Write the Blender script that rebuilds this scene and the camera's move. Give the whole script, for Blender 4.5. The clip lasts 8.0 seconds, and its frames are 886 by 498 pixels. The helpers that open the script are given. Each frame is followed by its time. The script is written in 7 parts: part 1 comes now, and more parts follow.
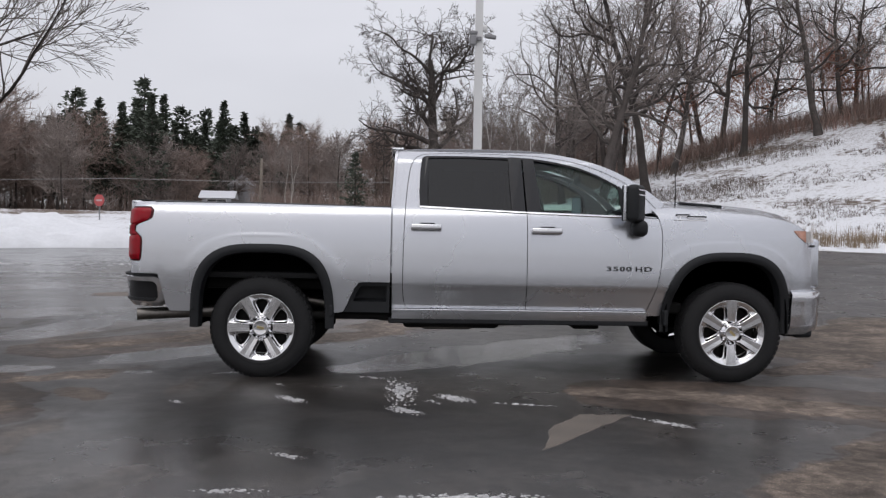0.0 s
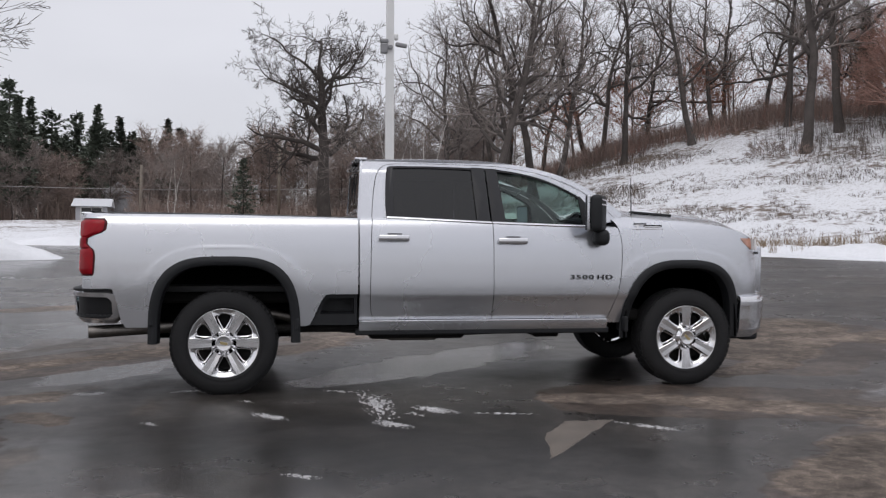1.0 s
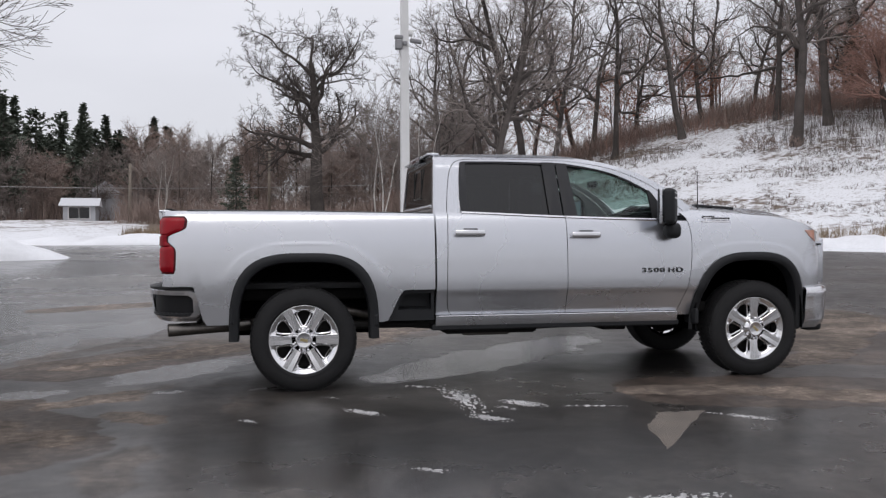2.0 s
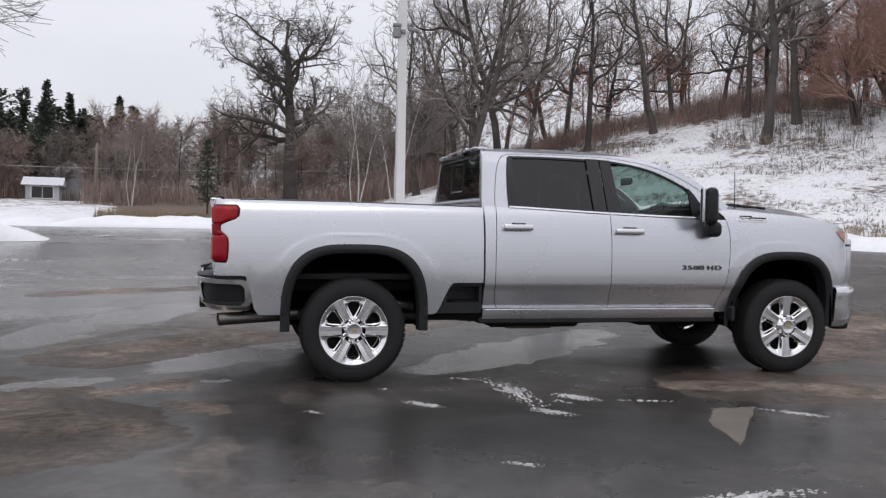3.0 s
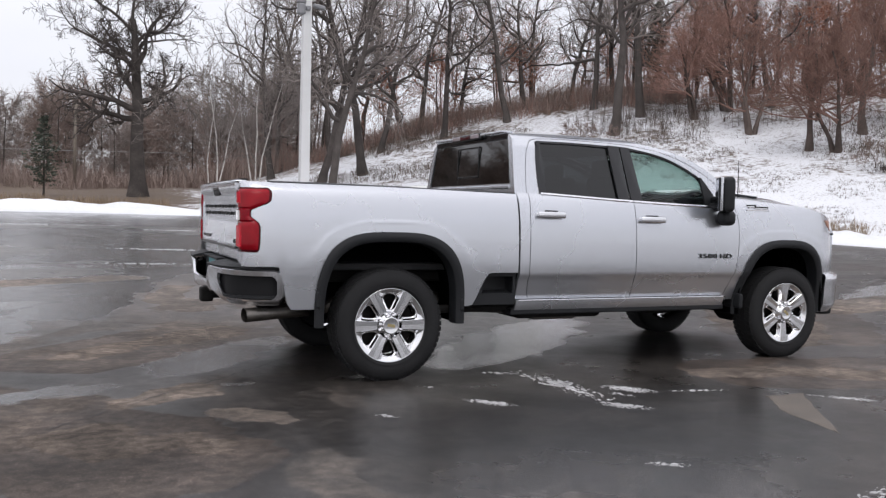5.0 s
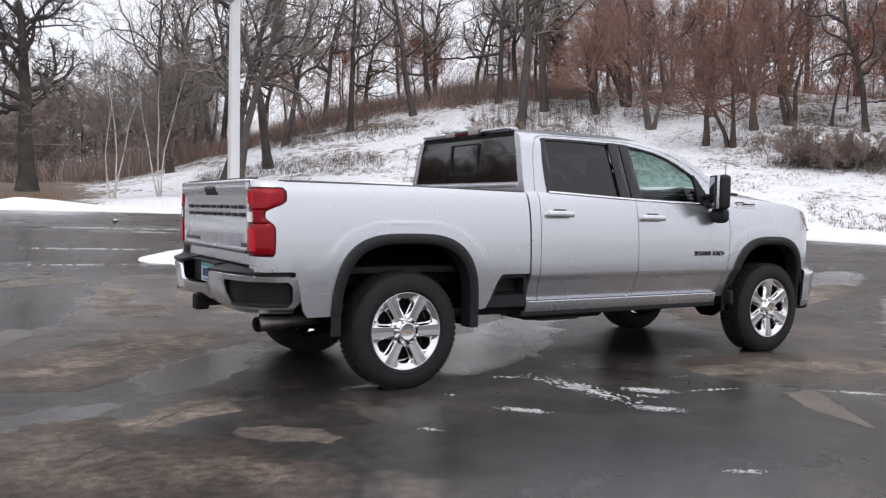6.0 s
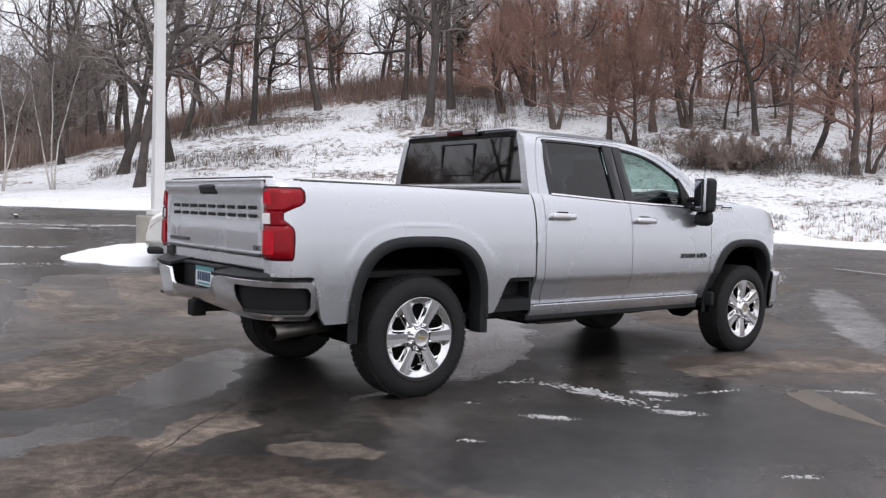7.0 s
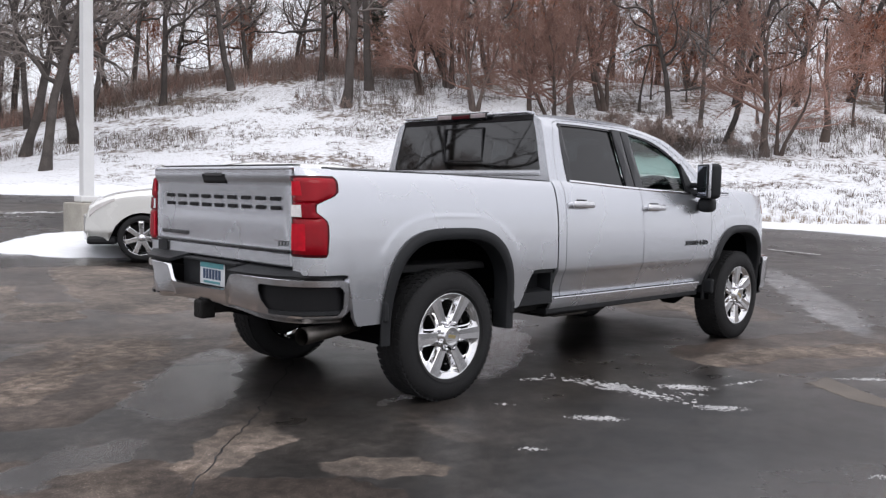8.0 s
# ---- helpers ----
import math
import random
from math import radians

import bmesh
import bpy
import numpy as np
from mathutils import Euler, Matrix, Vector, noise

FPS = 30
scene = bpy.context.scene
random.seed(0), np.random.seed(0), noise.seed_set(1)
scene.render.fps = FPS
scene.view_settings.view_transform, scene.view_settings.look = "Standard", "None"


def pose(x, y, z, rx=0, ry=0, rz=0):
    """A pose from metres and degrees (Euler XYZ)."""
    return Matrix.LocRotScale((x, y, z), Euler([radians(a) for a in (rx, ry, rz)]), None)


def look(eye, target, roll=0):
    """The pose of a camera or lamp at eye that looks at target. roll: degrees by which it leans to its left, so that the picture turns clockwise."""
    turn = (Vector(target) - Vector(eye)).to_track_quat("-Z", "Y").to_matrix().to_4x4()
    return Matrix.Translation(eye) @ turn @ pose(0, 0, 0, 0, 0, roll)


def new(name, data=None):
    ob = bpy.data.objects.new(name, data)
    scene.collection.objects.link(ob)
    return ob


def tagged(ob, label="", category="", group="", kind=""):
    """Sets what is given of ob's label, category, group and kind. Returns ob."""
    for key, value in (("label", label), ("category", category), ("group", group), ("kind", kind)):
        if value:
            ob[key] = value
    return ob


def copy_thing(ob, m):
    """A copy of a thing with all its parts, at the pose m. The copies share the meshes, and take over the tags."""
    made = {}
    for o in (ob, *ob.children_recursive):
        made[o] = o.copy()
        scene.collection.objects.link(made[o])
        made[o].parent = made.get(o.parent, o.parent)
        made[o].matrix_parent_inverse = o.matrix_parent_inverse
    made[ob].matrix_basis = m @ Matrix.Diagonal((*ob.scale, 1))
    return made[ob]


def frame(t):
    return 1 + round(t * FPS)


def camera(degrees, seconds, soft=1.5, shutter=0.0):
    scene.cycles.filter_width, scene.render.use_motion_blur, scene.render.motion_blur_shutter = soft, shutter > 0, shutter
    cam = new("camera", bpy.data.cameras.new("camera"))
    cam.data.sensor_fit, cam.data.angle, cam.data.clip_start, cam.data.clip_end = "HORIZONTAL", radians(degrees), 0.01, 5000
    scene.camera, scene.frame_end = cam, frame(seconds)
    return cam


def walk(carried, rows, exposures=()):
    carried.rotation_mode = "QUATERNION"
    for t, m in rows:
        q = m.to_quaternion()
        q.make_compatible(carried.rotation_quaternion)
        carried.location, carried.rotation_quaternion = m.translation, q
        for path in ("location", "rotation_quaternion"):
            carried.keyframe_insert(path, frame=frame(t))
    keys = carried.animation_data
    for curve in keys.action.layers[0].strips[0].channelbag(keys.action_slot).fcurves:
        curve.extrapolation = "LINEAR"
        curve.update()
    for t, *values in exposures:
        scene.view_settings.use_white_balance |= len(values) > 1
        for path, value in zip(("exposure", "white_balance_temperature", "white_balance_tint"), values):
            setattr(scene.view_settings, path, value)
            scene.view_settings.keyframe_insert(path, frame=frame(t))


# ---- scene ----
cam = camera(55.5, 8.0, soft=1.3)
PATH = [
    (0, (1.331, -8.166, 1.251), (1.388, -6.167, 1.213), 0.9),
    (0.5, (0.956, -8.094, 1.261), (1.04, -6.096, 1.235), 0.6),
    (0.7, (0.827, -8.071, 1.27), (0.981, -6.077, 1.243), 0.8),
    (0.8, (0.75, -8.078, 1.274), (0.979, -6.091, 1.247), 0.8),
    (1, (0.609, -8.079, 1.271), (0.944, -6.107, 1.253), 0.4),
    (1.5, (0.24, -8.063, 1.272), (0.6, -6.096, 1.252), -0.1),
    (2, (-0.167, -7.967, 1.259), (0.207, -6.003, 1.232), -0.2),
    (2.2, (-0.316, -7.974, 1.287), (0.061, -6.01, 1.251), -0.2),
    (3.3, (-1.152, -7.736, 1.299), (-0.632, -5.805, 1.243), 1.4),
    (3.5, (-1.348, -7.641, 1.275), (-0.78, -5.724, 1.223), 1.4),
    (4, (-1.709, -7.456, 1.308), (-0.983, -5.594, 1.24), 2.0),
    (4.5, (-2.032, -7.189, 1.284), (-1.224, -5.361, 1.2), 1.8),
    (4.7, (-2.119, -7.103, 1.279), (-1.317, -5.273, 1.197), 1.6),
    (5.8, (-2.822, -6.476, 1.262), (-1.827, -4.743, 1.176), 1.1),
    (6, (-2.949, -6.317, 1.306), (-1.908, -4.611, 1.215), 1.2),
    (6.5, (-3.275, -6.016, 1.305), (-2.114, -4.389, 1.215), 1.5),
    (7, (-3.535, -5.678, 1.327), (-2.292, -4.114, 1.233), 1.7),
    (7.5, (-3.736, -5.267, 1.343), (-2.473, -3.719, 1.235), 1.4),
    (8, (-3.879, -4.848, 1.355), (-2.477, -3.427, 1.224), 1.4),
]
walk(cam, [(t, look(eye, target, roll)) for t, eye, target, roll in PATH],
     exposures=[(0, -0.03), (2.0, 0.07), (4.5, 0.32), (6.0, 0.47), (8.0, 0.47)])

# ---- sky and sun: a bright overcast winter day ----
world = bpy.data.worlds.new("overcast_sky")
scene.world = world
world.use_nodes = True
wn, wl = world.node_tree.nodes, world.node_tree.links
wn.clear()
w_out = wn.new("ShaderNodeOutputWorld")
w_bg = wn.new("ShaderNodeBackground")
w_sky = wn.new("ShaderNodeTexSky")
w_sky.sky_type = "NISHITA"
w_sky.sun_disc = False
w_sky.sun_elevation = radians(32)
w_sky.sun_rotation = radians(200)
w_mix = wn.new("ShaderNodeMix")
w_mix.data_type = "RGBA"
w_scale = wn.new("ShaderNodeMix")
w_scale.data_type = "RGBA"
w_scale.blend_type = "MULTIPLY"
w_scale.inputs[0].default_value = 1.0
w_scale.inputs[7].default_value = (0.10, 0.10, 0.10, 1)
wl.new(w_sky.outputs[0], w_scale.inputs[6])
# cloud deck: soft grey-white with faint patches, brighter towards the zenith
w_tc = wn.new("ShaderNodeTexCoord")
w_sep = wn.new("ShaderNodeSeparateXYZ")
wl.new(w_tc.outputs["Generated"], w_sep.inputs[0])
w_ramp = wn.new("ShaderNodeValToRGB")
w_ramp.color_ramp.elements[0].position = 0.0
w_ramp.color_ramp.elements[0].color = (0.651, 0.65, 0.700, 1)
w_ramp.color_ramp.elements[1].position = 0.8
w_ramp.color_ramp.elements[1].color = (1.053, 1.05, 1.125, 1)
wl.new(w_sep.outputs[2], w_ramp.inputs[0])
w_noise = wn.new("ShaderNodeTexNoise")
w_noise.inputs["Scale"].default_value = 2.2
w_noise.inputs["Detail"].default_value = 4
w_map = wn.new("ShaderNodeMapping")
w_map.inputs["Scale"].default_value = (1, 1, 3)
wl.new(w_tc.outputs["Generated"], w_map.inputs[0])
wl.new(w_map.outputs[0], w_noise.inputs["Vector"])
w_mr = wn.new("ShaderNodeMapRange")
w_mr.inputs["From Min"].default_value = 0.3
w_mr.inputs["From Max"].default_value = 0.7
w_mr.inputs["To Min"].default_value = 0.93
w_mr.inputs["To Max"].default_value = 1.05
wl.new(w_noise.outputs[0], w_mr.inputs[0])
w_mul = wn.new("ShaderNodeMix")
w_mul.data_type = "RGBA"
w_mul.blend_type = "MULTIPLY"
w_mul.inputs[0].default_value = 1.0
wl.new(w_ramp.outputs[0], w_mul.inputs[6])
wl.new(w_mr.outputs[0], w_mul.inputs[7])
w_mix.inputs[0].default_value = 0.92
wl.new(w_scale.outputs[2], w_mix.inputs[6])
wl.new(w_mul.outputs[2], w_mix.inputs[7])
wl.new(w_mix.outputs[2], w_bg.inputs[0])
w_bg.inputs[1].default_value = 1.0
wl.new(w_bg.outputs[0], w_out.inputs[0])

sun = new("sun", bpy.data.lights.new("sun", "SUN"))
sun.data.energy = 0.6
sun.data.angle = radians(40)
sun.data.color = (1.0, 0.97, 0.93)
sun.matrix_world = look((0, 0, 30), (6, 16, 0))


# ---- materials ----
def mat(name, base, rough=0.6, metal=0.0, spec=0.5, coat=0.0, var=0.15, scale=3.0, fine=40.0, bump=0.0, bump_scale=60.0,
        tint=None, rvar=0.08, random=0.0):
    """A surface with variation at two scales and a fine bump."""
    m = bpy.data.materials.new(name)
    m.use_nodes = True
    n, l = m.node_tree.nodes, m.node_tree.links
    b = n["Principled BSDF"]
    b.inputs["Metallic"].default_value = metal
    b.inputs["Specular IOR Level"].default_value = spec
    b.inputs["Coat Weight"].default_value = coat
    b.inputs["Coat Roughness"].default_value = 0.05
    tc = n.new("ShaderNodeTexCoord")
    n1 = n.new("ShaderNodeTexNoise")
    n1.inputs["Scale"].default_value = scale
    n1.inputs["Detail"].default_value = 5
    n2 = n.new("ShaderNodeTexNoise")
    n2.inputs["Scale"].default_value = fine
    n2.inputs["Detail"].default_value = 3
    l.new(tc.outputs["Object"], n1.inputs["Vector"])
    l.new(tc.outputs["Object"], n2.inputs["Vector"])
    add = n.new("ShaderNodeMath")
    add.operation = "MULTIPLY_ADD"
    add.inputs[1].default_value = 0.6
    l.new(n1.outputs[0], add.inputs[0])
    sc = n.new("ShaderNodeMath")
    sc.operation = "MULTIPLY"
    sc.inputs[1].default_value = 0.4
    l.new(n2.outputs[0], sc.inputs[0])
    l.new(sc.outputs[0], add.inputs[2])
    fac = add.outputs[0]
    if random:
        oi = n.new("ShaderNodeObjectInfo")
        r = n.new("ShaderNodeMath")
        r.operation = "MULTIPLY_ADD"
        r.inputs[1].default_value = random
        r.inputs[2].default_value = -random / 2
        l.new(oi.outputs["Random"], r.inputs[0])
        a2 = n.new("ShaderNodeMath")
        l.new(fac, a2.inputs[0])
        l.new(r.outputs[0], a2.inputs[1])
        fac = a2.outputs[0]
    mr = n.new("ShaderNodeMapRange")
    mr.inputs["From Min"].default_value = 0.3
    mr.inputs["From Max"].default_value = 0.7
    l.new(fac, mr.inputs[0])
    mix = n.new("ShaderNodeMix")
    mix.data_type = "RGBA"
    lo = [max(0, c * (1 - var)) for c in base]
    hi = list(tint) if tint else [min(1, c * (1 + var)) for c in base]
    mix.inputs[6].default_value = (*lo, 1)
    mix.inputs[7].default_value = (*hi, 1)
    l.new(mr.outputs[0], mix.inputs[0])
    l.new(mix.outputs[2], b.inputs["Base Color"])
    rr = n.new("ShaderNodeMapRange")
    rr.inputs["To Min"].default_value = max(0.02, rough - rvar)
    rr.inputs["To Max"].default_value = min(1, rough + rvar)
    rr.inputs["From Min"].default_value = 0.3
    rr.inputs["From Max"].default_value = 0.7
    l.new(n1.outputs[0], rr.inputs[0])
    l.new(rr.outputs[0], b.inputs["Roughness"])
    if bump:
        n3 = n.new("ShaderNodeTexNoise")
        n3.inputs["Scale"].default_value = bump_scale
        n3.inputs["Detail"].default_value = 4
        l.new(tc.outputs["Object"], n3.inputs["Vector"])
        bp = n.new("ShaderNodeBump")
        bp.inputs["Strength"].default_value = bump
        bp.inputs["Distance"].default_value = 0.02
        l.new(n3.outputs[0], bp.inputs["Height"])
        l.new(bp.outputs[0], b.inputs["Normal"])
    return m


def glass(name, tint, gloss=0.03, least=0.045):
    """Thin tinted pane: light passes straight through, gloss follows Fresnel."""
    m = bpy.data.materials.new(name)
    m.use_nodes = True
    n, l = m.node_tree.nodes, m.node_tree.links
    n.clear()
    o = n.new("ShaderNodeOutputMaterial")
    t = n.new("ShaderNodeBsdfTransparent")
    t.inputs[0].default_value = (*tint, 1)
    g = n.new("ShaderNodeBsdfGlossy")
    g.inputs["Roughness"].default_value = gloss
    f = n.new("ShaderNodeLayerWeight")
    f.inputs[0].default_value = 0.5
    p = n.new("ShaderNodeMath")
    p.operation = "POWER"
    p.inputs[1].default_value = 4.0
    l.new(f.outputs["Facing"], p.inputs[0])
    q = n.new("ShaderNodeMapRange")
    q.inputs["To Min"].default_value = least
    q.inputs["To Max"].default_value = 0.9
    l.new(p.outputs[0], q.inputs[0])
    x = n.new("ShaderNodeMixShader")
    l.new(q.outputs[0], x.inputs[0])
    l.new(t.outputs[0], x.inputs[1])
    l.new(g.outputs[0], x.inputs[2])
    l.new(x.outputs[0], o.inputs[0])
    return m


PAINT = mat("silver_paint", (0.595, 0.608, 0.640), 0.27, metal=0.85, coat=0.5, var=0.012, scale=1.2, fine=6, rvar=0.02)
CHROME = mat("chrome", (0.76, 0.76, 0.78), 0.14, metal=1.0, var=0.04, scale=6, rvar=0.04)
ALLOY = mat("polished_alloy", (0.80, 0.80, 0.81), 0.10, metal=1.0, var=0.05, scale=14, rvar=0.03)
PLASTIC = mat("black_plastic", (0.014, 0.015, 0.017), 0.55, spec=0.32, var=0.25, scale=6, fine=300, bump=0.15, bump_scale=500)
GLOSSBLACK = mat("gloss_black", (0.012, 0.012, 0.014), 0.12, var=0.1)
RUBBER = mat("tyre_rubber", (0.020, 0.020, 0.021), 0.75, spec=0.22, var=0.3, scale=7, fine=120, bump=0.3, bump_scale=160)
POCKET = mat("recess_black", (0.006, 0.006, 0.007), 0.5, spec=0.25, var=0.3, scale=6)
UNDER = mat("underbody_steel", (0.012, 0.0115, 0.011), 0.75, spec=0.2, var=0.4, scale=5, bump=0.3)
LINERBLACK = mat("wheel_well_felt", (0.003, 0.003, 0.0035), 0.98, spec=0.02, var=0.3)
GOLD = mat("dull_gold", (0.40, 0.33, 0.17), 0.35, metal=0.7, var=0.15)
DARKMIRROR = mat("dimming_mirror", (0.26, 0.28, 0.32), 0.05, metal=1.0, var=0.05)
EXHAUST = mat("exhaust_steel", (0.20, 0.185, 0.17), 0.42, metal=1.0, var=0.25, scale=9)
LINER = mat("bedliner", (0.02, 0.02, 0.021), 0.75, var=0.2, bump=0.5, bump_scale=220)
GLASS_CLEAR = glass("green_tinted_glass", (0.50, 0.63, 0.59))
GLASS_DARK = glass("privacy_glass", (0.022, 0.023, 0.026), least=0.06)
GLASS_REAR = glass("rear_privacy_glass", (0.03, 0.031, 0.034), least=0.12)
REDLENS = mat("red_lens", (0.27, 0.003, 0.010), 0.16, spec=0.2, coat=0.10, var=0.25, scale=5, fine=12)
REDDEEP = mat("deep_red_lens", (0.20, 0.003, 0.010), 0.20, spec=0.12, coat=0.06, var=0.25, scale=12)
REDGLOW = mat("bright_red_lens", (0.52, 0.006, 0.020), 0.20, spec=0.12, coat=0.05, var=0.2, scale=14)
REDSMOKE = mat("smoked_red_lens", (0.055, 0.003, 0.006), 0.18, spec=0.2, var=0.25, scale=12)
CLEARLENS = mat("clear_lens", (0.75, 0.72, 0.70), 0.12, metal=0.5, coat=1.0, var=0.15, scale=20)
SMOKELENS = mat("pale_smoked_lens", (0.34, 0.29, 0.30), 0.2, coat=0.6, var=0.15, scale=20)
AMBER = mat("amber_lens", (0.52, 0.25, 0.17), 0.12, coat=1.0, var=0.25, scale=20)
SEAT = mat("seat_leather", (0.035, 0.034, 0.034), 0.55, var=0.2, scale=5)
SEATLIGHT = mat("pale_trim", (0.30, 0.30, 0.30), 0.6, var=0.15)
PLATE = mat("plate_white", (0.70, 0.72, 0.74), 0.4, var=0.08, scale=20)
PLATEBLUE = mat("plate_blue", (0.09, 0.30, 0.33), 0.4, var=0.15, scale=20)
PLATEINK = mat("plate_ink", (0.03, 0.06, 0.12), 0.5)
BARK = mat("oak_bark", (0.076, 0.066, 0.061), 0.9, spec=0.2, var=0.45, scale=1.5, fine=18, bump=0.6, bump_scale=14, random=0.25)
TWIG = mat("twigs", (0.205, 0.178, 0.164), 0.9, spec=0.15, var=0.35, scale=0.5, random=0.3)
BROWNTWIG = mat("brown_twigs", (0.290, 0.178, 0.146), 0.9, spec=0.15, var=0.4, scale=0.4, random=0.35)
DULLTWIG = mat("dull_brown_twigs", (0.270, 0.210, 0.184), 0.9, spec=0.15, var=0.35, scale=0.4)
GREYTWIG = mat("grey_twigs", (0.270, 0.232, 0.214), 0.9, spec=0.15, var=0.35, scale=0.4, random=0.35)
BROWNBARK = mat("brown_bark", (0.098, 0.077, 0.068), 0.9, spec=0.2, var=0.35, scale=2, fine=18, bump=0.4, bump_scale=18, random=0.3)
BIRCH = mat("birch_bark", (0.50, 0.47, 0.44), 0.8, var=0.4, scale=3, fine=12)
RUSTLEAF = mat("rust_leaves", (0.22, 0.088, 0.050), 0.85, var=0.5, scale=0.9, random=0.3)
NEEDLE = mat("pine_needles", (0.090, 0.105, 0.084), 0.9, spec=0.2, var=0.5, scale=0.5, random=0.3)
DRYGRASS = mat("dry_grass", (0.24, 0.18, 0.12), 0.9, var=0.4, scale=0.7)
WEED = mat("dead_weeds", (0.13, 0.10, 0.08), 0.9, var=0.4, scale=0.6)
CONCRETE = mat("concrete", (0.34, 0.32, 0.28), 0.85, var=0.25, scale=3, fine=30, bump=0.4, bump_scale=40)
POLEWHITE = mat("white_painted_steel", (0.70, 0.70, 0.70), 0.45, var=0.06, scale=3)
GREYMETAL = mat("grey_metal", (0.25, 0.25, 0.26), 0.5, metal=0.4, var=0.2)
CARWHITE = mat("white_car_paint", (0.74, 0.74, 0.72), 0.25, coat=0.8, var=0.03)
SIDING = mat("white_siding", (0.46, 0.47, 0.50), 0.7, var=0.08, scale=1)
ROOFSNOW = mat("roof_snow", (0.60, 0.61, 0.64), 0.8, var=0.05)
SIGNRED = mat("sign_red", (0.40, 0.07, 0.07), 0.5, var=0.1)
WOODPOLE = mat("weathered_pole", (0.20, 0.17, 0.14), 0.9, var=0.3)
WIRE = mat("wire", (0.30, 0.29, 0.29), 0.6)


def add_math(n, l, op, a, b=None, c=None):
    k = n.new("ShaderNodeMath")
    k.operation = op
    for i, v in enumerate((a, b, c)):
        if v is None:
            continue
        if isinstance(v, (int, float)):
            k.inputs[i].default_value = v
        else:
            l.new(v, k.inputs[i])
    return k.outputs[0]


# dry, brownish spots on the wet lot: x, y, half length, half width, turn in degrees
DRY = [(-1.22, -1.76, 0.33, 0.18, -22), (-1.58, -2.28, 0.25, 0.13, -70), (-2.06, -2.12, 0.42, 0.30, -70), (-1.66, -1.02, 0.46, 0.20, 38), (3.35, -1.62, 0.85, 0.24, -12),
       (4.35, -2.10, 0.85, 0.26, -24), (3.95, -3.75, 0.95, 0.42, 38), (6.9, 2.2, 2.4, 0.75, 50), (5.2, -0.1, 0.8, 0.28, 35), (6.2, -2.9, 1.6, 0.30, -6)]
DRY_BACK = [(-1.82, 1.12, 0.75, 0.20, 46), (-1.05, 1.72, 0.72, 0.30, 40), (-0.80, 3.95, 0.62, 0.34, 52), (0.50, 5.3, 2.0, 0.62, 78), (-0.95, 5.0, 1.0, 0.26, 74), (0.55, 1.95, 1.0, 0.30, 46),
            (1.6, 3.6, 1.6, 0.42, 46), (9.5, 2.4, 2.2, 0.5, 14), (-2.6, 6.4, 1.6, 0.35, 20)]
# damp brown ground that the dry spots lie in
DAMP = [(-2.35, -1.85, 1.45, 0.72, -58), (-1.55, 1.25, 1.5, 0.70, 45), (-0.1, 4.8, 2.6, 1.25, 72), (0.75, 2.35, 1.9, 0.50, 46), (4.6, -1.95, 2.1, 0.72, -14), (6.8, 1.6, 2.6, 1.0, 48), (4.2, -3.8, 1.3, 0.65, 38)]
# a smooth film of water over the newer surfacing
FILM = [(-0.5, -3.5, 1.7, 1.2, -15)]
# pale sheets; the second paints the sky's sheen on the wet strip beneath the truck
PALE = [(8.6, 0.2, 4.0, 0.36, 31), (2.1, 0.75, 2.15, 0.48, 43)]
# truck's shade and dark reflection painted on wet asphalt; the last spot is a puddle
SHADED_WET = [(0.2, -0.7, 1.5, 0.7, 0), (0.6, -2.6, 1.6, 1.0, 0), (3.4, 0.0, 1.5, 0.7, 20), (-1.08, -0.72, 0.20, 0.13, 40)]
# shallow puddles that mirror the sky
POOLS = [(2.1, 0.75, 2.2, 0.50, 43), (-0.98, 0.55, 1.15, 0.36, 52), (-1.08, -0.76, 0.15, 0.06, 0), (-0.31, -0.81, 0.12, 0.05, 0), (11.5, 3.5, 3.0, 0.6, 25),
         (-4.6, 3.4, 2.4, 0.5, 25), (-2.55, 3.0, 2.2, 0.55, 64), (-2.3, -0.72, 0.42, 0.20, 25), (-7.0, 6.5, 3.0, 0.5, 15), (-2.0, 8.5, 3.0, 0.4, 8), (-9.0, 2.0, 3.0, 0.7, 20), (4.5, 8.0, 2.5, 0.4, 0)]


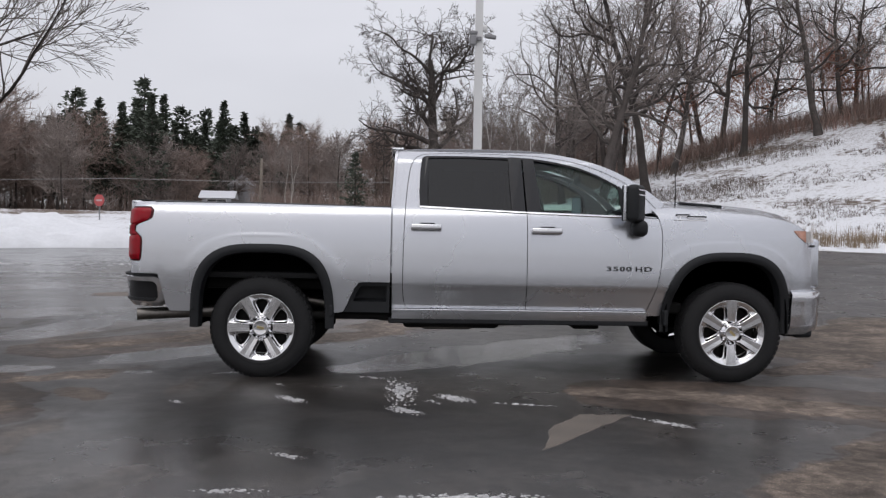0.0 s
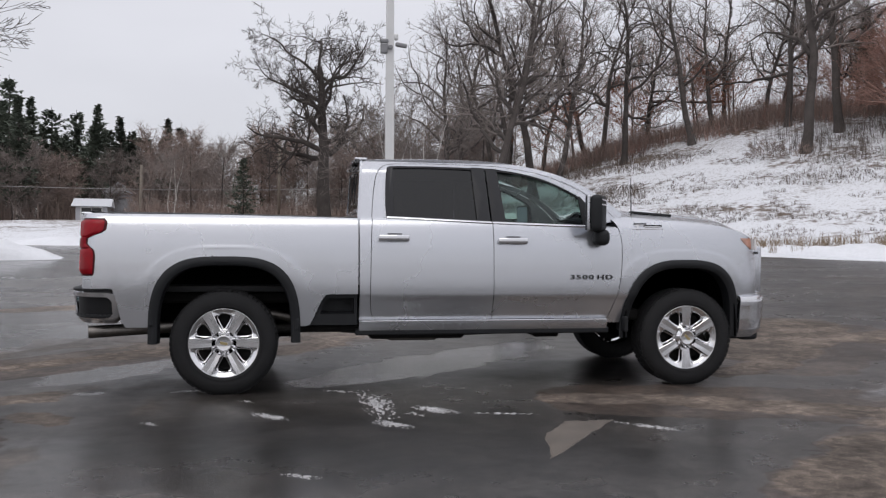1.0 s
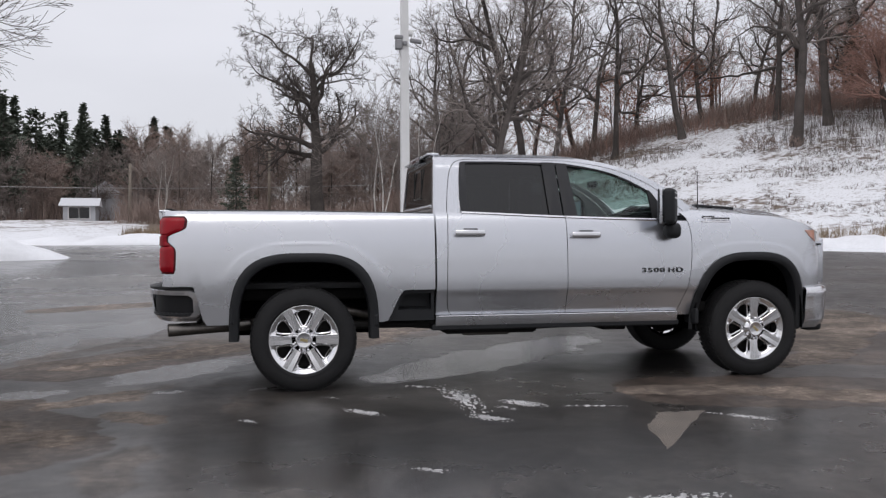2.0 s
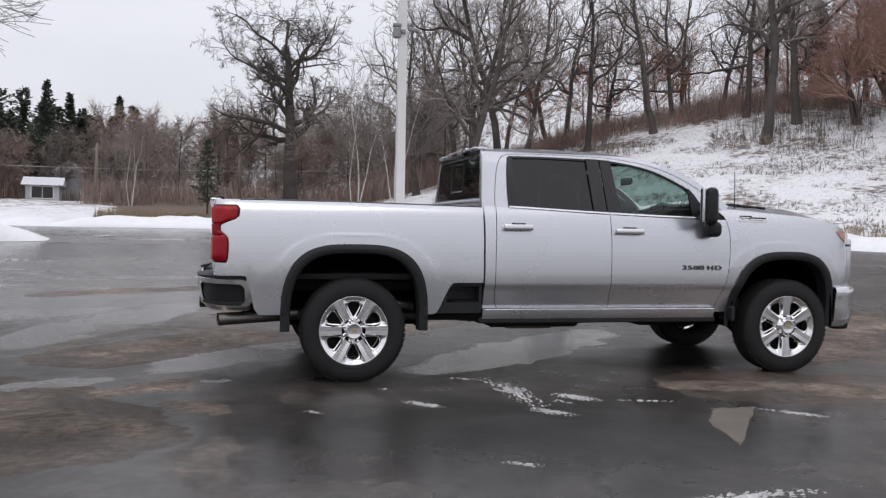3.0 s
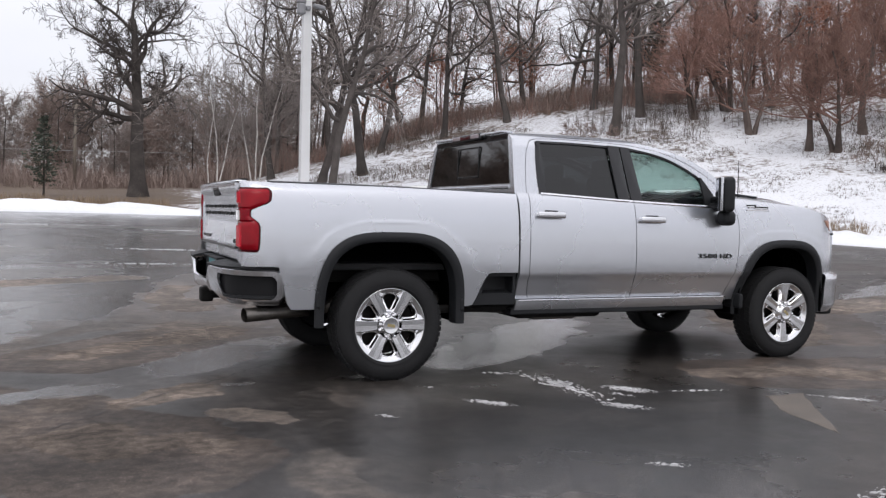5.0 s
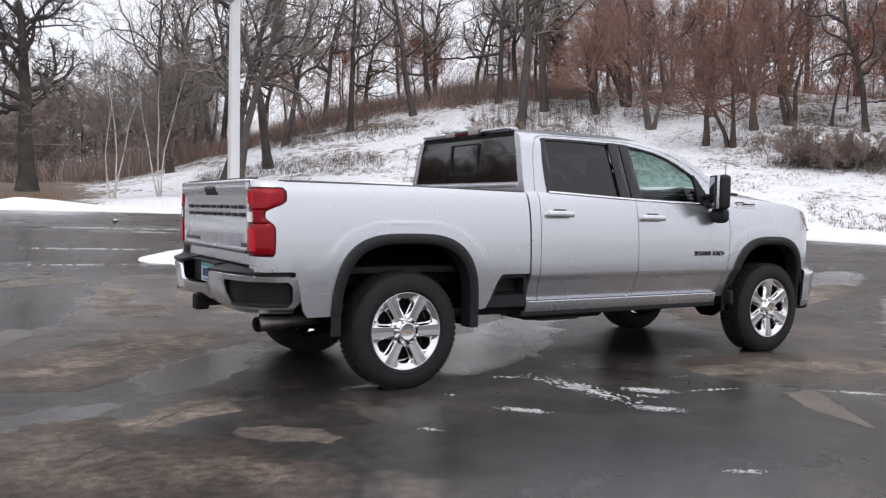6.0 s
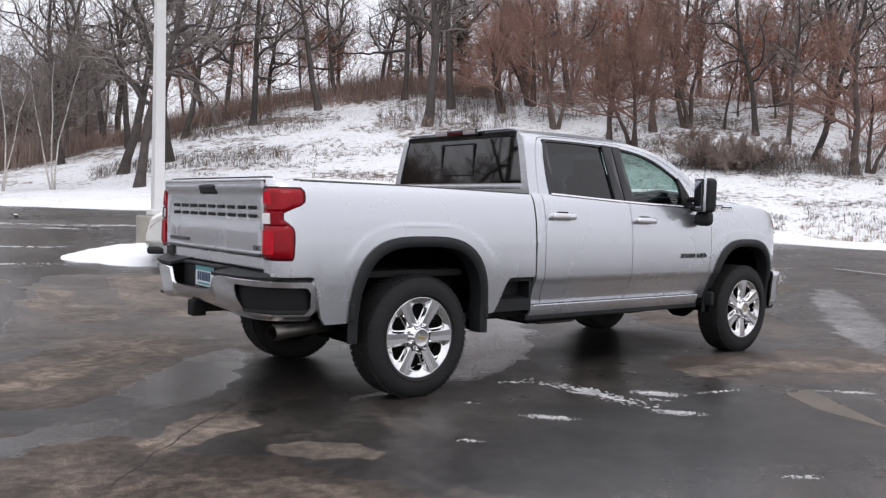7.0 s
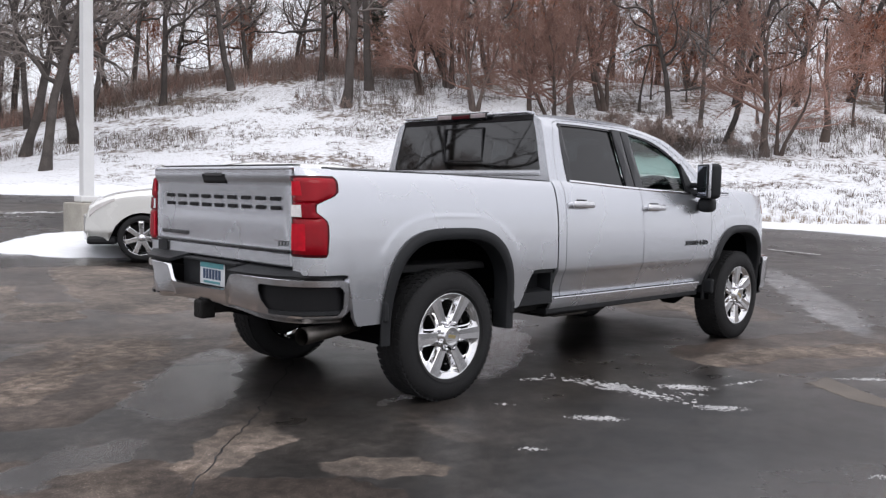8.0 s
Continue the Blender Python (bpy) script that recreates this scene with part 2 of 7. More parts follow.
def asphalt():
    """Wet asphalt: puddled film with low roughness, damp grain, dry brownish spots."""
    m = bpy.data.materials.new("wet_asphalt")
    m.use_nodes = True
    n, l = m.node_tree.nodes, m.node_tree.links
    b = n["Principled BSDF"]
    tc = n.new("ShaderNodeTexCoord")
    pos = tc.outputs["Object"]

    def tex(scale, detail, stretch=None, turn=0.0):
        t = n.new("ShaderNodeTexNoise")
        t.inputs["Scale"].default_value = scale
        t.inputs["Detail"].default_value = detail
        v = pos
        if stretch:
            mp = n.new("ShaderNodeMapping")
            mp.inputs["Scale"].default_value = stretch
            mp.inputs["Rotation"].default_value = (0, 0, turn)
            l.new(pos, mp.inputs[0])
            v = mp.outputs[0]
        l.new(v, t.inputs["Vector"])
        return t.outputs[0]

    def step(v, lo, hi, a=0.0, c=1.0):
        k = n.new("ShaderNodeMapRange")
        k.interpolation_type = "SMOOTHSTEP"
        for name, x in (("From Min", lo), ("From Max", hi), ("To Min", a), ("To Max", c)):
            k.inputs[name].default_value = x
        l.new(v, k.inputs[0])
        return k.outputs[0]

    warp = tex(1.3, 4)
    edge = tex(7.0, 5)
    grit = tex(260.0, 2)
    wide = tex(0.35, 3, (0.45, 1.0, 1.0), 0.25)
    sep = n.new("ShaderNodeSeparateXYZ")
    l.new(pos, sep.inputs[0])
    px = add_math(n, l, "MULTIPLY_ADD", add_math(n, l, "SUBTRACT", warp, 0.5), 0.50, add_math(n, l, "MULTIPLY_ADD", add_math(n, l, "SUBTRACT", tex(3.1, 5), 0.5), 0.42, sep.outputs[0]))
    py = add_math(n, l, "MULTIPLY_ADD", add_math(n, l, "SUBTRACT", edge, 0.5), 0.16, add_math(n, l, "MULTIPLY_ADD", add_math(n, l, "SUBTRACT", tex(2.3, 6), 0.5), 0.50, sep.outputs[1]))

    def blobs(spots, soft, square=False):
        total = None
        for x, y, a, c, turn in spots:
            co, si = math.cos(radians(turn)), math.sin(radians(turn))
            dx = add_math(n, l, "SUBTRACT", px, x)
            dy = add_math(n, l, "SUBTRACT", py, y)
            u = add_math(n, l, "ADD", add_math(n, l, "MULTIPLY", dx, co / a), add_math(n, l, "MULTIPLY", dy, si / a))
            v = add_math(n, l, "ADD", add_math(n, l, "MULTIPLY", dx, -si / c), add_math(n, l, "MULTIPLY", dy, co / c))
            uu, vv = add_math(n, l, "MULTIPLY", u, u), add_math(n, l, "MULTIPLY", v, v)
            if square:
                uu, vv = add_math(n, l, "MULTIPLY", uu, uu), add_math(n, l, "MULTIPLY", vv, vv)
            d = add_math(n, l, "ADD", uu, vv)
            s = step(d, soft, 1.1, 1.0, 0.0)
            total = s if total is None else add_math(n, l, "MAXIMUM", total, s)
        return total

    dry = blobs(DRY + DRY_BACK, 0.70, True)
    pool = blobs(POOLS, 0.72)
    dull = blobs(DAMP, 0.90, True)
    dull = add_math(n, l, "MULTIPLY", dull, add_math(n, l, "SUBTRACT", 1.0, pool))
    sleek = blobs(FILM, 0.2)
    # far from the truck the lot dries out in wide streaks
    streak = step(wide, 0.54, 0.60)
    far = step(sep.outputs[1], 1.5, 4.5)
    dry = add_math(n, l, "MAXIMUM", dry, add_math(n, l, "MULTIPLY", streak, add_math(n, l, "MULTIPLY", far, 0.2)))
    pale = blobs(PALE, 0.72)
    damp = add_math(n, l, "MULTIPLY", step(sep.outputs[0], -1.6, 0.6, 1.0, 0.0), step(sep.outputs[1], 2.0, 5.0, 1.0, 0.0))
    loose = step(tex(0.85, 4, (1.0, 0.7, 1.0), 0.6), 0.52, 0.58, 0.0, 0.5)
    dry = add_math(n, l, "MAXIMUM", dry, add_math(n, l, "MULTIPLY", loose, damp))
    shaded_wet = add_math(n, l, "MULTIPLY", blobs(SHADED_WET, 0.1), add_math(n, l, "SUBTRACT", 1.0, add_math(n, l, "MAXIMUM", dry, pale)))
    sheet = add_math(n, l, "MULTIPLY", far, step(sep.outputs[0], 0.5, 4.0, 1.0, 0.0))
    film = step(tex(0.8, 4, (0.6, 1.0, 1.0), 0.3), 0.42, 0.52)
    rough_wet = add_math(n, l, "MULTIPLY_ADD", film, -0.04, add_math(n, l, "MULTIPLY_ADD", damp, 0.12, 0.33))
    rough_wet = add_math(n, l, "MULTIPLY_ADD", pool, -0.24, rough_wet)
    rough_wet = add_math(n, l, "MULTIPLY_ADD", shaded_wet, 0.08, rough_wet)
    rough_wet = add_math(n, l, "MULTIPLY_ADD", sleek, -0.10, rough_wet)
    rough_wet = add_math(n, l, "MULTIPLY_ADD", dull, 0.13, rough_wet)
    rough_wet = add_math(n, l, "MULTIPLY_ADD", sheet, -0.11, rough_wet)
    grain = add_math(n, l, "MULTIPLY_ADD", grit, 0.25, 0.62)
    mr = n.new("ShaderNodeMix")
    l.new(dry, mr.inputs[0])
    l.new(rough_wet, mr.inputs[2])
    l.new(grain, mr.inputs[3])
    l.new(add_math(n, l, "ADD", mr.outputs[0], step(tex(3.5, 7), 0.35, 0.65, -0.02, 0.03)), b.inputs["Roughness"])
    mix = n.new("ShaderNodeMix")
    mix.data_type = "RGBA"
    mix.inputs[7].default_value = (0.112, 0.090, 0.074, 1)
    l.new(add_math(n, l, "MULTIPLY", dry, add_math(n, l, "MULTIPLY", add_math(n, l, "MULTIPLY_ADD", edge, 0.8, 0.45), step(tex(5.5, 8), 0.36, 0.60, 0.72, 1.12))), mix.inputs[0])
    wet = n.new("ShaderNodeMix")
    wet.data_type = "RGBA"
    wet.inputs[6].default_value = (0.031, 0.0275, 0.0250, 1)
    wet.inputs[7].default_value = (0.056, 0.044, 0.037, 1)
    l.new(dull, wet.inputs[0])
    l.new(wet.outputs[2], mix.inputs[6])
    # paler base colour, which holds the wet strip's sky sheen
    px2 = n.new("ShaderNodeMix")
    px2.data_type = "RGBA"
    px2.inputs[7].default_value = (0.150, 0.147, 0.150, 1)
    l.new(pale, px2.inputs[0])
    l.new(mix.outputs[2], px2.inputs[6])
    sp = n.new("ShaderNodeMix")
    sp.data_type = "RGBA"
    sp.blend_type = "MULTIPLY"
    sp.inputs[0].default_value = 1.0
    l.new(px2.outputs[2], sp.inputs[6])
    mottle = add_math(n, l, "MULTIPLY", step(tex(2.2, 8), 0.35, 0.68, 0.70, 1.35), step(tex(0.55, 5, (0.5, 1.0, 1.0), 0.2), 0.38, 0.62, 0.75, 1.3))
    # the truck's shade and the dark puddle halve the base colour
    mottle = add_math(n, l, "MULTIPLY", mottle, add_math(n, l, "MULTIPLY_ADD", shaded_wet, -0.5, 1.0))
    stone = add_math(n, l, "MULTIPLY", step(tex(85.0, 3), 0.57, 0.68, 1.0, 2.3), step(tex(13.0, 7), 0.34, 0.66, 0.72, 1.35))
    l.new(add_math(n, l, "MULTIPLY", add_math(n, l, "MULTIPLY", step(grit, 0.3, 0.75, 0.5, 1.7), stone), mottle), sp.inputs[7])
    l.new(sp.outputs[2], b.inputs["Base Color"])
    l.new(add_math(n, l, "ADD", add_math(n, l, "MULTIPLY_ADD", sheet, 0.35, add_math(n, l, "MULTIPLY_ADD", dull, -0.14, add_math(n, l, "MULTIPLY_ADD", damp, -0.10, 0.38))), add_math(n, l, "MULTIPLY", add_math(n, l, "MAXIMUM", pool, sleek), 0.2)), b.inputs["Specular IOR Level"])
    bp = n.new("ShaderNodeBump")
    bp.inputs["Distance"].default_value = 0.004
    l.new(add_math(n, l, "MULTIPLY_ADD", dry, 0.5, 0.14), bp.inputs["Strength"])
    l.new(grit, bp.inputs["Height"])
    l.new(bp.outputs[0], b.inputs["Normal"])
    return m


def snowfield():
    """Thin trodden snow with leaf litter and soil showing through."""
    m = bpy.data.materials.new("thin_snow")
    m.use_nodes = True
    n, l = m.node_tree.nodes, m.node_tree.links
    b = n["Principled BSDF"]
    tc = n.new("ShaderNodeTexCoord")

    def tex(scale, detail):
        t = n.new("ShaderNodeTexNoise")
        t.inputs["Scale"].default_value = scale
        t.inputs["Detail"].default_value = detail
        t.inputs["Roughness"].default_value = 0.65
        l.new(tc.outputs["Object"], t.inputs["Vector"])
        return t.outputs[0]

    at = n.new("ShaderNodeAttribute")
    at.attribute_name = "litter"
    big, small = tex(0.22, 4), tex(2.4, 8)
    f = add_math(n, l, "ADD", add_math(n, l, "MULTIPLY", big, 0.5), add_math(n, l, "MULTIPLY", small, 0.5))
    f = add_math(n, l, "ADD", f, add_math(n, l, "MULTIPLY", at.outputs["Fac"], 0.30))
    k = n.new("ShaderNodeMapRange")
    k.interpolation_type = "SMOOTHSTEP"
    k.inputs["From Min"].default_value = 0.55
    k.inputs["From Max"].default_value = 0.66
    l.new(f, k.inputs[0])
    # leaves and stalks just breaking the crust
    speck = n.new("ShaderNodeMapRange")
    speck.inputs["From Min"].default_value = 0.575
    speck.inputs["From Max"].default_value = 0.70
    speck.inputs["To Max"].default_value = 0.75
    l.new(add_math(n, l, "MULTIPLY_ADD", at.outputs["Fac"], 0.22, add_math(n, l, "ADD", tex(7.0, 5), add_math(n, l, "MULTIPLY_ADD", tex(0.5, 3), 0.22, -0.11))), speck.inputs[0])
    bare = add_math(n, l, "MAXIMUM", k.outputs[0], speck.outputs[0])
    mix = n.new("ShaderNodeMix")
    mix.data_type = "RGBA"
    mix.inputs[6].default_value = (0.74, 0.75, 0.78, 1)
    mix.inputs[7].default_value = (0.15, 0.115, 0.090, 1)
    l.new(bare, mix.inputs[0])
    l.new(mix.outputs[2], b.inputs["Base Color"])
    b.inputs["Roughness"].default_value = 0.8
    b.inputs["Specular IOR Level"].default_value = 0.2
    bp = n.new("ShaderNodeBump")
    bp.inputs["Strength"].default_value = 0.5
    bp.inputs["Distance"].default_value = 0.15
    l.new(small, bp.inputs["Height"])
    l.new(bp.outputs[0], b.inputs["Normal"])
    return m


ASPHALT = asphalt()
DRYASPHALT = mat("dry_asphalt", (0.135, 0.115, 0.098), 0.75, var=0.3, scale=4, fine=150, bump=0.5, bump_scale=200)
SNOWFIELD = snowfield()
SNOW = mat("ploughed_snow", (0.76, 0.77, 0.80), 0.75, spec=0.25, var=0.08, scale=1.2, fine=9, bump=0.8, bump_scale=6)
ICE = mat("slushy_ice", (0.46, 0.455, 0.46), 0.45, var=0.35, scale=6, fine=60, bump=0.8, bump_scale=40)
WETICE = mat("thin_wet_ice", (0.44, 0.44, 0.45), 0.3, var=0.3, scale=8, fine=70, bump=0.5, bump_scale=50)


# ---- building helpers ----
def mesh(name, verts, faces, material, parent=None, label="", smooth=True):
    me = bpy.data.meshes.new(name)
    me.from_pydata(verts, [], faces)
    me.materials.append(material)
    if smooth:
        me.polygons.foreach_set("use_smooth", [True] * len(me.polygons))
    me.update()
    ob = new(name, me)
    ob.parent = parent
    if label:
        ob["label"] = label
    return ob


def part(name, bm, material, parent=None, label="", smooth=False):
    bmesh.ops.recalc_face_normals(bm, faces=bm.faces)
    me = bpy.data.meshes.new(name)
    bm.to_mesh(me)
    bm.free()
    me.materials.append(material)
    if smooth:
        me.polygons.foreach_set("use_smooth", [True] * len(me.polygons))
    ob = new(name, me)
    ob.parent = parent
    if label:
        ob["label"] = label
    return ob


def thing(name, label, category, at=(0, 0, 0), rz=0.0, group="", kind=""):
    ob = new(name)
    ob.matrix_world = pose(*at, 0, 0, rz)
    return tagged(ob, label, category, group, kind)


def box(sx, sy, sz, at=(0, 0, 0), bevel=0.0, rot=None, seg=2, bm=None):
    """A bevelled block, added to bm or to a new bmesh."""
    b = bmesh.new()
    bmesh.ops.create_cube(b, size=1.0, matrix=Matrix.Diagonal((sx, sy, sz, 1)))
    if bevel:
        bmesh.ops.bevel(b, geom=b.edges[:], offset=bevel, segments=seg, affect="EDGES", profile=0.5)
    b.transform(Matrix.Translation(at) @ (rot or Matrix()))
    return join(bm, b)


def join(bm, b):
    if bm is None:
        return b
    tmp = bpy.data.meshes.new("tmp")
    b.to_mesh(tmp)
    b.free()
    bm.from_mesh(tmp)
    bpy.data.meshes.remove(tmp)
    return bm


def tube_data(points, radii, sides=8, cap=True):
    """Vertices and faces of a tube along points."""
    vs, fs = [], []
    pts = [Vector(p) for p in points]
    up = Vector((0.13, 0.31, 0.94))
    for i, p in enumerate(pts):
        d = (pts[min(i + 1, len(pts) - 1)] - pts[max(i - 1, 0)]).normalized()
        a = d.cross(up)
        if a.length < 1e-3:
            a = d.cross(Vector((1, 0, 0)))
        a.normalize()
        b = d.cross(a)
        for k in range(sides):
            w = 2 * math.pi * k / sides
            vs.append(p + (a * math.cos(w) + b * math.sin(w)) * radii[i])
    for i in range(len(pts) - 1):
        for k in range(sides):
            k2 = (k + 1) % sides
            fs.append((i * sides + k, i * sides + k2, (i + 1) * sides + k2, (i + 1) * sides + k))
    if cap:
        fs.append(tuple(range(sides))[::-1])
        fs.append(tuple((len(pts) - 1) * sides + k for k in range(sides)))
    return vs, fs


def tube(name, points, radius, material, parent=None, label="", sides=10):
    r = radius if isinstance(radius, (list, tuple)) else [radius] * len(points)
    vs, fs = tube_data(points, r, sides)
    return mesh(name, vs, fs, material, parent, label)


def lathe(profile, steps=48, axis="Y", closed=False):
    """Verts and faces of a profile of (radius, along) turned round the axis."""
    vs, fs = [], []
    m = len(profile)
    for k in range(steps):
        w = 2 * math.pi * k / steps
        for r, a in profile:
            vs.append((r * math.cos(w), a, r * math.sin(w)))
    for k in range(steps):
        k2 = (k + 1) % steps
        for i in range(m - 1 if not closed else m):
            j = (i + 1) % m
            fs.append((k * m + i, k2 * m + i, k2 * m + j, k * m + j))
    return vs, fs


def grid(nu, nv, fn, keep=None):
    """A sheet: fn(u, v) with u, v from 0 to 1; keep(u, v) tells which cells stay."""
    vs = [fn(i / nu, j / nv) for j in range(nv + 1) for i in range(nu + 1)]
    fs = []
    for j in range(nv):
        for i in range(nu):
            if keep and not keep((i + 0.5) / nu, (j + 0.5) / nv):
                continue
            a = j * (nu + 1) + i
            fs.append((a, a + 1, a + nu + 2, a + nu + 1))
    return vs, fs


def thicken(ob, t, offset=-1.0):
    s = ob.modifiers.new("thickness", "SOLIDIFY")
    s.thickness = t
    s.offset = offset
    e = ob.modifiers.new("crisp_edges", "EDGE_SPLIT")
    e.split_angle = radians(38)
    return ob


def lerp(a, b, t):
    return a + (b - a) * t


def curve(pts):
    """Piecewise smooth function through (x, y) knots."""
    xs, ys = [p[0] for p in pts], [p[1] for p in pts]

    def f(x):
        if x <= xs[0]:
            return ys[0]
        if x >= xs[-1]:
            return ys[-1]
        i = max(k for k in range(len(xs)) if xs[k] <= x)
        i = min(i, len(xs) - 2)
        h = xs[i + 1] - xs[i]
        t = (x - xs[i]) / h

        def slope(k):
            if k <= 0:
                return (ys[1] - ys[0]) / (xs[1] - xs[0])
            if k >= len(xs) - 1:
                return (ys[-1] - ys[-2]) / (xs[-1] - xs[-2])
            a = (ys[k] - ys[k - 1]) / (xs[k] - xs[k - 1])
            b = (ys[k + 1] - ys[k]) / (xs[k + 1] - xs[k])
            return 0 if a * b <= 0 else 2 * a * b / (a + b)

        m0, m1 = slope(i) * h, slope(i + 1) * h
        t2, t3 = t * t, t * t * t
        return (2 * t3 - 3 * t2 + 1) * ys[i] + (t3 - 2 * t2 + t) * m0 + (3 * t2 - 2 * t3) * ys[i + 1] + (t3 - t2) * m1
    return f


def smooth(a, b, x):
    t = min(1, max(0, (x - a) / (b - a)))
    return t * t * (3 - 2 * t)


# ---- the land: a lot that rises gently away from the truck, a wooded snowy hill to the north-east ----
CX, CY = -2.0, -6.0
lot_reach = curve([(-180, 60), (-60, 45), (-35, 36), (-15, 35), (5, 33.5), (25, 33), (45, 32), (65, 32), (90, 38), (120, 55), (180, 60)])
ridge_rise = curve([(-180, 1.0), (-70, 1.0), (-40, 2.4), (-8, 2.8), (4, 2.8), (8, 3.2), (12, 4.4), (16, 6.2), (21, 8.3), (28, 10.7), (36, 12.2), (46, 12.3), (55, 11.6),
                    (68, 10.6), (73, 9.6), (90, 8.0), (130, 1.2), (180, 1.0)])


def lot_z(x, y):
    s = max(0.0, y - 1.6)
    return 0.042 * (s - 0.8 * (1 - math.exp(-s / 0.8))) + 0.008 * max(0.0, x - 6)


def land_z(x, y):
    dx, dy = x - CX, y - CY
    r = math.hypot(dx, dy)
    az = math.degrees(math.atan2(dx, dy))
    re = lot_reach(az)
    if r <= re:
        return lot_z(x, y)
    k = re / r
    ze = lot_z(CX + dx * k, CY + dy * k)
    top = max(ridge_rise(az), ze)
    u = (r - re) / max(1.0, 76 - re)
    if u <= 1:
        z = ze + (top - ze) * u ** 1.5
    else:
        z = top + (u - 1) * 0.3
    rough = smooth(0, 6, r - re)
    z += rough * 0.35 * noise.noise((x * 0.12, y * 0.12, 3.1)) + rough * 0.10 * noise.noise((x * 0.6, y * 0.6, 7.7))
    return z


def from_pole(az, r):
    a = radians(az)
    return CX + r * math.sin(a), CY + r * math.cos(a)


def build_land():
    radii = [2.0 * k for k in range(0, 14)] + [28 + k * 1.0 for k in range(0, 30)] + [58 + 1.6 * k for k in range(20)] + \
        [92, 97, 104, 115, 130, 150, 200, 300, 500, 900, 1800]
    azs = [-60 + 0.75 * k for k in range(int(160 / 0.75) + 1)] + [102 + 6 * k for k in range(33)]
    vs, fs, lit = [], [], []
    for az in azs:
        for r in radii:
            x, y = from_pole(az, max(r, 0.05))
            re = lot_reach((az + 180) % 360 - 180)
            z = land_z(x, y) - (0.35 * (1 - smooth(re - 3.0, re - 0.4, r)))
            vs.append((x, y, z))
            q = smooth(re + 4, re + 22, r) * 0.13 + smooth(60, 84, r) * 0.34
            wood = smooth(11, 4, az) if az < 11 else 0
            start = re + 2 if az > -7 else 64
            lit.append(max(q, wood * smooth(start, start + 8, r) * (0.9 if az > -7 else 0.40)) if az < 140 else 0.0)
    m, k = len(radii), len(azs)
    for i in range(k):
        j = (i + 1) % k
        for a in range(m - 1):
            fs.append((i * m + a, j * m + a, j * m + a + 1, i * m + a + 1))
    ob = mesh("ground", vs, fs, SNOWFIELD)
    at = ob.data.attributes.new("litter", "FLOAT", "POINT")
    at.data.foreach_set("value", lit)
    tagged(ob, "snow-dusted ground rising into a wooded hill", "ground", kind="structure")
    # the wet lot
    vs, fs = [], []
    steps = 40
    azs = [2.5 * k for k in range(144)]
    for az in azs:
        re = lot_reach((az + 180) % 360 - 180) + 0.35 * noise.noise((az * 0.3, 0.5, 0))
        for s in range(steps + 1):
            r = max(0.05, re * (s / steps))
            x, y = from_pole(az, r)
            vs.append((x, y, lot_z(x, y) if r < re - 0.01 else lot_z(x, y) - 0.05))
    for i in range(144):
        j = (i + 1) % 144
        for s in range(steps):
            fs.append((i * (steps + 1) + s, j * (steps + 1) + s, j * (steps + 1) + s + 1, i * (steps + 1) + s + 1))
    fs.append(tuple(i * (steps + 1) for i in range(144)))
    lot = mesh("parking_lot", vs, fs, ASPHALT)
    tagged(lot, "wet dark asphalt parking lot with puddles and dry patches", "parking lot", kind="structure")


build_land()


# ---- the pickup truck: rear axle at x = 0, nose towards +x, tyres on z = 0 ----
WB = 4.034
AXLE_Z = 0.425
truck = thing("pickup_truck", "silver crew cab heavy duty pickup truck on wet asphalt", "pickup truck")

side_profile = curve([(0.40, 0.880), (0.56, 0.925), (0.62, 0.945), (0.70, 0.973), (0.775, 1.000), (0.792, 1.012), (0.812, 1.019), (0.90, 1.023), (1.05, 1.020), (1.20, 1.010),
                      (1.30, 0.995), (1.38, 0.976), (1.43, 0.956), (1.465, 0.929), (1.50, 0.887)])
front_taper = curve([(3.9, 0.0), (4.3, 0.012), (4.5, 0.04), (4.65, 0.09), (4.75, 0.15), (4.82, 0.22)])
ARCHES = ((0.01, 0.60, 0.705), (3.985, 0.555, 0.69))


def arch_z(x, cx, a, h, grow=0.0):
    t = min(1.0, abs(x - cx) / (a + grow))
    p = arch_power(cx, x)
    return AXLE_Z + (h + grow) * max(0.0, 1 - t ** p) ** (1 / p)


def arch_power(cx, x):
    return 2.65 if (cx > 1 and x < cx) else 3.2


def body_y(x, z):
    """Half width of the body at a place along it and a height."""
    y = side_profile(z)
    if z < 0.82:
        plain = 1.020 - 0.10 * (0.82 - z)
        y = lerp(plain, y, smooth(1.02, 1.12, x) * smooth(3.62, 3.47, x))
    y -= front_taper(x)
    for cx, a, h in ARCHES:
        d = (abs(x - cx) / (a + 0.11)) ** 3.2 + (max(0.0, z - AXLE_Z) / (h + 0.095)) ** 3.2
        y = lerp(y, max(y, 1.0105 - front_taper(x)) + 0.003, smooth(1.05, 0.91, d) * smooth(0.82, 1.0, z))
    return y


def low_edge(x):
    """Lower edge of the side panels, which follows the wheel arches."""
    z = 0.56
    for cx, a, h in ARCHES:
        if abs(x - cx) < a:
            z = max(z, arch_z(x, cx, a, h))
    return z


